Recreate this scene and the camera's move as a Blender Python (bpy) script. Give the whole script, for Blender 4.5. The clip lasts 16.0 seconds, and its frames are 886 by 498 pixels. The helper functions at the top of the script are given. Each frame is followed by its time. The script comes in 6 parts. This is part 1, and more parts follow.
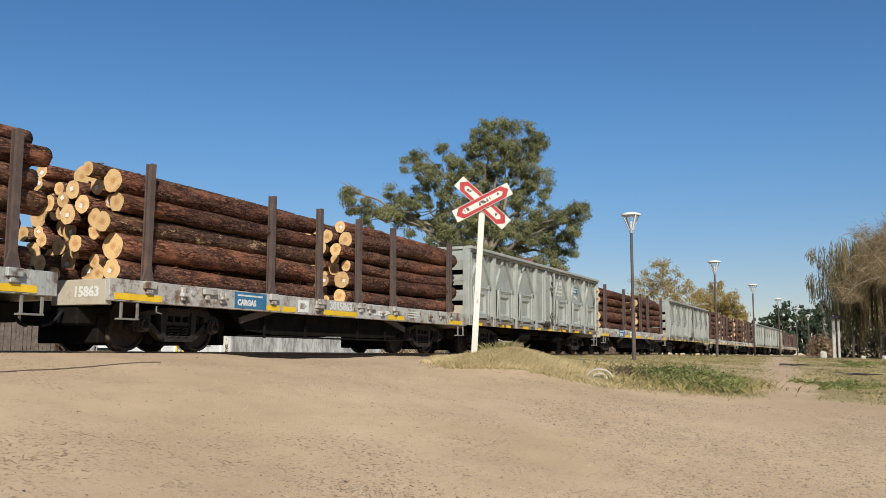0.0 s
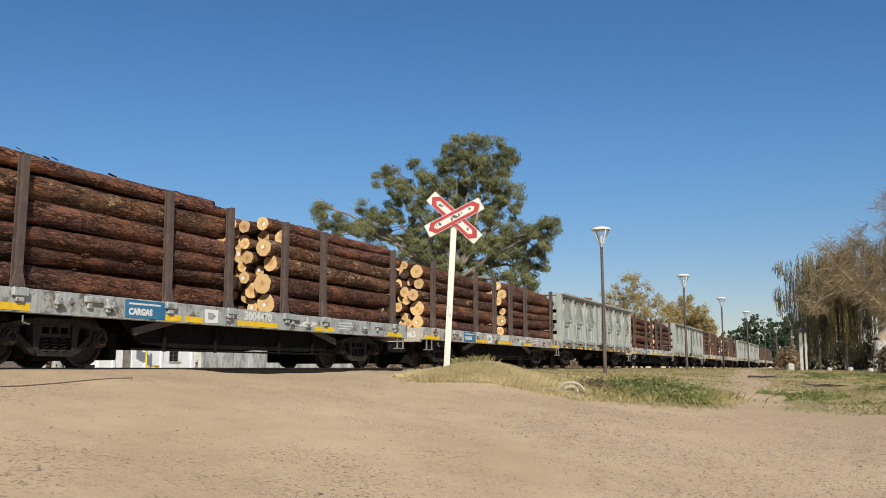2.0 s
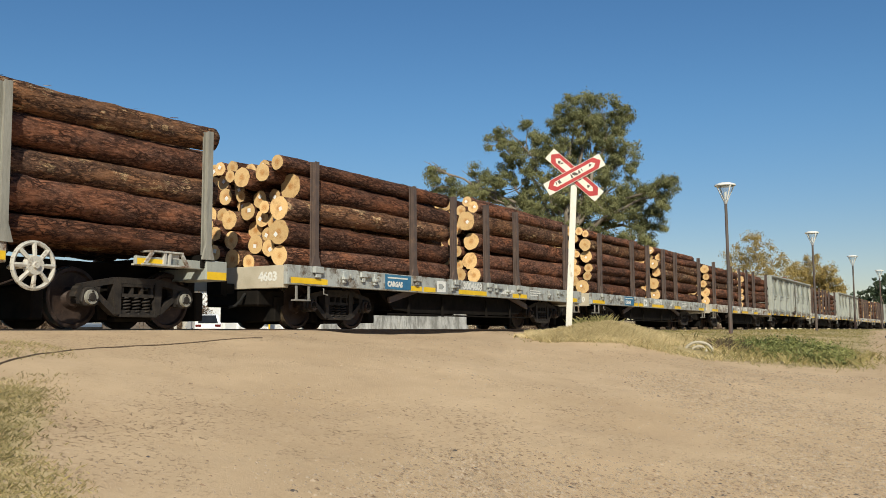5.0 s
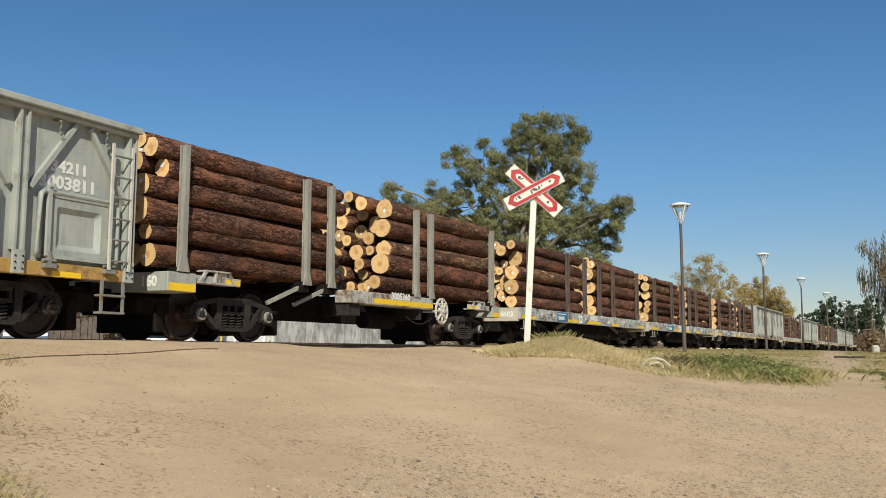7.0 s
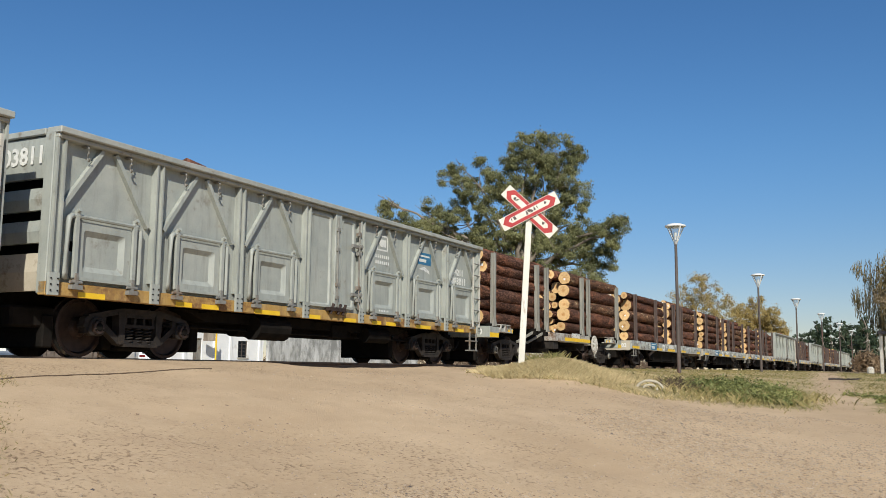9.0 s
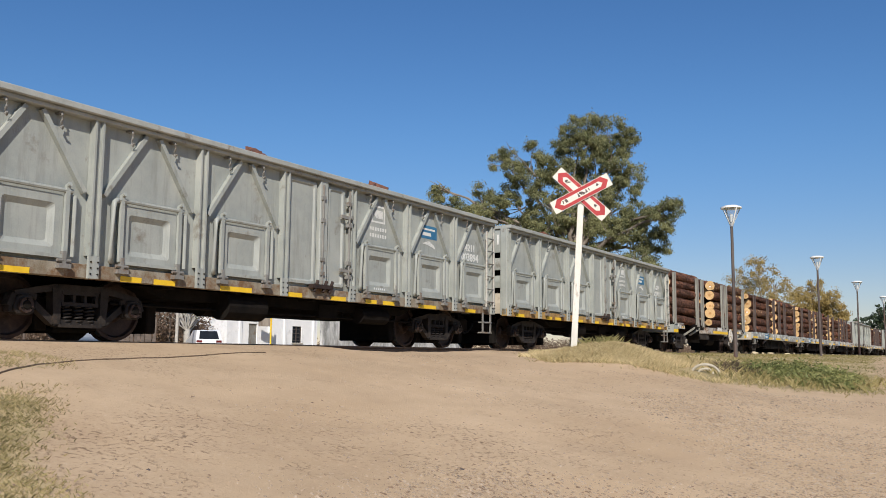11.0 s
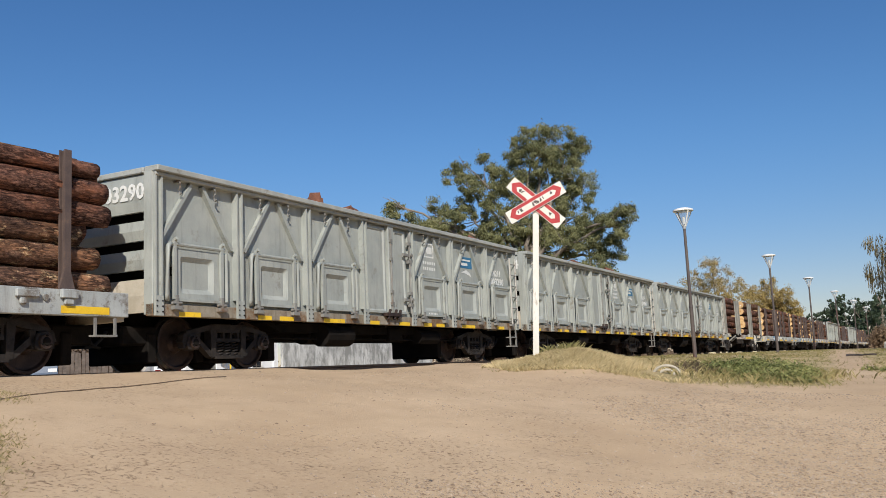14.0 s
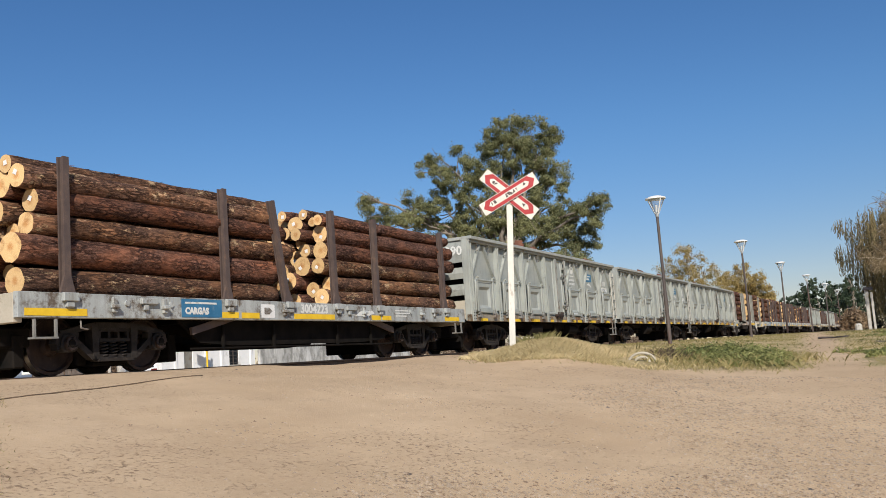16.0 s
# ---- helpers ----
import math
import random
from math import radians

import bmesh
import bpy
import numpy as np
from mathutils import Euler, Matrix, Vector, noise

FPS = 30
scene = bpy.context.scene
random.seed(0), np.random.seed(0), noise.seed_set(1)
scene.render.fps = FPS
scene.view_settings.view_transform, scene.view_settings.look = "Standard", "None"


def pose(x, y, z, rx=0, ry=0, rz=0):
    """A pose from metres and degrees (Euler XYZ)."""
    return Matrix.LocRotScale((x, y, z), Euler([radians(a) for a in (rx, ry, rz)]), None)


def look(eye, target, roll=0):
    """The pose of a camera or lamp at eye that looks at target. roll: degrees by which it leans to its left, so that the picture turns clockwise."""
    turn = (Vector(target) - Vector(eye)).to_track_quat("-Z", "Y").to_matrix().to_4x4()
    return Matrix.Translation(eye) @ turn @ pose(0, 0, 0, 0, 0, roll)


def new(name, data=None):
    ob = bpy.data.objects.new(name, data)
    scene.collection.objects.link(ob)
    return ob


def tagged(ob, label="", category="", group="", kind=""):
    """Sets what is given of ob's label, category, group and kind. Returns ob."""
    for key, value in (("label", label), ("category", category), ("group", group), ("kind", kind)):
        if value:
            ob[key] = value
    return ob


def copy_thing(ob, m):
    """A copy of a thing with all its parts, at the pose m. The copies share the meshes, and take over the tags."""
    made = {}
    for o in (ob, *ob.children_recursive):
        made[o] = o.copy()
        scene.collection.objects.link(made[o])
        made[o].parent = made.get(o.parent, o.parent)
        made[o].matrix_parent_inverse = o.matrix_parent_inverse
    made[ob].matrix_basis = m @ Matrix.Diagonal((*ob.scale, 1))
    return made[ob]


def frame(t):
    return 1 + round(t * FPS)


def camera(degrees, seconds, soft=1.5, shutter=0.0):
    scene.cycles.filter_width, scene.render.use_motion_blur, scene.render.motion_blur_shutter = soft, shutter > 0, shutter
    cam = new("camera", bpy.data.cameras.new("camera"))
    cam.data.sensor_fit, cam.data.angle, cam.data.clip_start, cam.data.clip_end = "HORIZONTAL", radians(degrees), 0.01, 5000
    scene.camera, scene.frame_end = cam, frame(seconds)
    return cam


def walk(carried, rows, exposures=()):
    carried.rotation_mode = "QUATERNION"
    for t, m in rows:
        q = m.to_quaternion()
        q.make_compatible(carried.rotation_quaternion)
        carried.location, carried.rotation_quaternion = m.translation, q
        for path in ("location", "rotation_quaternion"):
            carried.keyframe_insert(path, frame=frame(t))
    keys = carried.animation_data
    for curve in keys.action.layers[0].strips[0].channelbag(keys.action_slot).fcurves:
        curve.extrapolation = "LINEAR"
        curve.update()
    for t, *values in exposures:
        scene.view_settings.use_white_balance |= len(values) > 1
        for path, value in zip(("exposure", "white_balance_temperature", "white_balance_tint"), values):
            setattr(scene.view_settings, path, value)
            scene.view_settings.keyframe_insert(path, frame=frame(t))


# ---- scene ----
# World: z = 0 is the top of the rails, the track runs along +y at x = TRACK_X, the camera stands near the origin.
cam = camera(51.8, 16.0, soft=0.5)
PATH = [
    (0.0, 0.000, 0.000, -0.008, 25.48, 6.53, 0.30),
    (0.5, 0.016, -0.050, -0.030, 23.93, 6.90, -0.10),
    (1.0, 0.014, -0.094, -0.044, 23.03, 7.04, -0.28),
    (1.5, 0.030, -0.107, -0.037, 23.49, 7.25, 0.15),
    (2.0, 0.038, -0.106, -0.027, 23.69, 7.47, -0.11),
    (2.5, 0.008, -0.080, -0.022, 25.33, 7.64, 0.19),
    (3.0, -0.005, -0.067, -0.018, 25.76, 6.56, 0.20),
    (3.5, -0.017, -0.051, -0.026, 26.39, 5.83, -0.28),
    (4.0, -0.053, -0.050, -0.049, 27.19, 5.38, -0.87),
    (4.5, -0.118, -0.029, -0.080, 28.13, 5.27, -0.93),
    (5.0, -0.177, 0.004, -0.089, 30.75, 5.25, -0.36),
    (5.2, -0.216, 0.048, -0.089, 30.88, 4.40, -0.63),
    (7.5, -0.300, 0.047, -0.173, 27.20, 7.24, 0.11),
    (8.0, -0.301, 0.049, -0.173, 27.16, 7.79, -0.21),
    (8.2, -0.271, 0.035, -0.119, 27.12, 7.67, 0.22),
    (10.3, -0.269, 0.023, -0.098, 29.17, 6.44, 0.04),
    (10.5, -0.274, 0.034, -0.104, 29.96, 5.97, 0.04),
    (11.0, -0.285, 0.080, -0.123, 30.90, 6.50, 0.55),
    (11.5, -0.303, 0.068, -0.140, 33.84, 6.93, -0.09),
    (12.0, -0.313, 0.180, -0.148, 33.65, 6.96, -0.55),
    (12.5, -0.329, 0.177, -0.141, 30.07, 6.87, -0.91),
    (13.0, -0.333, 0.153, -0.152, 29.19, 7.23, -1.56),
    (13.5, -0.319, 0.120, -0.161, 28.49, 7.42, -1.97),
    (14.0, -0.296, 0.085, -0.159, 28.18, 7.46, -2.54),
    (14.5, -0.277, 0.069, -0.148, 27.59, 7.43, -3.20),
    (15.0, -0.268, 0.051, -0.143, 27.13, 7.23, -3.57),
    (15.5, -0.268, 0.053, -0.148, 26.98, 7.08, -3.75),
    (16.0, -0.271, 0.067, -0.151, 26.66, 6.89, -3.98),
]
walk(cam, [(t, pose(x, y, z, 90 + pitch, 0, yaw) @ pose(0, 0, 0, 0, 0, roll)) for t, x, y, z, yaw, pitch, roll in PATH],
     exposures=[(0.0, 0.04, 6480, 8), (2.5, 0.04, 6520, 7), (3.5, 0.04, 6750, 6), (5.0, 0.04, 6900, 4), (7.5, 0.04, 6600, 4), (8.5, 0.04, 6400, 5), (10.5, 0.03, 6350, 12), (14.5, 0.03, 6300, 11), (16.0, 0.03, 6400, 11)])

# ---- light ----
SUN_ELEVATION, SUN_AZIMUTH = 34.0, 147.0     # azimuth from +y towards +x
world = bpy.data.worlds.new("world")
scene.world = world
world.use_nodes = True
wn = world.node_tree.nodes
sky = wn.new("ShaderNodeTexSky")
sky.sky_type = "NISHITA"
sky.sun_disc = False
sky.sun_elevation, sky.sun_rotation = radians(SUN_ELEVATION), radians(SUN_AZIMUTH)
sky.air_density, sky.dust_density, sky.ozone_density = 1.0, 0.0, 2.2
wn["Background"].inputs["Strength"].default_value = 0.075
clear = wn.new("ShaderNodeHueSaturation")      # a very clear, deep blue winter sky
clear.inputs["Saturation"].default_value = 1.20
clear.inputs["Hue"].default_value = 0.503
clear.inputs["Value"].default_value = 1.08
world.node_tree.links.new(sky.outputs["Color"], clear.inputs["Color"])
tint = wn.new("ShaderNodeMix")
tint.data_type, tint.blend_type = "RGBA", "MULTIPLY"
tint.inputs["Factor"].default_value = 1.0
where = wn.new("ShaderNodeTexCoord")
apart = wn.new("ShaderNodeSeparateXYZ")
world.node_tree.links.new(where.outputs["Generated"], apart.inputs["Vector"])
band = wn.new("ShaderNodeMapRange")            # the horizon keeps a plain pale blue
band.interpolation_type = "SMOOTHSTEP"
band.inputs["From Min"].default_value, band.inputs["From Max"].default_value = 0.0, 0.26
world.node_tree.links.new(apart.outputs["Z"], band.inputs["Value"])
cast = wn.new("ShaderNodeMix")
cast.data_type = "RGBA"
cast.inputs["A"].default_value, cast.inputs["B"].default_value = (0.80, 0.74, 0.86, 1), (0.84, 1.0, 1.13, 1)
world.node_tree.links.new(band.outputs["Result"], cast.inputs["Factor"])
world.node_tree.links.new(cast.outputs["Result"], tint.inputs["B"])
world.node_tree.links.new(clear.outputs["Color"], tint.inputs["A"])
world.node_tree.links.new(tint.outputs["Result"], wn["Background"].inputs["Color"])
sun = new("sun", bpy.data.lights.new("sun", "SUN"))
sun.data.energy, sun.data.angle, sun.data.color = 5.0, radians(0.53), (1.0, 0.93, 0.82)
sd = Vector((math.sin(radians(SUN_AZIMUTH)) * math.cos(radians(SUN_ELEVATION)), math.cos(radians(SUN_AZIMUTH)) * math.cos(radians(SUN_ELEVATION)), math.sin(radians(SUN_ELEVATION))))
sun.matrix_world = look(sd * 50, (0, 0, 0))

# ---- materials ----
def material(name, a, b, rough=0.8, scale=4.0, metal=0.0, bump=0.2, fine=60.0, stretch=(1, 1, 1), c=None, c_at=0.62, c_scale=1.5, vary=0.0, spec=0.4, depth=0.01, streak=None):
    """Two colours mixed by noise at two scales, an optional third in patches (dirt, rust), and relief."""
    m = bpy.data.materials.new(name)
    m.use_nodes = True
    nt = m.node_tree
    bs = nt.nodes["Principled BSDF"]
    tc = nt.nodes.new("ShaderNodeTexCoord")
    mp = nt.nodes.new("ShaderNodeMapping")
    mp.inputs["Scale"].default_value = stretch
    info = nt.nodes.new("ShaderNodeObjectInfo")
    shift = nt.nodes.new("ShaderNodeMath")
    shift.operation = "MULTIPLY"
    shift.inputs[1].default_value = 37.0
    nt.links.new(info.outputs["Random"], shift.inputs[0])
    nt.links.new(tc.outputs["Object"], mp.inputs["Vector"])
    nt.links.new(shift.outputs[0], mp.inputs["Location"])

    def noise_node(s, detail=4.0, rough_=0.6):
        n = nt.nodes.new("ShaderNodeTexNoise")
        n.inputs["Scale"].default_value, n.inputs["Detail"].default_value, n.inputs["Roughness"].default_value = s, detail, rough_
        nt.links.new(mp.outputs[0], n.inputs["Vector"])
        return n

    def ramp(src, lo, hi):
        r = nt.nodes.new("ShaderNodeMapRange")
        r.inputs["From Min"].default_value, r.inputs["From Max"].default_value = lo, hi
        nt.links.new(src, r.inputs["Value"])
        return r.outputs["Result"]

    def mix(fac, one, two):
        x = nt.nodes.new("ShaderNodeMix")
        x.data_type = "RGBA"
        nt.links.new(fac, x.inputs["Factor"])
        for sock, v in ((x.inputs["A"], one), (x.inputs["B"], two)):
            if isinstance(v, tuple):
                sock.default_value = (*v, 1)
            else:
                nt.links.new(v, sock)
        return x.outputs["Result"]

    n1, n2 = noise_node(scale), noise_node(fine, 3.0, 0.7)
    add = nt.nodes.new("ShaderNodeMath")
    add.operation = "MULTIPLY_ADD"
    add.inputs[1].default_value = 0.5
    nt.links.new(n2.outputs["Fac"], add.inputs[0])
    nt.links.new(n1.outputs["Fac"], add.inputs[2])
    col = mix(ramp(add.outputs[0], 0.55, 0.95), a, b)
    if c:
        n3 = noise_node(c_scale, 6.0, 0.75)
        col = mix(ramp(n3.outputs["Fac"], c_at - 0.05, c_at + 0.08), col, c)
    if streak:                                     # rain-washed dirt: long upright runs of uneven width
        run = nt.nodes.new("ShaderNodeMapping")
        run.inputs["Scale"].default_value = (5.0, 5.0, 0.45)
        nt.links.new(tc.outputs["Object"], run.inputs["Vector"])
        nt.links.new(shift.outputs[0], run.inputs["Location"])
        n4 = nt.nodes.new("ShaderNodeTexNoise")
        n4.inputs["Scale"].default_value, n4.inputs["Detail"].default_value, n4.inputs["Roughness"].default_value = 1.6, 6.0, 0.7
        nt.links.new(run.outputs[0], n4.inputs["Vector"])
        col = mix(ramp(n4.outputs["Fac"], 0.50, 0.80), col, streak)
    if vary:
        hs = nt.nodes.new("ShaderNodeHueSaturation")
        v = nt.nodes.new("ShaderNodeMapRange")
        v.inputs["To Min"].default_value, v.inputs["To Max"].default_value = 1 - vary, 1 + vary
        nt.links.new(info.outputs["Random"], v.inputs["Value"])
        nt.links.new(v.outputs["Result"], hs.inputs["Value"])
        nt.links.new(col, hs.inputs["Color"])
        col = hs.outputs["Color"]
    nt.links.new(col, bs.inputs["Base Color"])
    bs.inputs["Roughness"].default_value, bs.inputs["Metallic"].default_value = rough, metal
    bs.inputs["Specular IOR Level"].default_value = spec
    if bump:
        bp = nt.nodes.new("ShaderNodeBump")
        bp.inputs["Strength"].default_value, bp.inputs["Distance"].default_value = bump, depth
        nt.links.new(add.outputs[0], bp.inputs["Height"])
        nt.links.new(bp.outputs["Normal"], bs.inputs["Normal"])
    return m


def leaf_material(name, a, b, trans=0.25):
    """Leaves: a colour for each leaf between a and b, a little light let through."""
    m = bpy.data.materials.new(name)
    m.use_nodes = True
    nt = m.node_tree
    bs = nt.nodes["Principled BSDF"]
    g = nt.nodes.new("ShaderNodeNewGeometry")
    x = nt.nodes.new("ShaderNodeMix")
    x.data_type = "RGBA"
    x.inputs["A"].default_value, x.inputs["B"].default_value = (*a, 1), (*b, 1)
    tc = nt.nodes.new("ShaderNodeTexCoord")
    patch = nt.nodes.new("ShaderNodeTexNoise")
    patch.inputs["Scale"].default_value, patch.inputs["Detail"].default_value = 0.7, 3.0
    nt.links.new(tc.outputs["Object"], patch.inputs["Vector"])
    far = nt.nodes.new("ShaderNodeMapRange")
    far.inputs["From Min"].default_value, far.inputs["From Max"].default_value = 0.36, 0.64
    nt.links.new(patch.outputs["Fac"], far.inputs["Value"])
    both = nt.nodes.new("ShaderNodeMix")
    both.inputs["Factor"].default_value = 0.45
    nt.links.new(g.outputs["Random Per Island"], both.inputs["A"])
    nt.links.new(far.outputs["Result"], both.inputs["B"])
    nt.links.new(both.outputs["Result"], x.inputs["Factor"])
    nt.links.new(x.outputs["Result"], bs.inputs["Base Color"])
    bs.inputs["Roughness"].default_value = 0.6
    bs.inputs["Specular IOR Level"].default_value = 0.25
    tr = nt.nodes.new("ShaderNodeBsdfTranslucent")
    nt.links.new(x.outputs["Result"], tr.inputs["Color"])
    sh = nt.nodes.new("ShaderNodeMixShader")
    sh.inputs[0].default_value = trans
    nt.links.new(bs.outputs[0], sh.inputs[1])
    nt.links.new(tr.outputs[0], sh.inputs[2])
    nt.links.new(sh.outputs[0], nt.nodes["Material Output"].inputs["Surface"])
    return m


GREY = material("wagon_grey_paint", (0.291, 0.312, 0.288), (0.384, 0.398, 0.361), 0.5, 2.2, bump=0.12, c=(0.20, 0.18, 0.145), c_at=0.64, c_scale=2.0, streak=(0.225, 0.230, 0.205))
RIM = material("chipped_rim_paint", (0.29, 0.305, 0.28), (0.40, 0.405, 0.37), 0.6, 3.0, bump=0.2, c=(0.19, 0.16, 0.12), c_at=0.62, c_scale=3.5)
GREY_DIRTY = material("dirty_grey_paint", (0.16, 0.155, 0.14), (0.25, 0.245, 0.225), 0.7, 3.0, bump=0.25, c=(0.17, 0.11, 0.07), c_at=0.58, c_scale=2.2)
GREY_RUSTY = material("flaked_grey_paint", (0.36, 0.35, 0.32), (0.50, 0.49, 0.45), 0.7, 3.0, bump=0.25, c=(0.15, 0.085, 0.05), c_at=0.53, c_scale=2.6)
SILL = material("grey_sill_paint", (0.31, 0.33, 0.32), (0.45, 0.47, 0.45), 0.6, 2.5, bump=0.2, c=(0.12, 0.09, 0.065), c_at=0.55, c_scale=3.2, streak=(0.20, 0.18, 0.15))
BEIGE = material("dusty_end_beam", (0.38, 0.34, 0.26), (0.50, 0.45, 0.36), 0.8, 3.0, bump=0.2, c=(0.2, 0.15, 0.1), c_at=0.62)
RUST_SILL = material("rust_streaked_sill", (0.20, 0.165, 0.11), (0.34, 0.31, 0.25), 0.8, 3.0, bump=0.3, c=(0.17, 0.095, 0.045), c_at=0.52, c_scale=2.4, streak=(0.12, 0.08, 0.05))
OCHRE_SILL = material("ochre_rusted_sill", (0.36, 0.21, 0.05), (0.46, 0.31, 0.12), 0.8, 3.0, bump=0.3, c=(0.20, 0.10, 0.04), c_at=0.54, c_scale=2.4, streak=(0.20, 0.11, 0.05))
YELLOW = material("yellow_paint", (0.72, 0.45, 0.02), (0.85, 0.56, 0.03), 0.55, 5, bump=0.1, c=(0.35, 0.24, 0.08), c_at=0.66, c_scale=3)
BLUE = material("blue_sign_paint", (0.025, 0.13, 0.25), (0.05, 0.19, 0.33), 0.55, 4, bump=0.05, c=(0.2, 0.27, 0.31), c_at=0.66, c_scale=5)
WHITE = material("white_paint", (0.70, 0.70, 0.67), (0.80, 0.80, 0.77), 0.6, 6, bump=0.08, c=(0.45, 0.42, 0.37), c_at=0.68, c_scale=4)
WORN_WHITE = material("worn_off_white", (0.42, 0.40, 0.35), (0.56, 0.54, 0.48), 0.7, 6, bump=0.15, c=(0.18, 0.13, 0.09), c_at=0.6, c_scale=6)
LETTER = material("worn_white_lettering", (0.62, 0.62, 0.58), (0.74, 0.74, 0.70), 0.6, 9, bump=0.0, c=(0.42, 0.42, 0.40), c_at=0.58, c_scale=9)
RED = material("red_sign_paint", (0.33, 0.018, 0.020), (0.42, 0.03, 0.03), 0.5, 6, bump=0.05, c=(0.45, 0.2, 0.17), c_at=0.7, c_scale=8)
STAKE = material("brown_stake_steel", (0.075, 0.055, 0.05), (0.12, 0.085, 0.07), 0.6, 5, bump=0.2, c=(0.16, 0.10, 0.07), c_at=0.62, c_scale=5)
STAKE_GREY = material("weathered_grey_stake", (0.20, 0.195, 0.17), (0.32, 0.31, 0.27), 0.65, 6, bump=0.25, stretch=(1, 1, 0.2), c=(0.14, 0.11, 0.08), c_at=0.62, c_scale=4)
# Grime with the shade below the wagons put in: nearly black, almost no sheen
DARK = material("shade_black_grime", (0.008, 0.008, 0.0075), (0.018, 0.015, 0.013), 0.75, 4, bump=0.3, c=(0.028, 0.02, 0.015), c_at=0.66, c_scale=3, spec=0.03)
BOGIE = material("grimy_cast_bogie", (0.018, 0.016, 0.015), (0.045, 0.038, 0.033), 0.6, 6, bump=0.35, c=(0.075, 0.052, 0.036), c_at=0.64, c_scale=4, spec=0.15)
WHEEL = material("brown_wheel_steel", (0.030, 0.022, 0.020), (0.070, 0.048, 0.040), 0.5, 6, metal=0.3, bump=0.2, c=(0.10, 0.065, 0.05), c_at=0.62, c_scale=5, spec=0.2)
TREAD = material("polished_wheel_tread", (0.30, 0.29, 0.28), (0.45, 0.44, 0.42), 0.35, 8, metal=0.9, bump=0.05)
RUBBER = material("black_rubber", (0.012, 0.012, 0.012), (0.03, 0.029, 0.028), 0.7, 8, bump=0.1, spec=0.03)
PLANK = material("worn_deck_planks", (0.10, 0.075, 0.055), (0.2, 0.16, 0.12), 0.9, 4, bump=0.4, stretch=(0.3, 4, 1))


def bark_material(name, dark, mid, warm, pale, pale_at):
    """Pine bark: plates between deep cracks that run along the log, warm scaled patches and pale stripped ones."""
    m = bpy.data.materials.new(name)
    m.use_nodes = True
    nt = m.node_tree
    bs = nt.nodes["Principled BSDF"]
    tc = nt.nodes.new("ShaderNodeTexCoord")
    info = nt.nodes.new("ShaderNodeObjectInfo")
    sc = nt.nodes.new("ShaderNodeMath")
    sc.operation = "MULTIPLY"
    sc.inputs[1].default_value = 53.0
    nt.links.new(info.outputs["Random"], sc.inputs[0])

    def mapped(scale):
        mp = nt.nodes.new("ShaderNodeMapping")
        mp.inputs["Scale"].default_value = scale
        nt.links.new(tc.outputs["Object"], mp.inputs["Vector"])
        nt.links.new(sc.outputs[0], mp.inputs["Location"])
        return mp.outputs[0]

    def noise_of(vec, s, d=4.0, r=0.65):
        n = nt.nodes.new("ShaderNodeTexNoise")
        n.inputs["Scale"].default_value, n.inputs["Detail"].default_value, n.inputs["Roughness"].default_value = s, d, r
        nt.links.new(vec, n.inputs["Vector"])
        return n

    def rng_of(v, a, b, c=0.0, d=1.0):
        r = nt.nodes.new("ShaderNodeMapRange")
        for k, val in zip(("From Min", "From Max", "To Min", "To Max"), (a, b, c, d)):
            r.inputs[k].default_value = val
        nt.links.new(v, r.inputs["Value"])
        return r.outputs["Result"]

    def blend(f, one, two):
        x = nt.nodes.new("ShaderNodeMix")
        x.data_type = "RGBA"
        nt.links.new(f, x.inputs["Factor"])
        for sock, v in ((x.inputs["A"], one), (x.inputs["B"], two)):
            if isinstance(v, tuple):
                sock.default_value = (*v, 1)
            else:
                nt.links.new(v, sock)
        return x.outputs["Result"]

    along = mapped((1, 0.28, 1))
    warp = noise_of(along, 12.0)
    wv = nt.nodes.new("ShaderNodeVectorMath")
    wv.operation = "MULTIPLY_ADD"
    wv.inputs[1].default_value = (0.16, 0.16, 0.16)
    nt.links.new(warp.outputs["Color"], wv.inputs[0])
    nt.links.new(along, wv.inputs[2])
    vo = nt.nodes.new("ShaderNodeTexVoronoi")
    vo.feature = "DISTANCE_TO_EDGE"
    vo.inputs["Scale"].default_value = 17.0
    nt.links.new(wv.outputs[0], vo.inputs["Vector"])
    fine = noise_of(mapped((1, 0.35, 1)), 34.0, 4.0, 0.8)
    gaps = noise_of(along, 7.0, 3.0, 0.6)
    soft = rng_of(gaps.outputs["Fac"], 0.40, 0.62, 0.0, 0.75)      # stretches where the cracks have closed
    pl = nt.nodes.new("ShaderNodeMath")
    pl.operation = "MAXIMUM"
    nt.links.new(rng_of(vo.outputs["Distance"], 0.0, 0.22), pl.inputs[0])
    nt.links.new(soft, pl.inputs[1])
    plate = pl.outputs[0]
    big = noise_of(mapped((1, 0.45, 1)), 2.0, 5.0, 0.7)
    spots = noise_of(mapped((1, 0.5, 1)), 5.0, 5.0, 0.8)
    col = blend(rng_of(fine.outputs["Fac"], 0.40, 0.62), dark, mid)
    col = blend(rng_of(big.outputs["Fac"], 0.44, 0.66, 0.0, 0.80), col, warm)
    col = blend(rng_of(spots.outputs["Fac"], pale_at, pale_at + 0.05), col, pale)
    col = blend(plate, tuple(c * 0.5 for c in dark), col)
    hs = nt.nodes.new("ShaderNodeHueSaturation")
    nt.links.new(rng_of(info.outputs["Random"], 0, 1, 0.72, 1.30), hs.inputs["Value"])
    nt.links.new(col, hs.inputs["Color"])
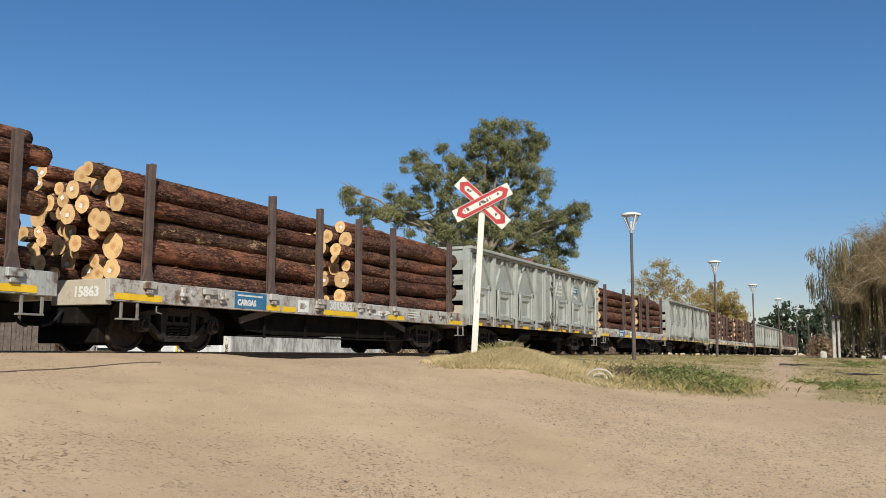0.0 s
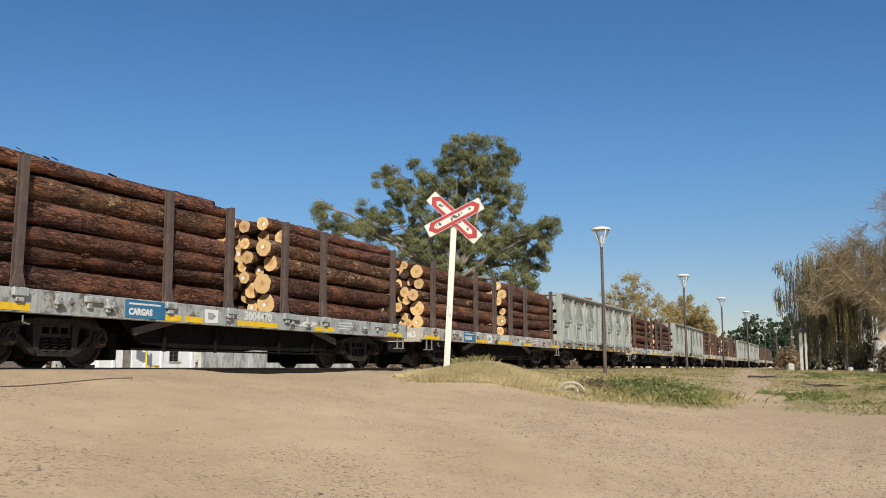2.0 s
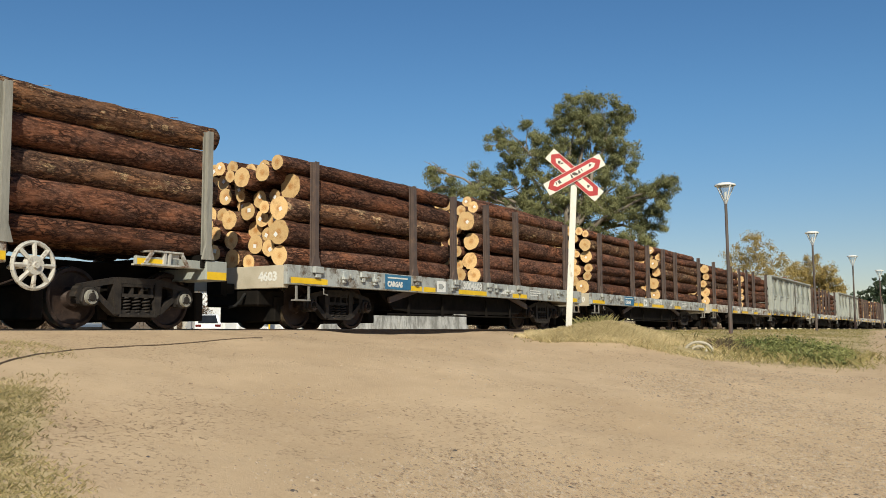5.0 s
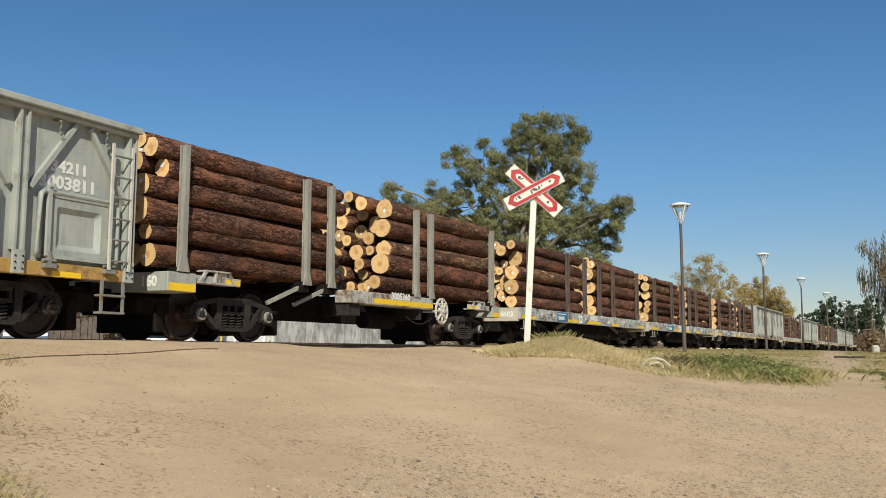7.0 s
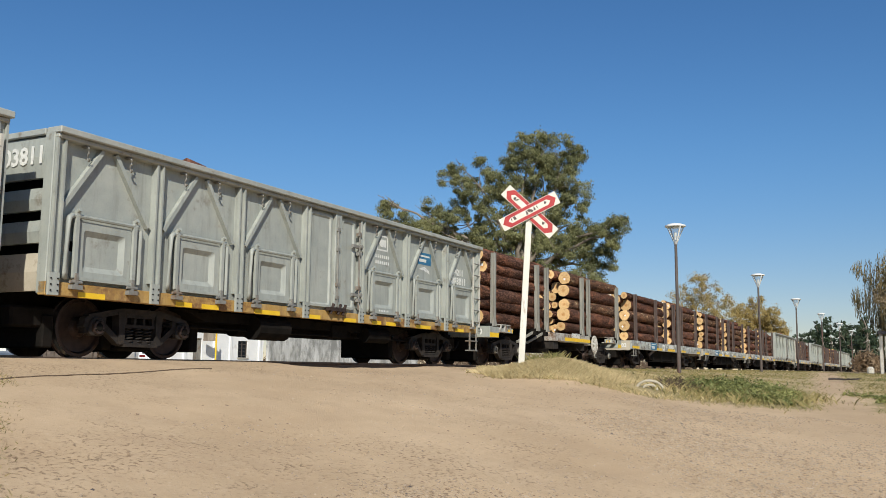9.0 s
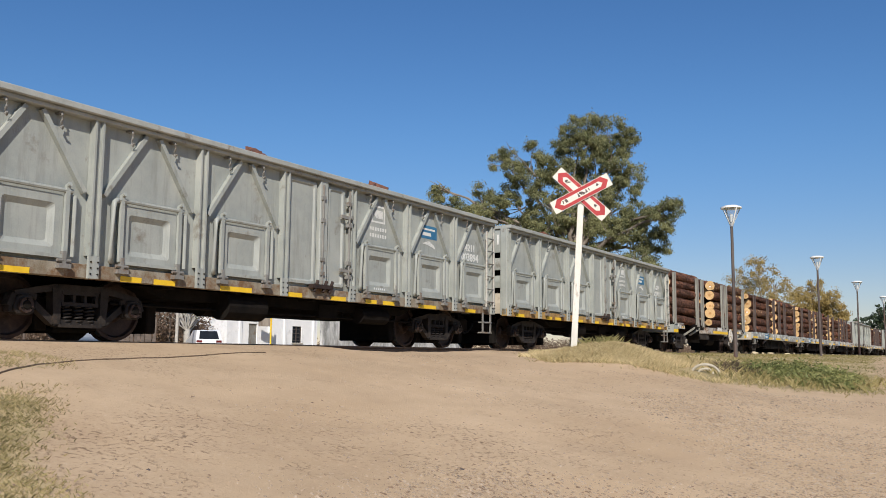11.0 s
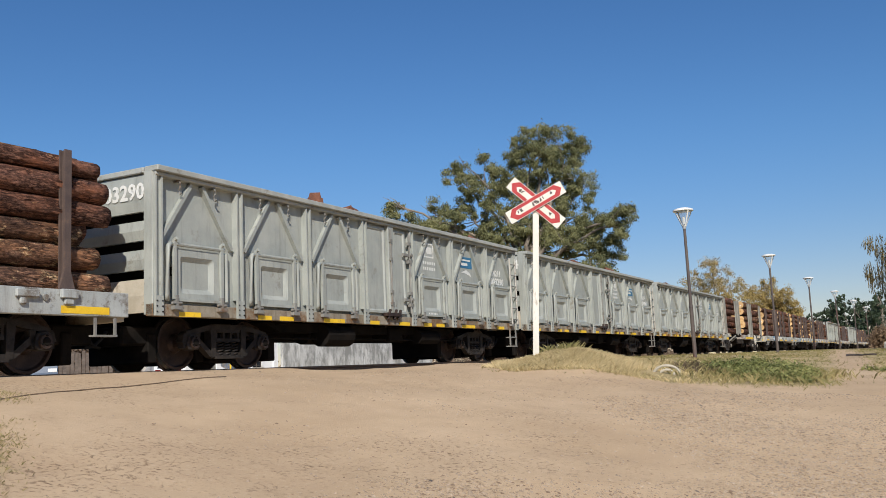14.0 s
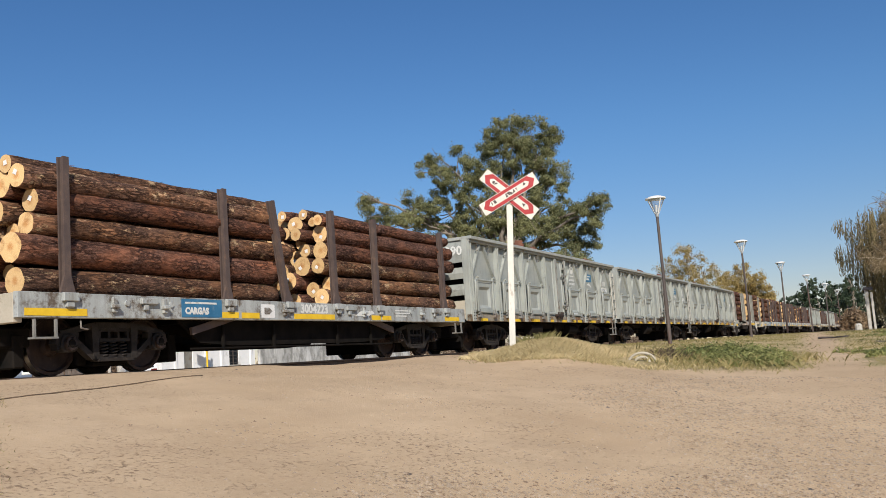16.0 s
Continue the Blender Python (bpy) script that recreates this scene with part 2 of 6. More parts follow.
    nt.links.new(hs.outputs["Color"], bs.inputs["Base Color"])
    bs.inputs["Roughness"].default_value, bs.inputs["Specular IOR Level"].default_value = 0.95, 0.12
    hm = nt.nodes.new("ShaderNodeMath")
    hm.operation = "MULTIPLY_ADD"
    hm.inputs[1].default_value = 1.3
    nt.links.new(fine.outputs["Fac"], hm.inputs[0])
    nt.links.new(plate, hm.inputs[2])
    bp = nt.nodes.new("ShaderNodeBump")
    bp.inputs["Strength"].default_value, bp.inputs["Distance"].default_value = 1.0, 0.03
    nt.links.new(hm.outputs[0], bp.inputs["Height"])
    nt.links.new(bp.outputs["Normal"], bs.inputs["Normal"])
    return m


BARK = bark_material("pine_bark", (0.075, 0.040, 0.031), (0.31, 0.158, 0.108), (0.42, 0.165, 0.085), (0.60, 0.34, 0.16), 0.66)
BARK_PALE = bark_material("peeled_pine_bark", (0.085, 0.05, 0.038), (0.30, 0.165, 0.105), (0.44, 0.21, 0.10), (0.66, 0.46, 0.26), 0.57)


def cut_material():
    """A sawn log end: growth rings round an off-centre pith, orange heart, pale sapwood, saw scores and stain."""
    m = bpy.data.materials.new("sawn_log_end")
    m.use_nodes = True
    nt = m.node_tree
    bs = nt.nodes["Principled BSDF"]

    def made(kind, **values):
        n = nt.nodes.new(kind)
        for k, v in values.items():
            n.inputs[k.replace("_", " ")].default_value = v
        return n

    def ranged(v, a, b, c=0.0, d=1.0):
        n = made("ShaderNodeMapRange", From_Min=a, From_Max=b, To_Min=c, To_Max=d)
        nt.links.new(v, n.inputs["Value"])
        return n.outputs["Result"]

    def blend(f, one, two):
        x = nt.nodes.new("ShaderNodeMix")
        x.data_type = "RGBA"
        nt.links.new(f, x.inputs["Factor"])
        for sock, v in ((x.inputs["A"], one), (x.inputs["B"], two)):
            if isinstance(v, tuple):
                sock.default_value = (*v, 1)
            else:
                nt.links.new(v, sock)
        return x.outputs["Result"]

    tc, info = nt.nodes.new("ShaderNodeTexCoord"), nt.nodes.new("ShaderNodeObjectInfo")
    flat = made("ShaderNodeMapping", Scale=(1, 0, 1))
    nt.links.new(tc.outputs["Object"], flat.inputs["Vector"])
    wob = made("ShaderNodeTexNoise", Scale=7.0, Detail=2.0)
    nt.links.new(tc.outputs["Object"], wob.inputs["Vector"])
    size = nt.nodes.new("ShaderNodeVectorMath")
    size.operation = "LENGTH"
    nt.links.new(flat.outputs[0], size.inputs[0])
    rad = nt.nodes.new("ShaderNodeMath")
    rad.operation = "MULTIPLY_ADD"
    rad.inputs[1].default_value = 0.05
    nt.links.new(wob.outputs["Fac"], rad.inputs[0])
    nt.links.new(size.outputs["Value"], rad.inputs[2])
    ring = nt.nodes.new("ShaderNodeMath")
    ring.operation = "PINGPONG"
    ring.inputs[1].default_value = 0.008
    nt.links.new(rad.outputs[0], ring.inputs[0])
    shift = nt.nodes.new("ShaderNodeMath")
    shift.operation = "MULTIPLY"
    shift.inputs[1].default_value = 41.0
    nt.links.new(info.outputs["Random"], shift.inputs[0])
    moved = made("ShaderNodeMapping")
    nt.links.new(tc.outputs["Object"], moved.inputs["Vector"])
    nt.links.new(shift.outputs[0], moved.inputs["Location"])
    stain = made("ShaderNodeTexNoise", Scale=6.0, Detail=5.0, Roughness=0.7)
    grit = made("ShaderNodeTexNoise", Scale=60.0, Detail=3.0, Roughness=0.7)
    for n in (stain, grit):
        nt.links.new(moved.outputs[0], n.inputs["Vector"])
    col = blend(ranged(rad.outputs[0], 0.055, 0.105), (0.50, 0.25, 0.088), (0.66, 0.445, 0.21))
    col = blend(ranged(ring.outputs[0], 0.004, 0.008, 0.0, 0.40), col, (0.38, 0.20, 0.075))
    col = blend(ranged(stain.outputs["Fac"], 0.52, 0.70, 0.0, 0.75), col, (0.33, 0.155, 0.055))
    col = blend(ranged(grit.outputs["Fac"], 0.50, 0.68, 0.0, 0.45), col, (0.74, 0.57, 0.34))
    hs = nt.nodes.new("ShaderNodeHueSaturation")
    nt.links.new(ranged(info.outputs["Random"], 0, 1, 0.78, 1.22), hs.inputs["Value"])
    nt.links.new(col, hs.inputs["Color"])
    nt.links.new(hs.outputs["Color"], bs.inputs["Base Color"])
    bs.inputs["Roughness"].default_value, bs.inputs["Specular IOR Level"].default_value = 0.85, 0.2
    bp = made("ShaderNodeBump", Strength=0.35, Distance=0.01)
    nt.links.new(grit.outputs["Fac"], bp.inputs["Height"])
    nt.links.new(bp.outputs["Normal"], bs.inputs["Normal"])
    return m


CUT = cut_material()
RAIL = material("rail_steel", (0.10, 0.075, 0.06), (0.17, 0.12, 0.09), 0.5, 6, metal=0.5, bump=0.1)
SLEEPER = material("old_sleeper_wood", (0.07, 0.055, 0.045), (0.15, 0.12, 0.10), 0.9, 5, bump=0.4, stretch=(0.3, 3, 1))
GALV = material("galvanised_steel", (0.38, 0.40, 0.42), (0.52, 0.54, 0.55), 0.45, 6, metal=0.5, bump=0.05)
POLE = material("brown_lamp_pole_paint", (0.065, 0.052, 0.047), (0.12, 0.095, 0.08), 0.6, 5, bump=0.1, stretch=(1, 1, 0.3), c=(0.17, 0.065, 0.045), c_at=0.58, c_scale=1.5)
TRUNK = material("eucalyptus_bark", (0.14, 0.11, 0.085), (0.30, 0.26, 0.21), 0.9, 3, bump=0.4, stretch=(1, 1, 0.3))
TWIG = material("willow_bark", (0.16, 0.125, 0.09), (0.30, 0.24, 0.17), 0.9, 3, bump=0.4)
EUCA = leaf_material("eucalyptus_leaves", (0.050, 0.062, 0.026), (0.34, 0.335, 0.155), 0.25)
WILLOW = leaf_material("willow_leaves", (0.10, 0.085, 0.04), (0.34, 0.27, 0.13), 0.25)
AUTUMN = leaf_material("autumn_leaves", (0.25, 0.18, 0.06), (0.55, 0.42, 0.16), 0.3)
PINE = leaf_material("far_dark_leaves", (0.028, 0.045, 0.025), (0.06, 0.085, 0.045), 0.1)
HEDGE = leaf_material("brown_hedge_leaves", (0.075, 0.058, 0.036), (0.17, 0.125, 0.08), 0.2)
TAN_TWIG = material("bare_tan_branches", (0.26, 0.20, 0.13), (0.44, 0.36, 0.25), 0.9, 3, bump=0.3)
TAN_LEAF = leaf_material("dry_tan_twigs", (0.15, 0.11, 0.06), (0.38, 0.29, 0.17), 0.2)
TAN_HEDGE = leaf_material("tan_dry_hedge", (0.17, 0.115, 0.07), (0.36, 0.26, 0.16), 0.2)
WINTER_HEDGE = leaf_material("leafless_brown_hedge", (0.10, 0.065, 0.045), (0.27, 0.19, 0.13), 0.2)
STRAW = leaf_material("dry_grass", (0.36, 0.28, 0.13), (0.76, 0.63, 0.37), 0.25)
MIXED_GRASS = leaf_material("half_dry_grass", (0.15, 0.155, 0.05), (0.46, 0.37, 0.17), 0.25)
WEED = leaf_material("green_weeds", (0.07, 0.105, 0.028), (0.37, 0.36, 0.135), 0.25)
TURF_GRASS = leaf_material("short_olive_turf", (0.17, 0.145, 0.058), (0.56, 0.46, 0.235), 0.2)
POST_PAINT = material("ivory_post_paint", (0.60, 0.57, 0.49), (0.72, 0.69, 0.61), 0.6, 4, bump=0.1, stretch=(1, 1, 0.3), c=(0.36, 0.31, 0.24), c_at=0.64, c_scale=4)
STONES = material("loose_stones", (0.20, 0.15, 0.10), (0.42, 0.33, 0.24), 0.9, 9, bump=0.3)
CAR_WHITE = material("white_car_paint", (0.72, 0.73, 0.73), (0.80, 0.80, 0.80), 0.3, 3, bump=0.0)
CAR_BLUE = material("blue_grey_car_paint", (0.07, 0.095, 0.14), (0.10, 0.13, 0.18), 0.35, 3, bump=0.0)
CAR_GLASS = material("dark_car_glass", (0.012, 0.014, 0.018), (0.02, 0.023, 0.028), 0.25, 3, bump=0.0, spec=0.2)
LENS_RED = material("dark_red_lamp_lens", (0.10, 0.012, 0.012), (0.16, 0.02, 0.02), 0.2, 3, bump=0.0)
PLASTER = material("whitewashed_plaster", (0.74, 0.75, 0.76), (0.84, 0.84, 0.84), 0.85, 1.5, bump=0.15, c=(0.60, 0.59, 0.57), c_at=0.62, c_scale=0.8)
SCRAP = material("rusty_scrap_load", (0.09, 0.045, 0.032), (0.24, 0.10, 0.06), 0.9, 4, bump=0.6)
CONCRETE = material("old_concrete", (0.34, 0.32, 0.28), (0.50, 0.47, 0.42), 0.9, 6, bump=0.3)
ROOFING = material("dark_roofing", (0.06, 0.05, 0.045), (0.11, 0.09, 0.08), 0.8, 5, bump=0.2)


def ground_material():
    """Sandy dirt, dry turf where the attribute says so, blended unevenly."""
    m = bpy.data.materials.new("sandy_ground")
    m.use_nodes = True
    nt = m.node_tree
    bs = nt.nodes["Principled BSDF"]
    tc = nt.nodes.new("ShaderNodeTexCoord")

    def noise_out(s, detail=5.0, rough_=0.65, vec=None):
        n = nt.nodes.new("ShaderNodeTexNoise")
        n.inputs["Scale"].default_value, n.inputs["Detail"].default_value, n.inputs["Roughness"].default_value = s, detail, rough_
        nt.links.new(vec or tc.outputs["Object"], n.inputs["Vector"])
        return n.outputs["Fac"]

    def rng(v, a, b, c=0.0, d=1.0):
        r = nt.nodes.new("ShaderNodeMapRange")
        for k, val in zip(("From Min", "From Max", "To Min", "To Max"), (a, b, c, d)):
            r.inputs[k].default_value = val
        nt.links.new(v, r.inputs["Value"])
        return r.outputs["Result"]

    def mix(fac, one, two):
        x = nt.nodes.new("ShaderNodeMix")
        x.data_type = "RGBA"
        nt.links.new(fac, x.inputs["Factor"])
        for sock, v in ((x.inputs["A"], one), (x.inputs["B"], two)):
            if isinstance(v, tuple):
                sock.default_value = (*v, 1)
            else:
                nt.links.new(v, sock)
        return x.outputs["Result"]

    big, mid, fine, grit = noise_out(0.35), noise_out(2.2), noise_out(26.0, 3.0, 0.7), noise_out(70.0, 2.0, 0.6)
    loose = rng(noise_out(0.5, 4.0, 0.7), 0.42, 0.60)          # gravelly stretches; the rest is packed smooth
    dirt = mix(rng(big, 0.35, 0.65), (0.490, 0.352, 0.216), (0.588, 0.434, 0.276))
    dirt = mix(rng(mid, 0.45, 0.72, 0, 0.55), dirt, (0.45, 0.32, 0.20))
    dark = nt.nodes.new("ShaderNodeMath")
    dark.operation = "MULTIPLY"
    nt.links.new(rng(fine, 0.56, 0.64, 0, 0.9), dark.inputs[0])
    nt.links.new(loose, dark.inputs[1])
    dirt = mix(dark.outputs[0], dirt, (0.25, 0.165, 0.10))
    dirt = mix(rng(grit, 0.55, 0.75, 0, 0.35), dirt, (0.34, 0.245, 0.16))
    dirt = mix(rng(fine, 0.40, 0.32, 0, 0.35), dirt, (0.62, 0.50, 0.36))
    turf = mix(rng(noise_out(0.9), 0.42, 0.58), (0.50, 0.39, 0.215), (0.28, 0.235, 0.105))
    turf = mix(rng(noise_out(14.0), 0.4, 0.7), turf, (0.44, 0.33, 0.18))
    at = nt.nodes.new("ShaderNodeAttribute")
    at.attribute_name = "turf"
    ad = nt.nodes.new("ShaderNodeMath")
    ad.operation = "ADD"
    nt.links.new(at.outputs["Fac"], ad.inputs[0])
    nt.links.new(rng(mid, 0.3, 0.7, -0.3, 0.3), ad.inputs[1])
    nt.links.new(mix(rng(ad.outputs[0], 0.35, 0.65), dirt, turf), bs.inputs["Base Color"])
    bs.inputs["Roughness"].default_value = 0.95
    bs.inputs["Specular IOR Level"].default_value = 0.15
    bp = nt.nodes.new("ShaderNodeBump")
    bp.inputs["Strength"].default_value, bp.inputs["Distance"].default_value = 0.8, 0.007
    sm = nt.nodes.new("ShaderNodeMath")
    sm.operation = "MULTIPLY_ADD"
    sm.inputs[1].default_value = 1.6
    nt.links.new(dark.outputs[0], sm.inputs[0])
    nt.links.new(grit, sm.inputs[2])
    nt.links.new(sm.outputs[0], bp.inputs["Height"])
    nt.links.new(bp.outputs["Normal"], bs.inputs["Normal"])
    return m


GROUND = ground_material()


# ---- mesh helpers ----
def box(bm, x0, x1, y0, y1, z0, z1, mi=0):
    v = [bm.verts.new(p) for p in ((x0, y0, z0), (x1, y0, z0), (x1, y1, z0), (x0, y1, z0), (x0, y0, z1), (x1, y0, z1), (x1, y1, z1), (x0, y1, z1))]
    for f in ((3, 2, 1, 0), (4, 5, 6, 7), (0, 1, 5, 4), (1, 2, 6, 5), (2, 3, 7, 6), (3, 0, 4, 7)):
        bm.faces.new([v[i] for i in f]).material_index = mi


def bevel(bm, width=0.008):
    bmesh.ops.bevel(bm, geom=bm.edges[:], offset=width, segments=1, affect="EDGES", profile=0.5)


def boxes(*specs, bev=0.0):
    bm = bmesh.new()
    for s in specs:
        box(bm, *s)
    if bev:
        bevel(bm, bev)
    return bm


def tube(bm, a, b, r0, r1=None, n=10, caps=True, mi=0):
    """A cylinder or cone from a to b."""
    a, b = Vector(a), Vector(b)
    r1 = r0 if r1 is None else r1
    q = (b - a).to_track_quat("Z", "Y")
    rings = []
    for c, r in ((a, r0), (b, r1)):
        rings.append([bm.verts.new(c + q @ Vector((r * math.cos(2 * math.pi * i / n), r * math.sin(2 * math.pi * i / n), 0))) for i in range(n)])
    for i in range(n):
        bm.faces.new((rings[0][i], rings[0][(i + 1) % n], rings[1][(i + 1) % n], rings[1][i])).material_index = mi
    if caps:
        bm.faces.new(rings[0][::-1]).material_index = mi
        bm.faces.new(rings[1]).material_index = mi


def bar(bm, a, b, w, d, side=(1, 0, 0), mi=0):
    """A square bar from a to b: w wide across the side vector, d thick along it."""
    a, b, s = Vector(a), Vector(b), Vector(side).normalized()
    t = (b - a).normalized()
    o = t.cross(s).normalized() * w / 2
    s = s * d / 2
    v = [bm.verts.new(p + k * o + j * s) for p in (a, b) for k, j in ((-1, -1), (1, -1), (1, 1), (-1, 1))]
    for f in ((3, 2, 1, 0), (4, 5, 6, 7), (0, 1, 5, 4), (1, 2, 6, 5), (2, 3, 7, 6), (3, 0, 4, 7)):
        bm.faces.new([v[i] for i in f]).material_index = mi


def profile(bm, pts, x0, x1, mi=0):
    """A polygon in y and z, drawn out along x."""
    a = [bm.verts.new((x0, y, z)) for y, z in pts]
    b = [bm.verts.new((x1, y, z)) for y, z in pts]
    bm.faces.new(a[::-1]).material_index = mi
    bm.faces.new(b).material_index = mi
    for i in range(len(pts)):
        j = (i + 1) % len(pts)
        bm.faces.new((a[i], a[j], b[j], b[i])).material_index = mi


def to_mesh(name, bm, mats, smooth=False):
    bmesh.ops.recalc_face_normals(bm, faces=bm.faces[:])
    me = bpy.data.meshes.new(name)
    bm.to_mesh(me)
    bm.free()
    for m in (mats if isinstance(mats, (list, tuple)) else (mats,)):
        me.materials.append(m)
    if smooth:
        me.shade_smooth()
    return me


def part(name, bm, mat, parent, label="", at=None, smooth=False):
    me = bm if isinstance(bm, bpy.types.Mesh) else to_mesh(name, bm, mat, smooth)
    ob = new(name, me)
    ob.parent = parent
    if at is not None:
        ob.matrix_basis = at
    if label:
        ob["label"] = label
    return ob


def thing(name, label, category, group="", at=None, kind=""):
    ob = new(name)
    if at is not None:
        ob.matrix_basis = at
    return tagged(ob, label, category, group, kind)


def solid(name, bm, mat, label, category, group="", kind="", at=None, smooth=False):
    ob = new(name, bm if isinstance(bm, bpy.types.Mesh) else to_mesh(name, bm, mat, smooth))
    if at is not None:
        ob.matrix_basis = at
    return tagged(ob, label, category, group, kind)


def lettering(name, text, height, at, parent, mat=LETTER, squeeze=1.0):
    """Flat letters with the built-in font, laid just proud of their panel."""
    cu = bpy.data.curves.new(name, "FONT")
    cu.body, cu.size, cu.extrude = text, height * 1.42, 0.0015
    cu.offset = 0.009
    cu.resolution_u = 2
    tmp = new(name, cu)
    me = bpy.data.meshes.new_from_object(tmp.evaluated_get(bpy.context.evaluated_depsgraph_get()))
    bpy.data.objects.remove(tmp)
    me.materials.clear()
    me.materials.append(mat)
    for v in me.vertices:
        v.co.x *= squeeze
    return part(name, me, None, parent, "", at)


ON_SIDE = Matrix(((0, 0, 1, 0), (1, 0, 0, 0), (0, 1, 0, 0), (0, 0, 0, 1)))   # letters run along +y, seen from +x
ON_END = pose(0, 0, 0, 90)                                                   # letters run along +x, seen from -y


def at_side(x, y, z):
    return Matrix.Translation((x, y, z)) @ ON_SIDE


def at_end(x, y, z):
    return Matrix.Translation((x, y, z)) @ ON_END


def quads(name, rng, n, place, size, mats, spread=None):
    """Many small leaves: place(rng, i) gives a centre; each is a folded diamond of random turn."""
    verts, faces = [], []
    for i in range(n):
        p = place(rng, i)
        if p is None:
            continue
        l, w = size(rng)
        a, b = rng.uniform(0, 2 * math.pi), rng.uniform(-1.1, 1.1) if spread is None else rng.uniform(*spread)
        d = Vector((math.cos(a) * math.cos(b), math.sin(a) * math.cos(b), math.sin(b)))
        s = d.cross(Vector((rng.uniform(-1, 1), rng.uniform(-1, 1), rng.uniform(-1, 1)))).normalized() * w / 2
        p = Vector(p)
        k = len(verts)
        verts += [p - d * l / 2, p + s, p + d * l / 2, p - s]
        faces.append((k, k + 1, k + 2, k + 3))
    me = bpy.data.meshes.new(name)
    me.from_pydata(verts, [], faces)
    for m in mats if isinstance(mats, (list, tuple)) else (mats,):
        me.materials.append(m)
    return me


def sweep(bm, pts, r, n=7):
    """One continuous round cord along the points."""
    pts = [Vector(p) for p in pts]
    rings = []
    for i, p in enumerate(pts):
        t = (pts[min(i + 1, len(pts) - 1)] - pts[max(i - 1, 0)]).normalized()
        q = t.to_track_quat("Z", "Y")
        rings.append([bm.verts.new(p + q @ Vector((r * math.cos(2 * math.pi * k / n), r * math.sin(2 * math.pi * k / n), 0))) for k in range(n)])
    for a, b in zip(rings, rings[1:]):
        for k in range(n):
            bm.faces.new((a[k], a[(k + 1) % n], b[(k + 1) % n], b[k]))
    bm.faces.new(rings[0][::-1])
    bm.faces.new(rings[-1])

# ---- ground ----
TRACK_X = -11.7
TRACK_TURN = 0.3       # degrees by which the track bears away from +y, about y = 8


def on_track(y, z=0.0):
    """The pose of a thing on the track's centre line."""
    return pose(TRACK_X - math.tan(radians(TRACK_TURN)) * (y - 8), y, z, 0, 0, TRACK_TURN)


def smooth(a, b, v):
    u = min(1.0, max(0.0, (v - a) / (b - a)))
    return u * u * (3 - 2 * u)


def fall(y):
    """How much of the hollow beside the track is left at y."""
    pts = ((-60, 1.0), (6, 1.0), (12, 0.72), (18, 0.5), (30, 0.3), (50, 0.1), (80, 0.0), (5000, 0.0))
    for (a, p), (b, q) in zip(pts, pts[1:]):
        if a <= y <= b:
            return p + (q - p) * (y - a) / (b - a)
    return 1.0


def height(x, y):
    u = min(1.0, max(0.0, (x + 9.9) / 9.9))
    u = 0.55 * u + 0.45 * u * u * (3 - 2 * u)
    z = -0.03 - 1.38 * u * fall(y)
    if y > 12 and x < -9:
        z -= 0.22 * smooth(12, 14.5, y) * smooth(-9, -9.6, x)
    if x < -15:
        z -= 0.15 * smooth(-15, -25, x)
    mx, my = (x + 6.25) * 0.92 + (y - 15.9) * 0.39, (y - 15.9) * 0.92 - (x + 6.25) * 0.39     # a mound round the sign
    z += 0.33 * math.exp(-((mx / 0.95) ** 2 + (my / 1.9) ** 2))
    mx, my = x + 5.3, y - 17.6
    z += 0.13 * math.exp(-((mx / 1.1) ** 2 + (my / 2.0) ** 2))
    if abs(x) < 40 and -20 < y < 90:
        z += 0.03 * noise.noise((x * 0.5, y * 0.5, 0)) * (1 if x > -9.6 else 0.2) + 0.012 * noise.noise((x * 2.1, y * 2.1, 5)) * (1 if x > -9.6 else 0)
    return z


def turf(x, y):
    """Where the ground is grown over: 1 turf, 0 bare dirt."""
    edge = 13.4 + 1.5 * smooth(-5.8, -3.8, x) + 0.36 * max(0.0, x + 3.9) + 0.4 * noise.noise((x * 0.6, y * 0.6, 2))
    edge += 0.5 * smooth(-4.0, -5.5, x)
    g = smooth(edge - 0.5, edge + 0.9, y)
    across = -0.916 * (x + 6.76) - 0.4 * (y - 15.5) + 0.3 * noise.noise((x * 1.3, y * 1.3, 6))     # the road's bare verge beside the mound
    g *= 1 - smooth(0.45, 1.1, across) * smooth(24, 18, y)
    g *= 1 - 0.95 * math.exp(-((x + 1.55 + 0.10 * (min(y, 45) - 18)) / 0.62) ** 2)       # trodden path
    g *= 1 - 0.7 * smooth(-8.0, -9.0, x) * smooth(-17, -15, x)
    g = max(g, smooth(0.4, -0.4, y - 0.70 * -x + 0.35 * noise.noise((x, y, 9))) * smooth(-0.6, -1.6, x) * smooth(-7.0, -6.1, x))
    g = max(g, 0.55 * smooth(-7.3, -7.9, x) * smooth(-9.6, -9.1, x) * smooth(5.9, 4.6, y + 0.8 * noise.noise((x * 1.1, y * 1.1, 8))) * smooth(-1, 1.5, y))
    if x < -22:
        g = max(g, 0.5)
    return g


def axis(lo, fine0, fine1, hi, step, grow):
    v = [fine0 + i * step for i in range(int((fine1 - fine0) / step) + 1)]
    d, p = step, v[-1]
    while p < hi:
        d *= grow
        p += d
        v.append(min(p, hi))
    d, p = step, v[0]
    while p > lo:
        d *= grow
        p -= d
        v.insert(0, max(p, lo))
    return v


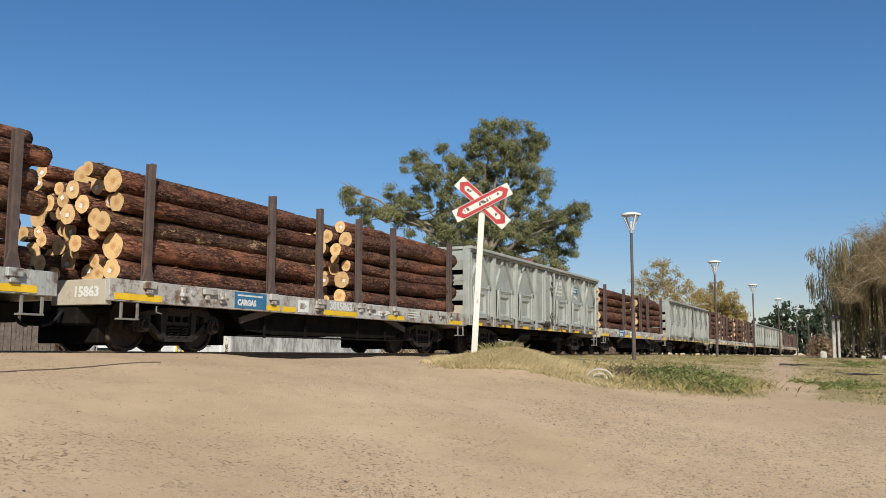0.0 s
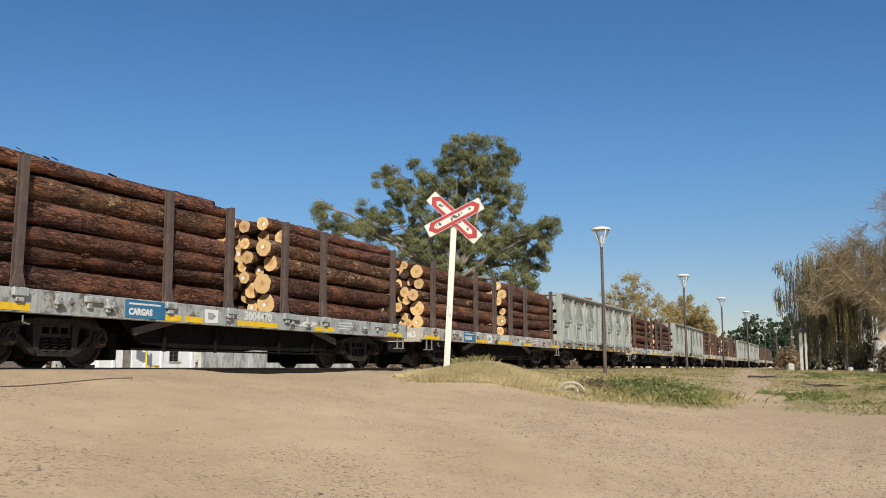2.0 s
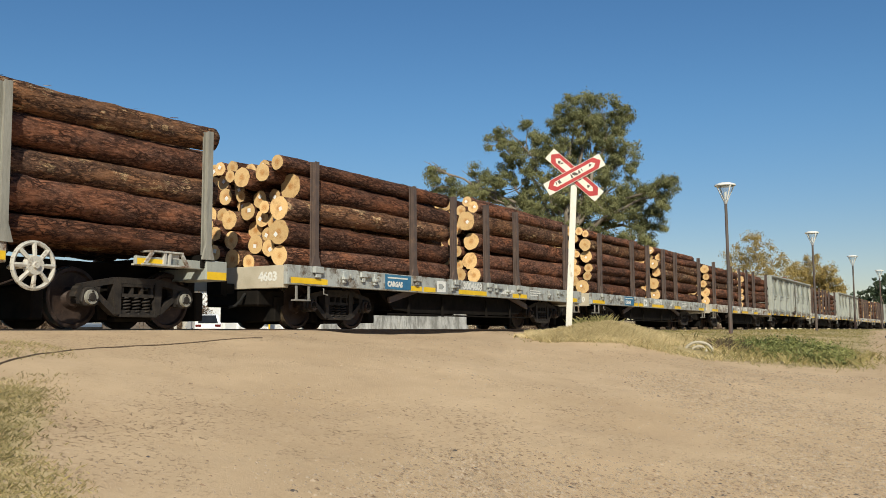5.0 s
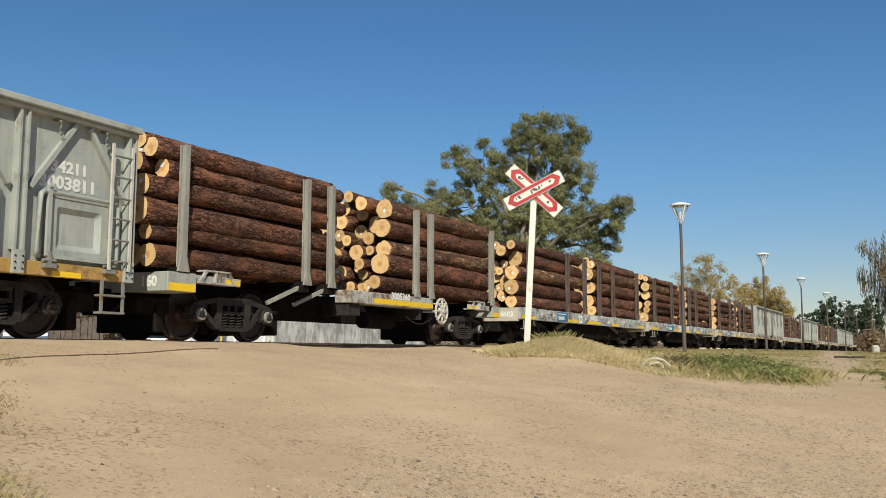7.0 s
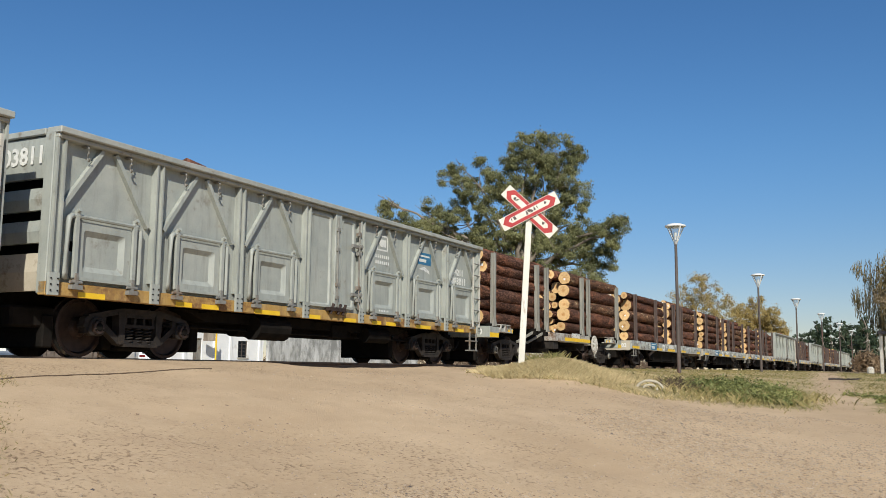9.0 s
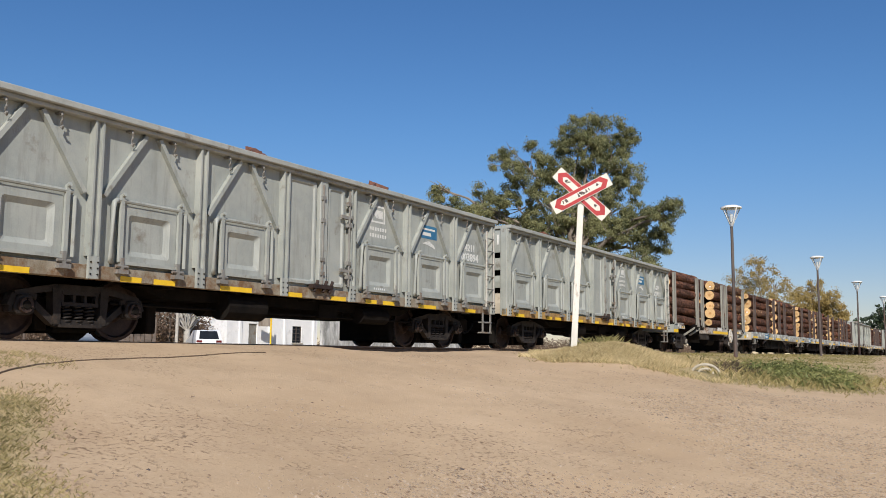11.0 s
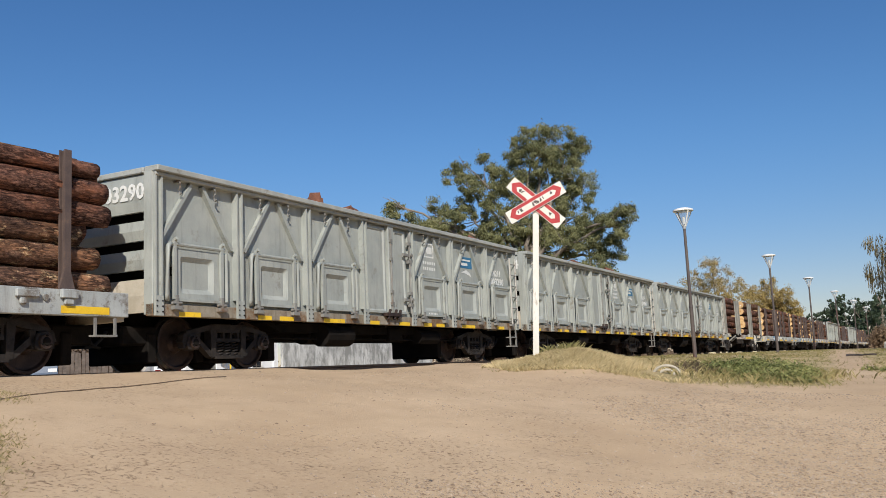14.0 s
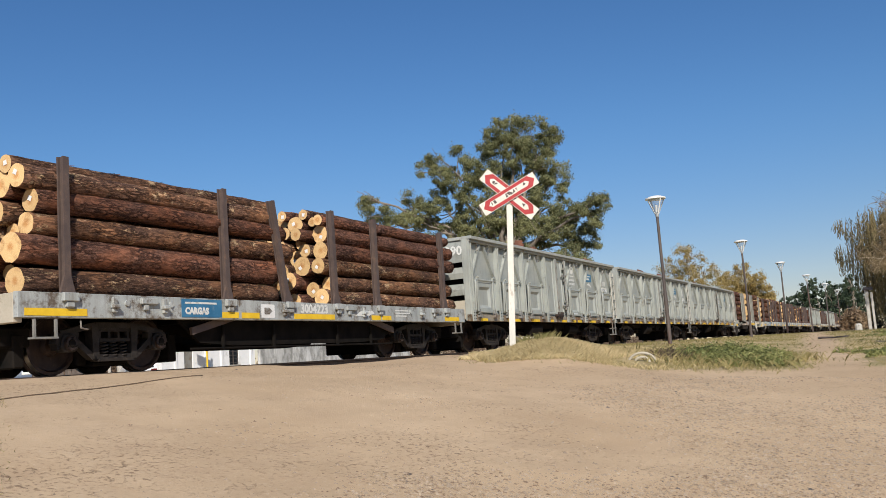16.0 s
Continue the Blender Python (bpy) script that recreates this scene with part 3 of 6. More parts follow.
def build_ground():
    xs, ys = axis(-2500, -10, 5, 2500, 0.17, 1.13), axis(-2500, 1, 26, 3000, 0.17, 1.11)
    verts = [(x, y, height(x, y)) for y in ys for x in xs]
    n = len(xs)
    faces = [(j * n + i, j * n + i + 1, (j + 1) * n + i + 1, (j + 1) * n + i) for j in range(len(ys) - 1) for i in range(n - 1)]
    me = bpy.data.meshes.new("ground")
    me.from_pydata(verts, [], faces)
    at = me.attributes.new("turf", "FLOAT", "POINT")
    at.data.foreach_set("value", [turf(x, y) for x, y, z in verts])
    me.materials.append(GROUND)
    me.shade_smooth()
    tagged(new("ground", me), "sandy dirt crossing with pebbles and worn dry turf", "ground", kind="structure")


build_ground()


def build_track():
    t = thing("railway_track", "worn steel rails on old wooden sleepers", "railway track", kind="structure")
    for x in (-0.535, 0.535):
        bm = bmesh.new()
        h = [(-0.035, 0.0), (0.035, 0.0), (0.035, -0.035), (0.01, -0.05), (0.01, -0.12), (0.06, -0.14), (-0.06, -0.14), (-0.01, -0.12), (-0.01, -0.05), (-0.035, -0.035)]
        rings = [[bm.verts.new((on_track(y).translation.x + x + a, y, b)) for a, b in h] for y in (-80, 420)]
        for i in range(len(h)):
            bm.faces.new((rings[0][i], rings[0][(i + 1) % len(h)], rings[1][(i + 1) % len(h)], rings[1][i]))
        part("rail", bm, RAIL, t)
    me = to_mesh("sleeper", boxes((-0.95, 0.95, -0.11, 0.11, -0.28, -0.15), bev=0.01), SLEEPER)
    for i in range(120):
        part("sleeper", me, None, t, at=on_track(13.5 + i * 0.66) @ pose(random.uniform(-0.04, 0.04), 0, 0, 0, 0, random.uniform(-1, 1)))


build_track()

# ---- the train ----
WHEEL_R = 0.43
MOVING, ROLLING = [], []      # (thing, place along the train), wheelsets


BOGIE_MESHES = {}


def bogie_meshes():
    """The shapes that every bogie shares: open cast side frame, coil spring, axle box, cap and wheelset."""
    m = BOGIE_MESHES
    for s in (-1, 1):
        c = s * 0.85
        bm = bmesh.new()

        def strip(pts, d, off=0.0):
            for p, q in zip(pts, pts[1:]):
                bar(bm, (c + off, *p), (c + off, *q), 0.085, d)
        strip([(-1.04, 0.42), (-0.98, 0.57), (-0.62, 0.645), (-0.36, 0.69), (0.36, 0.69), (0.62, 0.645), (0.98, 0.57), (1.04, 0.42)], 0.13)     # top chord
        strip([(-0.74, 0.49), (-0.40, 0.225), (0.40, 0.225), (0.74, 0.49)], 0.12)                                                         # tension member
        for k in (-1, 1):
            profile(bm, [(k * 0.31, 0.20), (k * 0.41, 0.20), (k * 0.45, 0.68), (k * 0.31, 0.68)], c - 0.075, c + 0.075)                    # column guides
            profile(bm, [(k * 0.70, 0.33), (k * 0.76, 0.33), (k * 0.76, 0.58), (k * 0.66, 0.58)], c - 0.06, c + 0.06)                      # pedestal jaws
            profile(bm, [(k * 0.97, 0.34), (k * 1.05, 0.34), (k * 1.05, 0.55), (k * 0.95, 0.55)], c - 0.06, c + 0.06)
        box(bm, c - 0.10, c + 0.10, -0.33, 0.33, 0.165, 0.205)                                                                            # spring seat
        m["side_frame", s] = to_mesh("side_frame", bm, BOGIE)
    bm = bmesh.new()
    box(bm, -0.05, 0.05, -0.29, 0.29, 0.0, 0.05)
    box(bm, -0.05, 0.05, -0.29, 0.29, 0.15, 0.20)
    for y in (-0.27, -0.09, 0.09, 0.27):
        box(bm, -0.035, 0.035, y - 0.02, y + 0.02, 0.05, 0.15)
    m["bolster_end"] = to_mesh("bolster_end", bm, BOGIE)
    bm = bmesh.new()
    turns, n = 5, 9
    sweep(bm, [(0.062 * math.cos(2 * math.pi * i / n), 0.062 * math.sin(2 * math.pi * i / n), 0.24 * i / (turns * n)) for i in range(turns * n + 1)], 0.015, 5)
    m["spring"] = to_mesh("spring", bm, BOGIE, True)
    bm = bmesh.new()
    profile(bm, [(-0.15, -0.06), (-0.11, 0.10), (-0.05, 0.14), (0.05, 0.14), (0.11, 0.10), (0.15, -0.06), (0.09, -0.12), (-0.09, -0.12)], -0.10, 0.055)
    bevel(bm, 0.012)
    m["axle_box"] = to_mesh("axle_box", bm, BOGIE)
    for caps in (False, True):
        bm = bmesh.new()
        tube(bm, (0.05, 0, 0), (0.10, 0, 0), 0.105, 0.098, 18)
        tube(bm, (0.10, 0, 0), (0.115, 0, 0), 0.062, 0.05, 12, mi=1)
        for i in range(3):
            t = radians(90 + 120 * i)
            tube(bm, (0.10, 0.078 * math.cos(t), 0.078 * math.sin(t)), (0.118, 0.078 * math.cos(t), 0.078 * math.sin(t)), 0.014, n=6, mi=1)
        m["axle_cap", caps] = to_mesh("axle_cap", bm, [STAKE_GREY, BOGIE] if caps else [WHEEL, DARK])
    bm = bmesh.new()
    tube(bm, (-0.8, 0, 0), (0.8, 0, 0), 0.07, n=12)
    n = 32
    for s in (-1, 1):
        ring = [(0.455, 0.06), (0.455, WHEEL_R + 0.028), (0.49, WHEEL_R + 0.022), (0.50, WHEEL_R), (0.59, WHEEL_R - 0.004), (0.595, WHEEL_R - 0.05), (0.55, WHEEL_R - 0.075), (0.535, 0.16), (0.60, 0.12), (0.60, 0.06)]
        prev = None
        for j, (px, r) in enumerate(ring):
            cur = [bm.verts.new((s * px, r * math.cos(2 * math.pi * i / n), r * math.sin(2 * math.pi * i / n))) for i in range(n)]
            if prev:
                for i in range(n):
                    bm.faces.new((prev[i], prev[(i + 1) % n], cur[(i + 1) % n], cur[i])).material_index = 1 if j == 4 else 0
            prev = cur
    m["wheelset"] = to_mesh("wheelset", bm, [WHEEL, TREAD])
    # Oversized dark block, added to close the bright gaps between the wheels
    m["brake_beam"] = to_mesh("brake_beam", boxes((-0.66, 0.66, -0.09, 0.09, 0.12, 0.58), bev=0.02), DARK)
    bm = bmesh.new()
    profile(bm, [(-0.05, 0.16), (0.0, 0.14), (0.03, 0.30), (0.02, 0.46), (-0.04, 0.46)], -0.05, 0.05)
    bar(bm, (0, -0.02, 0.44), (0, -0.05, 0.66), 0.05, 0.03)
    m["brake_shoe"] = to_mesh("brake_shoe", bm, BOGIE)


bogie_meshes()


def add_bogie(wagon, y, caps=False):
    """A two-axle cast bogie: bolster between two open side frames on coil springs, two wheelsets with brake shoes."""
    m = BOGIE_MESHES
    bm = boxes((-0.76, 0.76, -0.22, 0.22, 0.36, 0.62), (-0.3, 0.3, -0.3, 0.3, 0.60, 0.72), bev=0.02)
    b = part("bogie", bm, DARK, wagon, "grimy cast steel bogie, darkened for shade", at=pose(0, y, 0))
    for s in (-1, 1):
        part("side_frame", m["side_frame", s], None, b)
    # Added dark plank that keeps light from showing below the springs
    part("spring_plank", boxes((-0.76, 0.76, -0.28, 0.28, 0.10, 0.165), bev=0.015), DARK, b)
    part("bolster_end", m["bolster_end"], None, b, at=pose(0.86, 0, 0.45))
    for k in (-0.18, 0.0, 0.18):
        part("spring", m["spring"], None, b, at=pose(0.86, k, 0.205))
    for k in (-0.86, 0.86):
        part("axle_box", m["axle_box"], None, b, at=pose(0.90, k, WHEEL_R))
        part("axle_cap", m["axle_cap", caps], None, b, at=pose(0.90, k, WHEEL_R))
        part("wheelset", m["wheelset"], None, b, at=pose(0, k, WHEEL_R))
    for k in (-1.46, -0.40, 0.40, 1.46):
        part("brake_beam", m["brake_beam"], None, b, at=pose(0, k, 0))
    for k, turn in ((-0.40, 180), (0.40, 0)):
        part("brake_shoe", m["brake_shoe"], None, b, at=pose(0.53, k, 0, 0, 0, turn))


def add_coupler(wagon, y, s):
    """Coupler shank and head with a hanging air hose; s is the way it points along the track."""
    bm = bmesh.new()
    box(bm, -0.10, 0.10, min(y, y + s * 0.30), max(y, y + s * 0.30), 0.62, 0.80)
    profile(bm, [(y + s * 0.26, 0.56), (y + s * 0.40, 0.60), (y + s * 0.40, 0.84), (y + s * 0.26, 0.88)], -0.17, 0.17)
    part("coupler", bm, DARK, wagon)
    part("draft_gear", boxes((-0.62, 0.62, min(y - s * 0.04, y - s * 0.75), max(y - s * 0.04, y - s * 0.75), 0.40, 0.69), bev=0.03), DARK, wagon)
    bm = bmesh.new()
    pts = [(0.35, y, 0.62), (0.35, y + s * 0.10, 0.50), (0.33, y + s * 0.22, 0.40), (0.30, y + s * 0.36, 0.37)]
    for a, b in zip(pts, pts[1:]):
        tube(bm, a, b, 0.025, n=8)
    part("air_hose", bm, RUBBER, wagon)


def tall_step(wagon, y, x=1.30):
    """Two rungs hung below the ladder in a bent frame."""
    bm = bmesh.new()
    for k in (-0.19, 0.19):
        bar(bm, (x, y + k, 0.82), (x, y + k, 0.36), 0.04, 0.03)
    for z in (0.60, 0.36):
        box(bm, x - 0.12, x + 0.03, y - 0.21, y + 0.21, z - 0.015, z + 0.015)
    part("foot_step", bm, GREY_DIRTY, wagon)


def step(wagon, y, x=1.30):
    bm = bmesh.new()
    bar(bm, (x, y - 0.17, 0.74), (x, y - 0.17, 0.50), 0.035, 0.03)
    bar(bm, (x, y + 0.17, 0.74), (x, y + 0.17, 0.50), 0.035, 0.03)
    box(bm, x - 0.10, x + 0.03, y - 0.19, y + 0.19, 0.48, 0.505)
    part("foot_step", bm, GREY_DIRTY, wagon)


FLAT_L, GON_L, SKEL_L = 13.35, 13.4, 12.3
STAKES = (0.81, 4.13, 5.82, 7.44, 9.08, 12.30)


def stake(wagon, y, x, mat, lean=0.0, top=3.0, base=1.10, gusset=True):
    """A rolled-steel side stake with a welded foot."""
    bm = bmesh.new()
    for fx in (-0.05, 0.05):
        bar(bm, (fx, 0, 0), (fx, 0, top - base), 0.105, 0.025)
    bar(bm, (0, 0, 0), (0, 0, top - base), 0.03, 0.09)
    if gusset:
        for s in (-1, 1):
            profile(bm, [(s * 0.055, 0.0), (s * 0.125, 0.0), (s * 0.055, 0.24)], 0.02, 0.06)
    part("stake", bm, mat, wagon, at=pose(x, y, base, lean, 0, 0))


def flat_wagon(paint, beam, number, short, old=False, stakes=STAKES):
    w = thing("flat_wagon", "grey platform wagon with brown stakes and yellow-striped sill" if not old else "flaking grey platform wagon with rusty sill and brown stakes", "freight wagon", "wagons of the freight train")
    L = FLAT_L
    bm = boxes((-1.22, 1.22, 0.14, L - 0.14, 1.02, 1.085))
    part("deck", bm, PLANK, w)
    for s in (-1, 1):
        x0, x1 = (1.22, 1.30) if s > 0 else (-1.30, -1.22)
        bm = boxes((x0, x1, 0, L, 0.76, 1.10), (min(x0, x0 - s * 0.06), max(x0, x0 + 0.0), 0.1, L - 0.1, 0.76, 0.80), bev=0.006)
        part("side_sill", bm, paint, w)
    for y0, y1 in ((0, 0.14), (L - 0.14, L)):
        part("end_beam", boxes((-1.215, 1.215, y0, y1, 0.70, 1.09), bev=0.008), beam, w, "dust-covered end beam")
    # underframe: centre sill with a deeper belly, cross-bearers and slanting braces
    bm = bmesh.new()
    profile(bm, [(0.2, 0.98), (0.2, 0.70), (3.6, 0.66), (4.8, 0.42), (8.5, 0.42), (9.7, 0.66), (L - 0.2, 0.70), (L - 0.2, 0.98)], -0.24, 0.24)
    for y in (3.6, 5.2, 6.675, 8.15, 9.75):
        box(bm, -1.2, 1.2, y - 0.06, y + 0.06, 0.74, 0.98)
    part("underframe", bm, DARK, w, "grimy fish-bellied centre sill, darkened for shade")
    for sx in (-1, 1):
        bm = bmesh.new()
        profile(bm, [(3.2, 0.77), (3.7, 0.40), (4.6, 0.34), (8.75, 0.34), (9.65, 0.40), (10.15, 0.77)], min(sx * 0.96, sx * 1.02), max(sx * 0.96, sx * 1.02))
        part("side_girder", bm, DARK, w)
    for y0, y1 in ((3.4, 4.9), (L - 3.4, L - 4.9)):
        for s in (-1, 1):
            bm = bmesh.new()
            bar(bm, (s * 1.10, y0, 0.58), (s * 1.10, y1, 0.92), 0.12, 0.05)
            part("underframe_brace", bm, STAKE, w)
    bm = bmesh.new()
    tube(bm, (0.62, 4.3, 0.56), (0.62, 5.3, 0.56), 0.17, n=14)
    part("air_reservoir", bm, DARK, w)
    bm = bmesh.new()
    tube(bm, (1.08, 3.4, 0.30), (1.08, 9.9, 0.29), 0.02, n=6)
    for y in (4.2, 5.6, 7.7, 9.0):
        bar(bm, (1.08, y, 0.27), (1.08, y, 0.70), 0.05, 0.04)
    part("brake_rod", bm, DARK, w)
    part("brake_valve", boxes((0.55, 1.0, 7.0, 7.5, 0.44, 0.72), bev=0.02), DARK, w)
    part("brake_cylinder", boxes((0.7, 0.95, 8.0, 8.25, 0.46, 0.78), bev=0.02), DARK, w)
    # stakes in their sockets
    for i, y in enumerate(stakes):
        for s in (-1, 1):
            lean = -11.0 if (short == "223" and i == 2 and s > 0) else random.uniform(-0.8, 0.8)
            stake(w, y, s * 1.24, STAKE, -lean)
            if s > 0:
                part("stake_socket", boxes((1.303, 1.37, y - 0.13, y + 0.13, 0.98, 1.10), (1.303, 1.35, y - 0.07, y + 0.07, 0.90, 0.98), bev=0.01), paint, w)
    # yellow strips, plates and hooks on the near sill
    for y0, y1 in ((0.10, 1.12), (3.86, 4.36), (4.44, 4.92), (5.95, 7.3), (8.72, 9.1), (9.16, 9.55), (12.2, 13.0)):
        part("yellow_strip", boxes((1.302, 1.306, y0, y1, 0.785, 0.885)), YELLOW, w)
    part("operator_panel", boxes((1.303, 1.307, 2.98, 3.93, 0.79, 1.08)), BLUE, w, "blue painted sign panel")
    part("panel_lettering", boxes((1.308, 1.3095, 3.06, 3.80, 1.005, 1.035)), LETTER, w)
    lettering("panel_word", "CARGAS", 0.10, at_side(1.3085, 3.06, 0.845), w)
    bm = boxes((1.303, 1.306, 4.98, 5.36, 0.80, 1.04))
    part("badge_plate", bm, WHITE, w)
    bm = bmesh.new()
    profile(bm, [(5.06, 0.86), (5.20, 0.86), (5.29, 0.92), (5.20, 0.98), (5.06, 0.98)], 1.307, 1.309)
    part("badge", bm, paint, w)
    bm = bmesh.new()
    profile(bm, [(8.05, 0.86), (8.3, 0.97), (8.75, 0.98), (8.85, 0.93), (8.55, 0.86)], 1.303, 1.305)
    part("white_mark", bm, LETTER, w)
    for i, y in enumerate((1.55, 2.1, 2.55, 5.6, 7.72, 8.35, 10.9, 11.5)):
        if i % 3 == 1:
            bm = boxes((1.303, 1.36, y, y + 0.34, 0.97, 1.07), (1.303, 1.345, y + 0.06, y + 0.16, 0.88, 0.97), bev=0.012)
        else:
            bm = boxes((1.303, 1.35, y, y + 0.09, 0.84, 1.06), (1.303, 1.39, y - 0.02, y + 0.11, 0.90, 0.96), bev=0.012)
        part("lashing_bracket", bm, paint, w)
    for y in (1.85, 2.75, 10.45, 11.95):
        bm = bmesh.new()
        tube(bm, (1.30, y, 0.98), (1.325, y, 0.98), 0.045, n=10)
        part("rivet", bm, paint, w)
    part("data_lettering", boxes(*[(1.304, 1.3055, 9.75, 9.75 + l, z, z + 0.028) for l, z in ((0.6, 0.99), (0.75, 0.93), (0.5, 0.87))]), LETTER, w)
    for y in (0.42, L - 0.42):
        step(w, y)
    bm = bmesh.new()
    tube(bm, (1.31, 1.0, 0.72), (1.31, 1.0, 0.62), 0.012, n=6)
    tube(bm, (1.31, 1.0, 0.62), (1.31, 1.12, 0.60), 0.012, n=6)
    part("tow_hook", bm, GREY_DIRTY, w)
    add_bogie(w, 1.98)
    add_bogie(w, L - 1.98)
    add_coupler(w, 0.0, -1)
    add_coupler(w, L, 1)
    if number:
        lettering("running_number", number, 0.165, at_side(1.305, 6.16, 0.905), w, squeeze=1.12)
        lettering("class_mark", "11", 0.12, at_side(1.305, 5.90, 0.915), w, mat=WORN_WHITE, squeeze=0.9)
        lettering("end_number", short, 0.15, at_end(0.66 if len(short) < 5 else 0.56, -0.004, 0.83), w)
    return w


def skeleton_wagon():
    """The odd one: a spine wagon with grey stakes, short side platforms and a brake wheel."""
    w = thing("skeleton_wagon", "grey spine wagon with weathered stakes and a spoked brake wheel", "freight wagon", "wagons of the freight train")
    L = SKEL_L
    bm = bmesh.new()
    profile(bm, [(0.1, 0.98), (0.1, 0.66), (3.0, 0.60), (3.6, 0.45), (8.7, 0.45), (9.3, 0.60), (L - 0.1, 0.66), (L - 0.1, 0.98)], -0.26, 0.26)
    part("spine", bm, DARK, w)
    for i, (y, o) in enumerate(((0.32, 0), (3.56, 1), (4.36, 1), (7.76, 0), (8.46, 0), (11.88, 0))):
        part("bolster", boxes((-1.25, 1.25, y - 0.10, y + 0.10, 0.92, 1.12), bev=0.01), DARK, w)
        for s in (-1, 1):
            stake(w, y, s * 1.24, STAKE_GREY, random.uniform(-0.5, 0.5), 3.05, 1.05)
        if o:
            bm = bmesh.new()
            bar(bm, (1.15, y - 0.05, 1.02), (0.85, y - 0.65, 0.70), 0.07, 0.05)
            part("stake_brace", bm, STAKE_GREY, w)
    # end platforms
    for y0, y1, y2 in ((0.0, 0.62, 1.75), (L, L - 0.45, L - 1.75)):
        a, b = min(y0, y1), max(y0, y1)
        part("end_platform", boxes((-1.28, 1.28, a, b, 0.74, 1.04), bev=0.01), GREY, w)
        part("yellow_strip", boxes((1.283, 1.287, a + 0.02, b - 0.02, 0.75, 0.87)), YELLOW, w)
        a, b = min(y1, y2), max(y1, y2)
        bm = boxes((1.16, 1.22, a, b, 0.90, 1.03), bev=0.008)
        part("platform_rail", bm, GREY, w)
        m0 = a + 0.55 if y0 else b - 0.6
        bm = boxes((1.02, 1.27, m0 - 0.46, m0 + 0.44, 0.905, 0.93), (1.02, 1.27, m0 - 0.30, m0 + 0.30, 1.10, 1.125))
        for k0, k1 in ((-0.40, -0.27), (-0.05, -0.04), (0.04, 0.05), (0.40, 0.28)):
            bar(bm, (1.24, m0 + k0, 0.93), (1.24, m0 + k1, 1.10), 0.045, 0.04)
        box(bm, 1.06, 1.22, m0 + 0.06, m0 + 0.26, 0.935, 1.095)
        part("step_plate", bm, GREY_RUSTY, w, "hollow pale step bracket")
        part("yellow_strip", boxes((1.222, 1.226, a + (0.75 if not y0 else 0.02), b - (0.02 if not y0 else 0.8), 0.91, 1.0)), YELLOW, w)
        add_bogie(w, 1.95 if not y0 else L - 1.45 + 0.02, True)
    # middle platform
    part("middle_platform", boxes((0.9, 1.28, 5.0, 8.52, 0.80, 1.06), bev=0.012), GREY_RUSTY, w)
    part("yellow_strip", boxes((1.283, 1.287, 5.9, 8.5, 0.83, 0.94)), YELLOW, w)
    for y0, y1, x0 in ((5.4, 5.5, 0.3), (8.0, 8.1, 0.3), (5.05, 5.38, 0.8)):
        part("platform_bracket", boxes((x0, 1.2, y0, y1, 0.55, 0.795), bev=0.01), BOGIE, w)
    bm = bmesh.new()
    tube(bm, (0.75, 6.3, 0.50), (0.75, 7.4, 0.50), 0.18, n=14)
    part("air_reservoir", bm, DARK, w)
    # spoked brake wheel facing the side
    bm = bmesh.new()
    n = 24
    for i in range(n):
        a, b = 2 * math.pi * i / n, 2 * math.pi * (i + 1) / n
        tube(bm, (0, 0.29 * math.cos(a), 0.29 * math.sin(a)), (0, 0.29 * math.cos(b), 0.29 * math.sin(b)), 0.030, n=6, caps=False)
    for i in range(8):
        a = 2 * math.pi * i / 8
        tube(bm, (0.03, 0.07 * math.cos(a), 0.07 * math.sin(a)), (0, 0.285 * math.cos(a), 0.285 * math.sin(a)), 0.026, 0.034, n=6)
    tube(bm, (-0.03, 0, 0), (0.05, 0, 0), 0.135, 0.12, 18)
    tube(bm, (0.05, 0, 0), (0.08, 0, 0), 0.05, 0.04, 10)
    tube(bm, (-0.5, 0, 0), (-0.03, 0, 0), 0.03, n=8)
    part("brake_wheel", bm, WORN_WHITE, w, "off-white spoked brake wheel", at=pose(1.32, 8.86, 0.78))
    bm = bmesh.new()
    sweep(bm, [(1.12, 7.5 + 0.14 * i, 0.62 - 0.16 * math.sin(math.pi * i / 9)) for i in range(10)], 0.012, 5)
    part("brake_chain", bm, WHEEL, w)
    lettering("running_number", "3005360", 0.15, at_side(1.285, 6.60, 0.95), w, squeeze=1.1)
    lettering("end_number", "160", 0.16, at_end(0.72, -0.004, 0.82), w)
    add_coupler(w, 0.0, -1)
    add_coupler(w, L, 1)
    return w


def pressed_panel(bm, y0, y1, z0, z1, rim=0.10, x=1.226, sunk=0.006, slope=0.075):
    """A pressed steel panel: a proud rounded frame round a sunk centre with slanting sides."""
    r = 0.04

    def loop(d, px):
        pts = []
        a0, a1, b0, b1 = y0 + d, y1 - d, z0 + d, z1 - d
        for cy, cz, a in ((a1 - r, b1 - r, 0), (a0 + r, b1 - r, 90), (a0 + r, b0 + r, 180), (a1 - r, b0 + r, 270)):
            for k in range(3):
                t = radians(a + 45 * k)
                pts.append(bm.verts.new((px, cy + r * math.cos(t), cz + r * math.sin(t))))
        return pts
    loops = [loop(0, x), loop(0.01, x + 0.062), loop(rim, x + 0.062), loop(rim + slope, x + sunk), loop(rim + slope + 0.01, x + sunk)]
    for p, q in zip(loops, loops[1:]):
        for k in range(len(p)):
            bm.faces.new((p[k], p[(k + 1) % len(p)], q[(k + 1) % len(q)], q[k]))
    bm.faces.new(loops[-1])


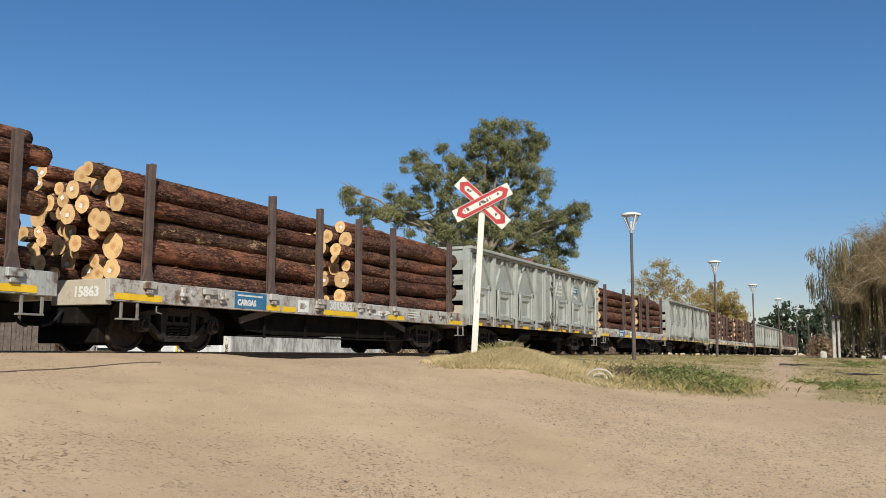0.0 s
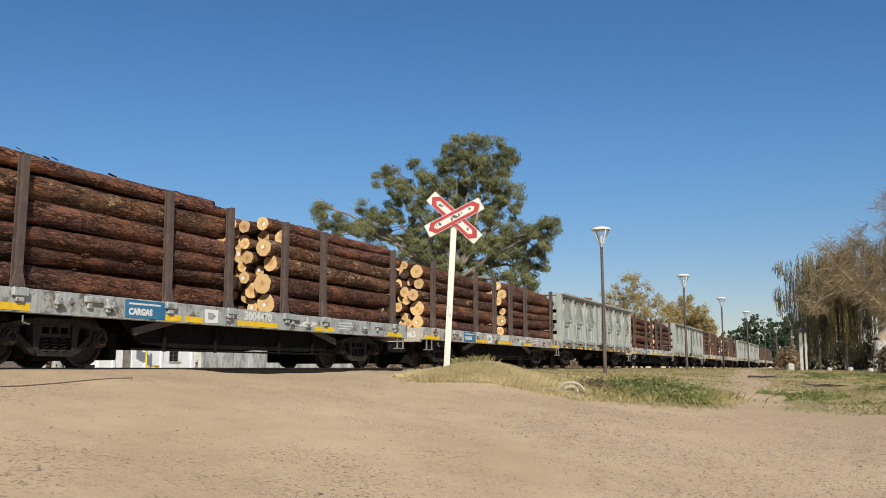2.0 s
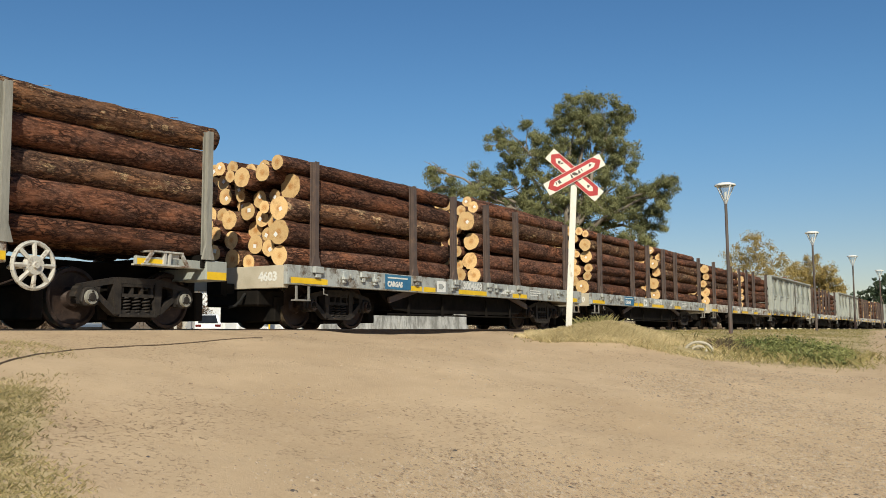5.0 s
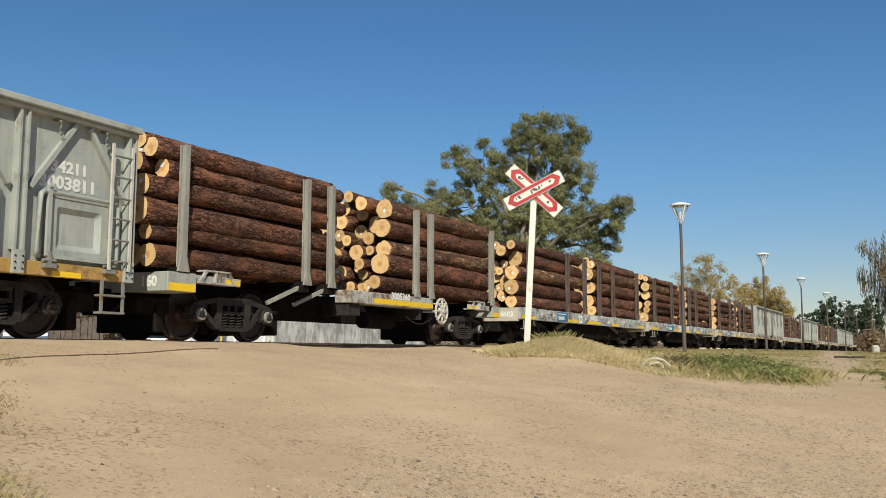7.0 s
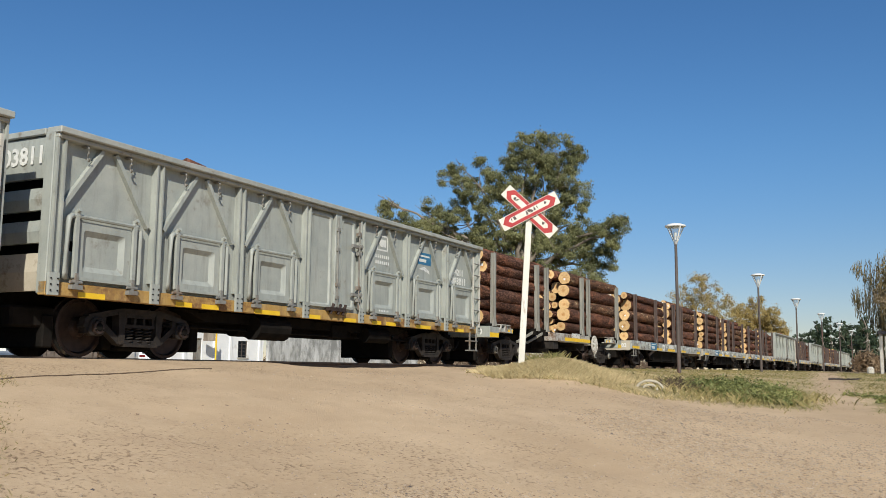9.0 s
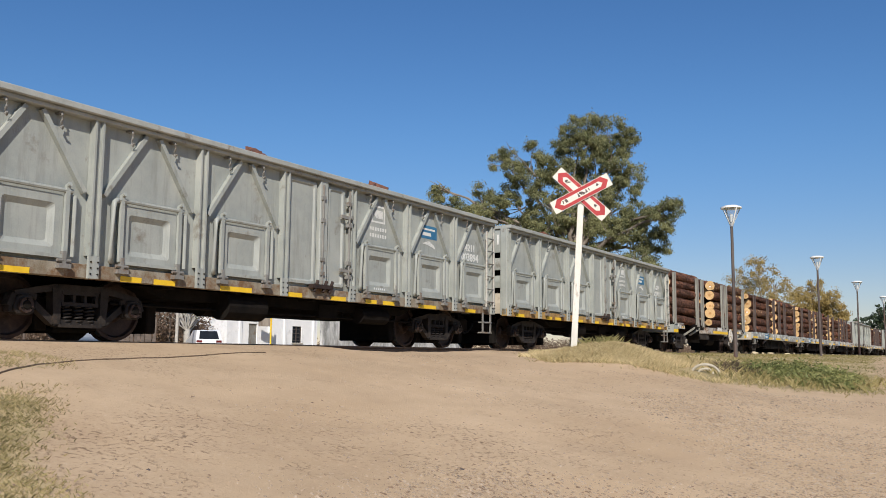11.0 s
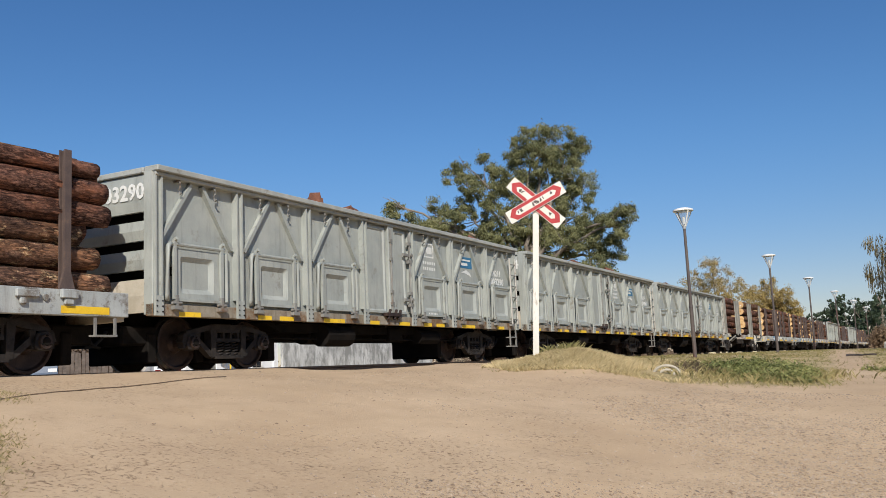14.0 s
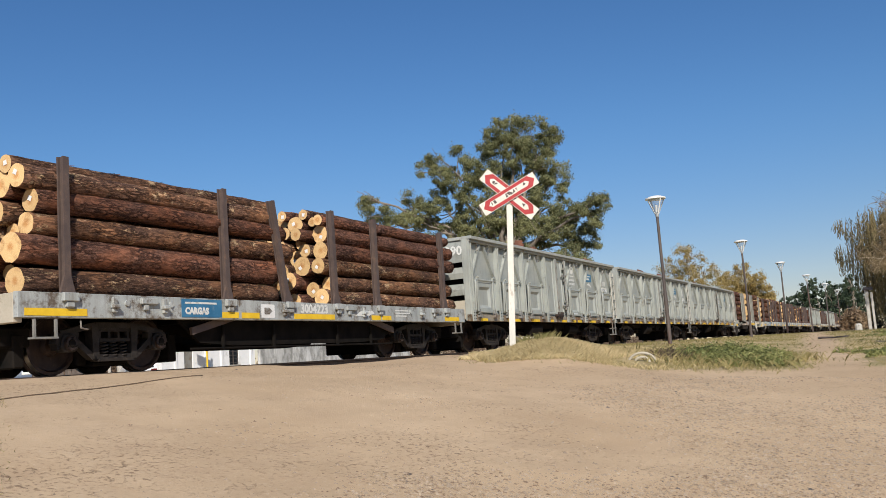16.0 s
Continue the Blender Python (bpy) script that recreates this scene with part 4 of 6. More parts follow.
def gondola():
    w = thing("gondola_wagon", "high-sided grey open wagon with hatches and rust-streaked sill", "freight wagon", "wagons of the freight train")
    L, bay = GON_L, GON_L / 7
    part("floor", boxes((-1.2, 1.2, 0.1, L - 0.1, 0.92, 1.0)), DARK, w)
    for s in (-1, 1):
        x0, x1 = (1.20, 1.225) if s > 0 else (-1.225, -1.20)
        part("side_wall", boxes((x0, x1, 0.08, L - 0.08, 0.99, 2.97)), GREY, w)
        x0, x1 = (1.14, 1.42) if s > 0 else (-1.42, -1.14)
        part("top_rim", boxes((x0, x1, 0, L, 2.97, 3.06), (x0 + 0.06, x1 - 0.06, 0.02, L - 0.02, 2.91, 2.97), bev=0.012), RIM, w)
        part("side_sill", boxes((min(s * 1.16, s * 1.30), max(s * 1.16, s * 1.30), 0, L, 0.80, 0.985), bev=0.008), RUST_SILL, w, "rust-streaked lower sill")
    bm = bmesh.new()
    tube(bm, (0, 0, 0), (0.012, 0, 0), 0.012, n=6)
    bolt_me = to_mesh("bolt", bm, DARK)
    for i in range(8):
        y = min(max(i * bay, 0.10), L - 0.10)
        bm = bmesh.new()
        ring = [[bm.verts.new((px, y + py, z)) for px, py in ((1.226, -0.075), (1.345, -0.075), (1.345, -0.045), (1.30, -0.045), (1.30, 0.045), (1.345, 0.045), (1.345, 0.075), (1.226, 0.075))] for z in (1.10, 2.955)]
        for k in range(8):
            bm.faces.new((ring[0][k], ring[0][(k + 1) % 8], ring[1][(k + 1) % 8], ring[1][k]))
        part("side_post", bm, GREY, w)
        for k in (-0.055, 0.055):
            for z in (0.86, 0.94, 1.02):
                part("bolt", bolt_me, None, w, at=pose(1.35, y + k, z))
        part("post_foot", boxes((1.305, 1.35, y - 0.08, y + 0.08, 0.80, 1.098)), GREY, w)
        part("side_post", boxes((-1.33, -1.226, y - 0.07, y + 0.07, 0.99, 2.955)), GREY, w)
    hatch_me = hinge_me = lug_me = guard_me = rod_me = hook_me = None
    for i in range(7):
        c = (i + 0.5) * bay
        if i == 3:
            continue
        if hatch_me is None:
            bm = bmesh.new()
            pressed_panel(bm, -0.50, 0.50, 1.03, 1.86, 0.13)
            hatch_me = to_mesh("hatch", bm, GREY)
            bm = bmesh.new()
            tube(bm, (1.31, -0.58, 1.905), (1.31, 0.60, 1.905), 0.030, n=8)
            for k in (-0.52, 0.52):
                bar(bm, (1.315, k, 1.98), (1.315, k, 1.06), 0.06, 0.045)
                tube(bm, (1.30, k, 1.96), (1.37, k, 1.99), 0.03, n=8)
            box(bm, 1.29, 1.34, -0.50, 0.50, 1.03, 1.075)
            hinge_me = to_mesh("hinge_bar", bm, GREY)
            bm = bmesh.new()
            sweep(bm, [(1.235, -0.58, 1.06), (1.30, -0.66, 1.06), (1.32, -0.67, 1.12), (1.32, -0.67, 1.80), (1.32, -0.65, 1.87), (1.31, -0.60, 1.90), (1.24, -0.56, 1.90)], 0.038, 7)
            guard_me = to_mesh("hatch_guard", bm, GREY, True)
            bm = bmesh.new()
            tube(bm, (1.30, 0.65, 1.06), (1.30, 0.65, 1.86), 0.028, n=8)
            rod_me = to_mesh("hatch_rod", bm, GREY)
            bm = bmesh.new()
            bar(bm, (1.33, 0, 1.12), (1.33, 0, 0.93), 0.05, 0.06)
            box(bm, 1.30, 1.38, -0.09, 0.09, 0.90, 0.96)
            tube(bm, (1.34, -0.10, 1.0), (1.34, 0.10, 1.0), 0.022, n=8)
            lug_me = to_mesh("latch", bm, GREY_DIRTY)
        h = part("hatch", hatch_me, None, w, at=pose(0, c, 0))
        part("hinge_bar", hinge_me, None, h)
        part("hatch_guard", guard_me, None, h)
        part("hatch_rod", rod_me, None, h)
        for k in (-0.5, 0.5):
            part("latch", lug_me, None, h, at=pose(0, k, 0))
        for k in (-1, 1):
            bm = bmesh.new()
            bar(bm, (1.265, c + k * 0.12, 2.89), (1.265, c + k * 0.80, 1.93), 0.062, 0.075)
            part("diagonal_brace", bm, GREY, w)
        if hook_me is None:
            bm = bmesh.new()
            box(bm, 1.226, 1.325, -0.03, 0.03, 2.88, 2.905)
            sweep(bm, [(1.315, 0, 2.90), (1.345, 0, 2.86), (1.335, 0.01, 2.80), (1.31, 0.015, 2.77), (1.30, 0.02, 2.72), (1.33, 0.02, 2.69), (1.355, 0.01, 2.72)], 0.016, 6)
            hook_me = to_mesh("tarpaulin_hook", bm, GREY_DIRTY)
        for k in (-0.42, 0.36):
            part("tarpaulin_hook", hook_me, None, w, at=pose(0, c + k, 0))
        for y0, y1 in (((c - 0.42, c + 0.05),), ((c - 0.48, c - 0.12), (c + 0.1, c + 0.5)), ((c - 0.5, c + 0.2),))[i % 3]:
            part("yellow_strip", boxes((1.302, 1.306, y0, y1, 0.80, 0.875)), YELLOW, w)
    # middle bay: two tall doors
    c = 3.5 * bay
    part("door_post", boxes((1.226, 1.34, c - 0.05, c + 0.17, 1.0, 2.955), bev=0.01), GREY, w)
    for k, (y0, y1) in enumerate(((c - 0.85, c - 0.09), (c + 0.24, c + 0.74))):
        bm = bmesh.new()
        pressed_panel(bm, y0, y1, 1.04, 2.87, 0.055, sunk=0.034, slope=0.03)
        d = part("door", bm, GREY, w)
        bm = bmesh.new()
        y = y1 + 0.06 if k else y1 + 0.11
        tube(bm, (1.355, y, 1.06), (1.355, y, 2.84), 0.020, n=8)
        for z in (1.25, 1.5, 2.2, 2.6):
            box(bm, 1.30, 1.375, y - 0.05, y + 0.05, z - 0.035, z + 0.035)
        part("lock_rod", bm, GREY_DIRTY, d)
        if k:
            for z in (1.36, 2.35):
                bm = bmesh.new()
                bar(bm, (1.34, y1 - 0.18, z), (1.34, y1 + 0.16, z - 0.02), 0.06, 0.05)
                tube(bm, (1.32, y1 + 0.1, z), (1.40, y1 + 0.1, z), 0.04, n=8)
                part("hinge", bm, GREY_DIRTY, d)
    bm = bmesh.new()
    box(bm, 1.30, 1.40, c - 0.28, c + 0.30, 0.98, 1.05)
    for k in (-0.2, 0.05, 0.22):
        tube(bm, (1.36, c + k, 0.92), (1.38, c + k + 0.08, 1.12), 0.03, n=8)
    part("door_latch", bm, WHEEL, w)
    for y0, y1 in ((c - 0.85, c - 0.45), (c + 0.35, c + 0.8)):
        part("yellow_strip", boxes((1.302, 1.306, y0, y1, 0.80, 0.875)), YELLOW, w)
    # slatted ends
    for e, (y, s) in enumerate(((0.0, 1), (L, -1))):
        # Wall coloured near black: the shade deep in the gaps between slats
        part("end_wall", boxes((-1.2, 1.2, min(y + s * 0.24, y + s * 0.28), max(y + s * 0.24, y + s * 0.28), 0.95, 2.95)), DARK, w)
        for z0, z1 in ((0.86, 1.36), (1.50, 1.80), (1.94, 2.24), (2.38, 2.95)):
            bm = bmesh.new()
            zm = (z0 + z1) / 2
            a, b, d = y + s * 0.03, y + s * 0.0, y + s * 0.10
            profile(bm, [(a, z0), (b, zm), (a, z1), (d, z1), (d, z0)], -1.12, 1.12)
            part("end_slat", bm, BEIGE if z0 < 1 else GREY, w)
        for sx in (-1, 1):
            part("corner_post", boxes((min(sx * 1.12, sx * 1.30), max(sx * 1.12, sx * 1.30), min(y, y + s * 0.07), max(y, y + s * 0.07), 0.82, 2.99), bev=0.01), GREY, w)
        part("end_rim", boxes((-1.135, 1.135, min(y - s * 0.02, y + s * 0.16), max(y - s * 0.02, y + s * 0.16), 2.96, 3.05), bev=0.012), RIM, w)
    # ladder and step at the leading end
    ld = part("ladder", boxes((1.36, 1.39, L - 0.52, L - 0.48, 0.95, 2.75), (1.36, 1.39, L - 0.16, L - 0.12, 0.95, 2.75)), WORN_WHITE, w, "off-white side ladder")
    for i in range(6):
        bm = bmesh.new()
        tube(bm, (1.375, L - 0.50, 1.08 + i * 0.3), (1.375, L - 0.14, 1.08 + i * 0.3), 0.016, n=6)
        part("rung", bm, GREY_DIRTY, ld)
    tall_step(w, L - 0.35)
    # Near-black plate: the shaded inside of a small hole, put in as colour
    part("card_holder", boxes((1.226, 1.235, 0.34, 0.56, 1.42, 1.56)), DARK, w)
    # markings
    q = 4.5 * bay
    bm = boxes((1.227, 1.2285, q - 0.23, q - 0.19, 2.40, 2.74), (1.227, 1.2285, q + 0.19, q + 0.23, 2.40, 2.74), (1.227, 1.2285, q - 0.19, q + 0.19, 2.40, 2.435), (1.227, 1.2285, q - 0.19, q + 0.19, 2.705, 2.74))
    profile(bm, [(q - 0.15, 2.57), (q - 0.07, 2.65), (q + 0.15, 2.65), (q + 0.15, 2.49), (q - 0.07, 2.49)], 1.227, 1.2285)
    part("badge", bm, LETTER, w)
    part("data_lettering", boxes(*[(1.227, 1.2285, 4.5 * bay - 0.28 + k * 0.085, 4.5 * bay - 0.225 + k * 0.085, z, z + 0.07) for z in (2.24, 2.11) for k in range(7)]), LETTER, w)
    part("operator_panel", boxes((1.227, 1.229, 5.5 * bay - 0.32, 5.5 * bay + 0.32, 2.30, 2.58)), BLUE, w, "blue painted sign panel")
    part("panel_lettering", boxes((1.2295, 1.231, 5.5 * bay - 0.26, 5.5 * bay + 0.24, 2.48, 2.52), (1.2295, 1.231, 5.5 * bay - 0.26, 5.5 * bay + 0.08, 2.36, 2.43)), LETTER, w)
    bm = bmesh.new()
    profile(bm, [(5.5 * bay - 0.28, 2.18), (5.5 * bay, 2.26), (5.5 * bay + 0.22, 2.17), (5.5 * bay + 0.26, 2.10), (5.5 * bay - 0.05, 2.17)], 1.227, 1.2285)
    part("white_mark", bm, LETTER, w)
    part("data_lettering", boxes(*[(1.291, 1.2925, 4.5 * bay - 0.2 + k * 0.07, 4.5 * bay - 0.16 + k * 0.07, 1.07, 1.12) for k in range(6)]), LETTER, w)
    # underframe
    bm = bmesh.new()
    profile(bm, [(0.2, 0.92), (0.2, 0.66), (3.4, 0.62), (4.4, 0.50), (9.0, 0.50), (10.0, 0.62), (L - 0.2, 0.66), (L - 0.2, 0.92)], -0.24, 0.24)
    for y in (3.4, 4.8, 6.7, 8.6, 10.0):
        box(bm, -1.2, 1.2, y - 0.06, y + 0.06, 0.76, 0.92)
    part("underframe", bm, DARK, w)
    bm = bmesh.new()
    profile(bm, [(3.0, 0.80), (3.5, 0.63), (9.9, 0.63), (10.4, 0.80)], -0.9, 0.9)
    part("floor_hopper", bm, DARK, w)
    for y, r in ((5.1, 0.22), (8.8, 0.16)):
        bm = bmesh.new()
        tube(bm, (0.95, y - 0.45, 0.58), (0.95, y + 0.45, 0.58), r, n=14)
        part("brake_cylinder", bm, DARK, w)
    bm = bmesh.new()
    tube(bm, (0.55, 4.6, 0.60), (0.55, 5.6, 0.60), 0.18, n=14)
    part("air_reservoir", bm, DARK, w)
    bm = bmesh.new()
    tube(bm, (0.85, 2.6, 0.52), (0.85, 10.8, 0.52), 0.022, n=6)
    for y in (5.9, 8.0, 9.2):
        bar(bm, (0.85, y, 0.52), (0.85, y, 0.80), 0.03, 0.03)
    part("brake_rod", bm, DARK, w)
    part("brake_valve", boxes((0.5, 0.95, 7.2, 7.75, 0.48, 0.76), bev=0.02), DARK, w)
    add_bogie(w, 2.08)
    add_bogie(w, L - 1.93)
    add_coupler(w, 0.0, -1)
    add_coupler(w, L, 1)
    return w


def number_gondola(w, number):
    lettering("running_number", number, 0.17, at_side(1.23, 6.5 * GON_L / 7 - 0.64, 1.99), w, squeeze=1.12)
    lettering("class_number", "34211", 0.15, at_side(1.23, 6.5 * GON_L / 7 - 0.46, 2.22), w, squeeze=1.15)
    lettering("end_number", number, 0.24, at_end(-0.05, -0.004, 2.58), w, squeeze=1.0)


# ---- logs ----
LOG_LEN = 5.6


def log_mesh(rng, r, pale=False):
    """One pine log along +y from 0: tapered, slightly bent, with knots and ridges, sawn at both ends."""
    bm = bmesh.new()
    n, rings = 22, 34
    bend, ph = rng.uniform(0.0, 0.05), rng.uniform(0, 6.28)
    off = rng.uniform(0, 90)
    knots = [(rng.uniform(0.3, LOG_LEN - 0.3), rng.uniform(0, 6.28), rng.uniform(0.012, 0.03)) for _ in range(5)]
    prev = None
    L = LOG_LEN * rng.uniform(0.96, 1.03)
    for j in range(rings + 1):
        y = L * j / rings
        rr = r * (1.05 - 0.10 * j / rings)
        cx, cz = bend * math.sin(math.pi * j / rings) * math.cos(ph), bend * math.sin(math.pi * j / rings) * math.sin(ph)
        ring = []
        for i in range(n):
            a = 2 * math.pi * i / n
            k = 1 + 0.09 * noise.noise((math.cos(a) * 1.6 + off, y * 1.3, math.sin(a) * 1.6)) + 0.05 * noise.noise((math.cos(a) * 4 + off, y * 4, math.sin(a) * 4)) + 0.055 * noise.noise((math.cos(a) * 9 + off, y * 3.2, math.sin(a) * 9)) + 0.045 * noise.noise((math.cos(a) * 5 + off, y * 13, math.sin(a) * 5))
            for ky, ka, kh in knots:
                d = (y - ky) ** 2 + (r * ((a - ka + math.pi) % (2 * math.pi) - math.pi)) ** 2
                k += kh / r * math.exp(-d / 0.012)
            ring.append(bm.verts.new((cx + rr * k * math.cos(a), y, cz + rr * k * math.sin(a))))
        if prev:
            for i in range(n):
                f = bm.faces.new((prev[i], prev[(i + 1) % n], ring[(i + 1) % n], ring[i]))
                f.smooth = True
        else:
            bm.faces.new(ring[::-1]).material_index = 1
        prev = ring
    bm.faces.new(prev).material_index = 1
    for _ in range(46):                            # loose flakes and strips of bark that lift off
        y, a = rng.uniform(0.1, L - 0.4), rng.uniform(0, 6.28)
        l, w, up = rng.uniform(0.05, 0.20), rng.uniform(0.008, 0.022), rng.uniform(0.01, 0.035)
        rr, da = r * (1.05 - 0.10 * y / L), w / r
        tilt = rng.uniform(-0.25, 0.25)
        vs = [bm.verts.new((q * math.cos(b), v, q * math.sin(b))) for q, b, v in ((rr, a - da, y), (rr, a + da, y), (rr + up, a + da * 0.6 + tilt, y + l), (rr + up, a - da * 0.6 + tilt, y + l))]
        bm.faces.new(vs)
    return to_mesh("log", bm, [BARK_PALE if pale else BARK, CUT])


log_rng = random.Random(4)
LOG_SIZES = (0.11, 0.13, 0.145, 0.16, 0.175, 0.19, 0.21)
LOG_MESHES = {r: [log_mesh(log_rng, r, k == 3) for k in range(4)] for r in LOG_SIZES}
TAG = to_mesh("paper_tag", boxes((-0.036, 0.036, -0.006, -0.002, -0.036, 0.036)), WHITE)


def pack(rng, half, top, dome, big=1.0):
    """A column of stout logs against each row of stakes, then logs dropped between them, each to its lowest rest."""
    done, misses = [], 0
    for side in (1, -1):
        z = 0.0
        while True:
            r = rng.uniform(0.135, 0.212) * big
            if z + 2 * r > top + 0.08:
                break
            done.append((side * (half - r - rng.uniform(0, 0.015)), z + r, r))
            z += 2 * r * 0.99
    while misses < 40 and len(done) < 70:
        r = rng.choice(LOG_SIZES[:5] + LOG_SIZES[:3]) * rng.uniform(0.95, 1.05) * (big if rng.random() < 0.4 else 1.0)
        best = None
        for _ in range(70):
            x = rng.uniform(-half + r, half - r)
            z = r
            for cx, cz, cr in sorted(done, key=lambda c: c[1]):
                if (cx - x) ** 2 + (cz - z) ** 2 < (cr + r) ** 2 - 1e-6 or (cz > z and abs(cx - x) < cr + r and cz - z < cr + r):
                    d = abs(cx - x)
                    if d < cr + r:
                        z = max(z, cz + math.sqrt((cr + r) ** 2 - d * d))
            if best is None or z < best[1]:
                best = (x, z)
        x, z = best
        if z + r > top + dome * (1 - (x / half) ** 2) + rng.uniform(-0.06, 0.06):
            misses += 1
            continue
        done.append((x, z, r))
    return done


def log_stack(seed, length=5.7, top=1.98, half=1.17, ragged=0.30, tags=0.6, dome=0.22, big=1.0, pick=(0, 1, 2, 3)):
    rng = random.Random(seed)
    st = thing("log_stack", "stack of rough-barked pine logs with pale ends between stakes", "log stack", "log stacks on the train")
    for x, z, r in pack(rng, half, top, dome, big):
        base = min(LOG_SIZES, key=lambda s: abs(s - r))
        me = LOG_MESHES[base][rng.choice(pick)]
        flip = rng.random() < 0.35
        near = x > half - r - 0.03
        y0 = rng.uniform(-0.85, 0.85) * ragged if near else rng.uniform(-1, 1) * ragged
        ly = length / LOG_LEN
        m = Matrix.Translation((x, y0 + (length if flip else 0), z)) @ pose(0, 0, 0, rng.uniform(-0.6, 0.6), 0, (180 if flip else 0) + rng.uniform(-0.7, 0.7)) @ pose(0, 0, 0, 0, rng.uniform(0, 360), 0) @ Matrix.Diagonal((r / base * 0.97, ly, r / base * 0.97, 1))
        lg = part("log", me, None, st, at=m)
        if not flip and rng.random() < tags:
            part("paper_tag", TAG, None, lg, "white paper tag", at=Matrix.Translation((rng.uniform(-0.3, 0.3) * r, 0, rng.uniform(-0.3, 0.3) * r)) @ pose(0, 0, 0, 0, rng.uniform(0, 90), 0))
    return st


def put(ob, u, dy=0.0, dz=0.0):
    """Give a thing its place u along the train (metres ahead of the origin at 0 s)."""
    ob["along"] = u
    MOVING.append((ob, u + dy, dz))
    ob.matrix_basis = on_track(u + dy, dz)
    return ob


DECK = 1.088
flat_a = put(flat_wagon(GREY_RUSTY, BEIGE, "3015863", "15863", True), 10.47)
flat_b = put(flat_wagon(SILL, BEIGE, "3004470", "4470", stakes=(0.91, 4.03, 5.72, 7.6, 9.15, 12.6)), -3.85)
flat_c = put(flat_wagon(SILL, BEIGE, "3004603", "4603"), -18.0)
flat_i = put(flat_wagon(SILL, BEIGE, "3004223", "223"), -87.8)
skel_d = put(skeleton_wagon(), -31.72)
gon = gondola()
gon_e = put(gon, -45.85)
gon_f, gon_h, gon_g = (put(copy_thing(gon, Matrix()), u) for u in (-59.95, -74.0, 23.95))
number_gondola(gon_h, "3003290")
number_gondola(gon_f, "3003894")
number_gondola(gon_e, "3003811")
for ob in gon_e.children:
    if ob.name.startswith("side_sill"):
        ob.data = ob.data.copy()
        ob.data.materials[0] = OCHRE_SILL
far_gons = [put(copy_thing(gon_g, Matrix()), u) for u in (52.05, 94.2, 108.2)]
far_flats = [put(copy_thing(flat_a, Matrix()), u) for u in (38.0, 66.1, 80.15, 122.3, 136.3)]
stacks = {}
for nm, u, seed, tops, dm, bg in (("a", 10.47, 11, (1.80, 1.74), 0.27, 1.0), ("b", -3.85, 22, (1.95, 1.93), 0.24, 1.0), ("c", -18.0, 33, (1.88, 1.98), 0.22, 1.1), ("i", -87.8, 44, (1.84, 1.86), 0.15, 1.1)):
    pick = (0, 3, 3, 2) if nm == "i" else (0, 1, 2, 3)
    stacks[nm] = tuple(put(log_stack(seed + k, 5.65, tops[k], dome=dm, big=bg, pick=pick), u, (0.30, 7.36 if nm == "b" else 7.20)[k], DECK) for k in (0, 1))
put(log_stack(71, 5.1, 1.98, dome=0.25, big=1.08), -31.72, -0.15, 1.122)
put(log_stack(72, 5.45, 2.02, dome=0.3, big=1.15), -31.72, 6.75, 1.122)
for i, u in enumerate((38.0, 66.1, 80.15, 122.3, 136.3)):
    for k, dy in ((0, 0.30), (1, 7.20)):
        put(copy_thing(stacks["abci"[i % 4]][k], Matrix()), u, dy, DECK)


def scrap(seed, n, heaps):
    """A load of rusty scrap on a bed; heaps lists (place along the wagon, half length, top) of what rises over the rim."""
    rng = random.Random(seed)
    bm = bmesh.new()
    for _ in range(n):
        y, x = rng.uniform(0.6, 12.6), rng.uniform(-0.9, 0.9)
        s = rng.uniform(0.15, 0.45)
        vs = [bm.verts.new((x + rng.uniform(-s, s), y + rng.uniform(-1.4, 1.4) * s, 2.80 + rng.uniform(-0.3, 0.34) * (1 if s > 0.3 else 0.6))) for _ in range(9)]
        bmesh.ops.convex_hull(bm, input=vs)
    for y, l, top in heaps:
        for k in range(3):
            c = y + rng.uniform(-0.5, 0.5) * l
            vs = [bm.verts.new((rng.uniform(0.7, 1.12), c + rng.uniform(-0.7, 0.7) * l, rng.uniform(2.80, top - 0.04 * k))) for _ in range(12)]
            bmesh.ops.convex_hull(bm, input=vs)
    box(bm, -1.15, 1.15, 0.4, 13.0, 2.50, 2.62)
    return solid("scrap_load", bm, SCRAP, "rusty brown scrap heaped inside an open wagon", "scrap", "wagon loads")


for seed, u, heaps in ((1, -45.85, ((3.0, 0.4, 3.26),)), (2, -59.95, ((5.45, 0.42, 3.38), (8.8, 0.38, 3.34))), (3, -74.0, ((11.9, 0.55, 3.36), (5.7, 0.5, 3.38), (4.6, 0.15, 3.44))), (4, 23.95, ((6.0, 0.4, 3.3), (9.5, 0.3, 3.3)))):
    put(scrap(seed, 11, heaps), u, 0, 0)


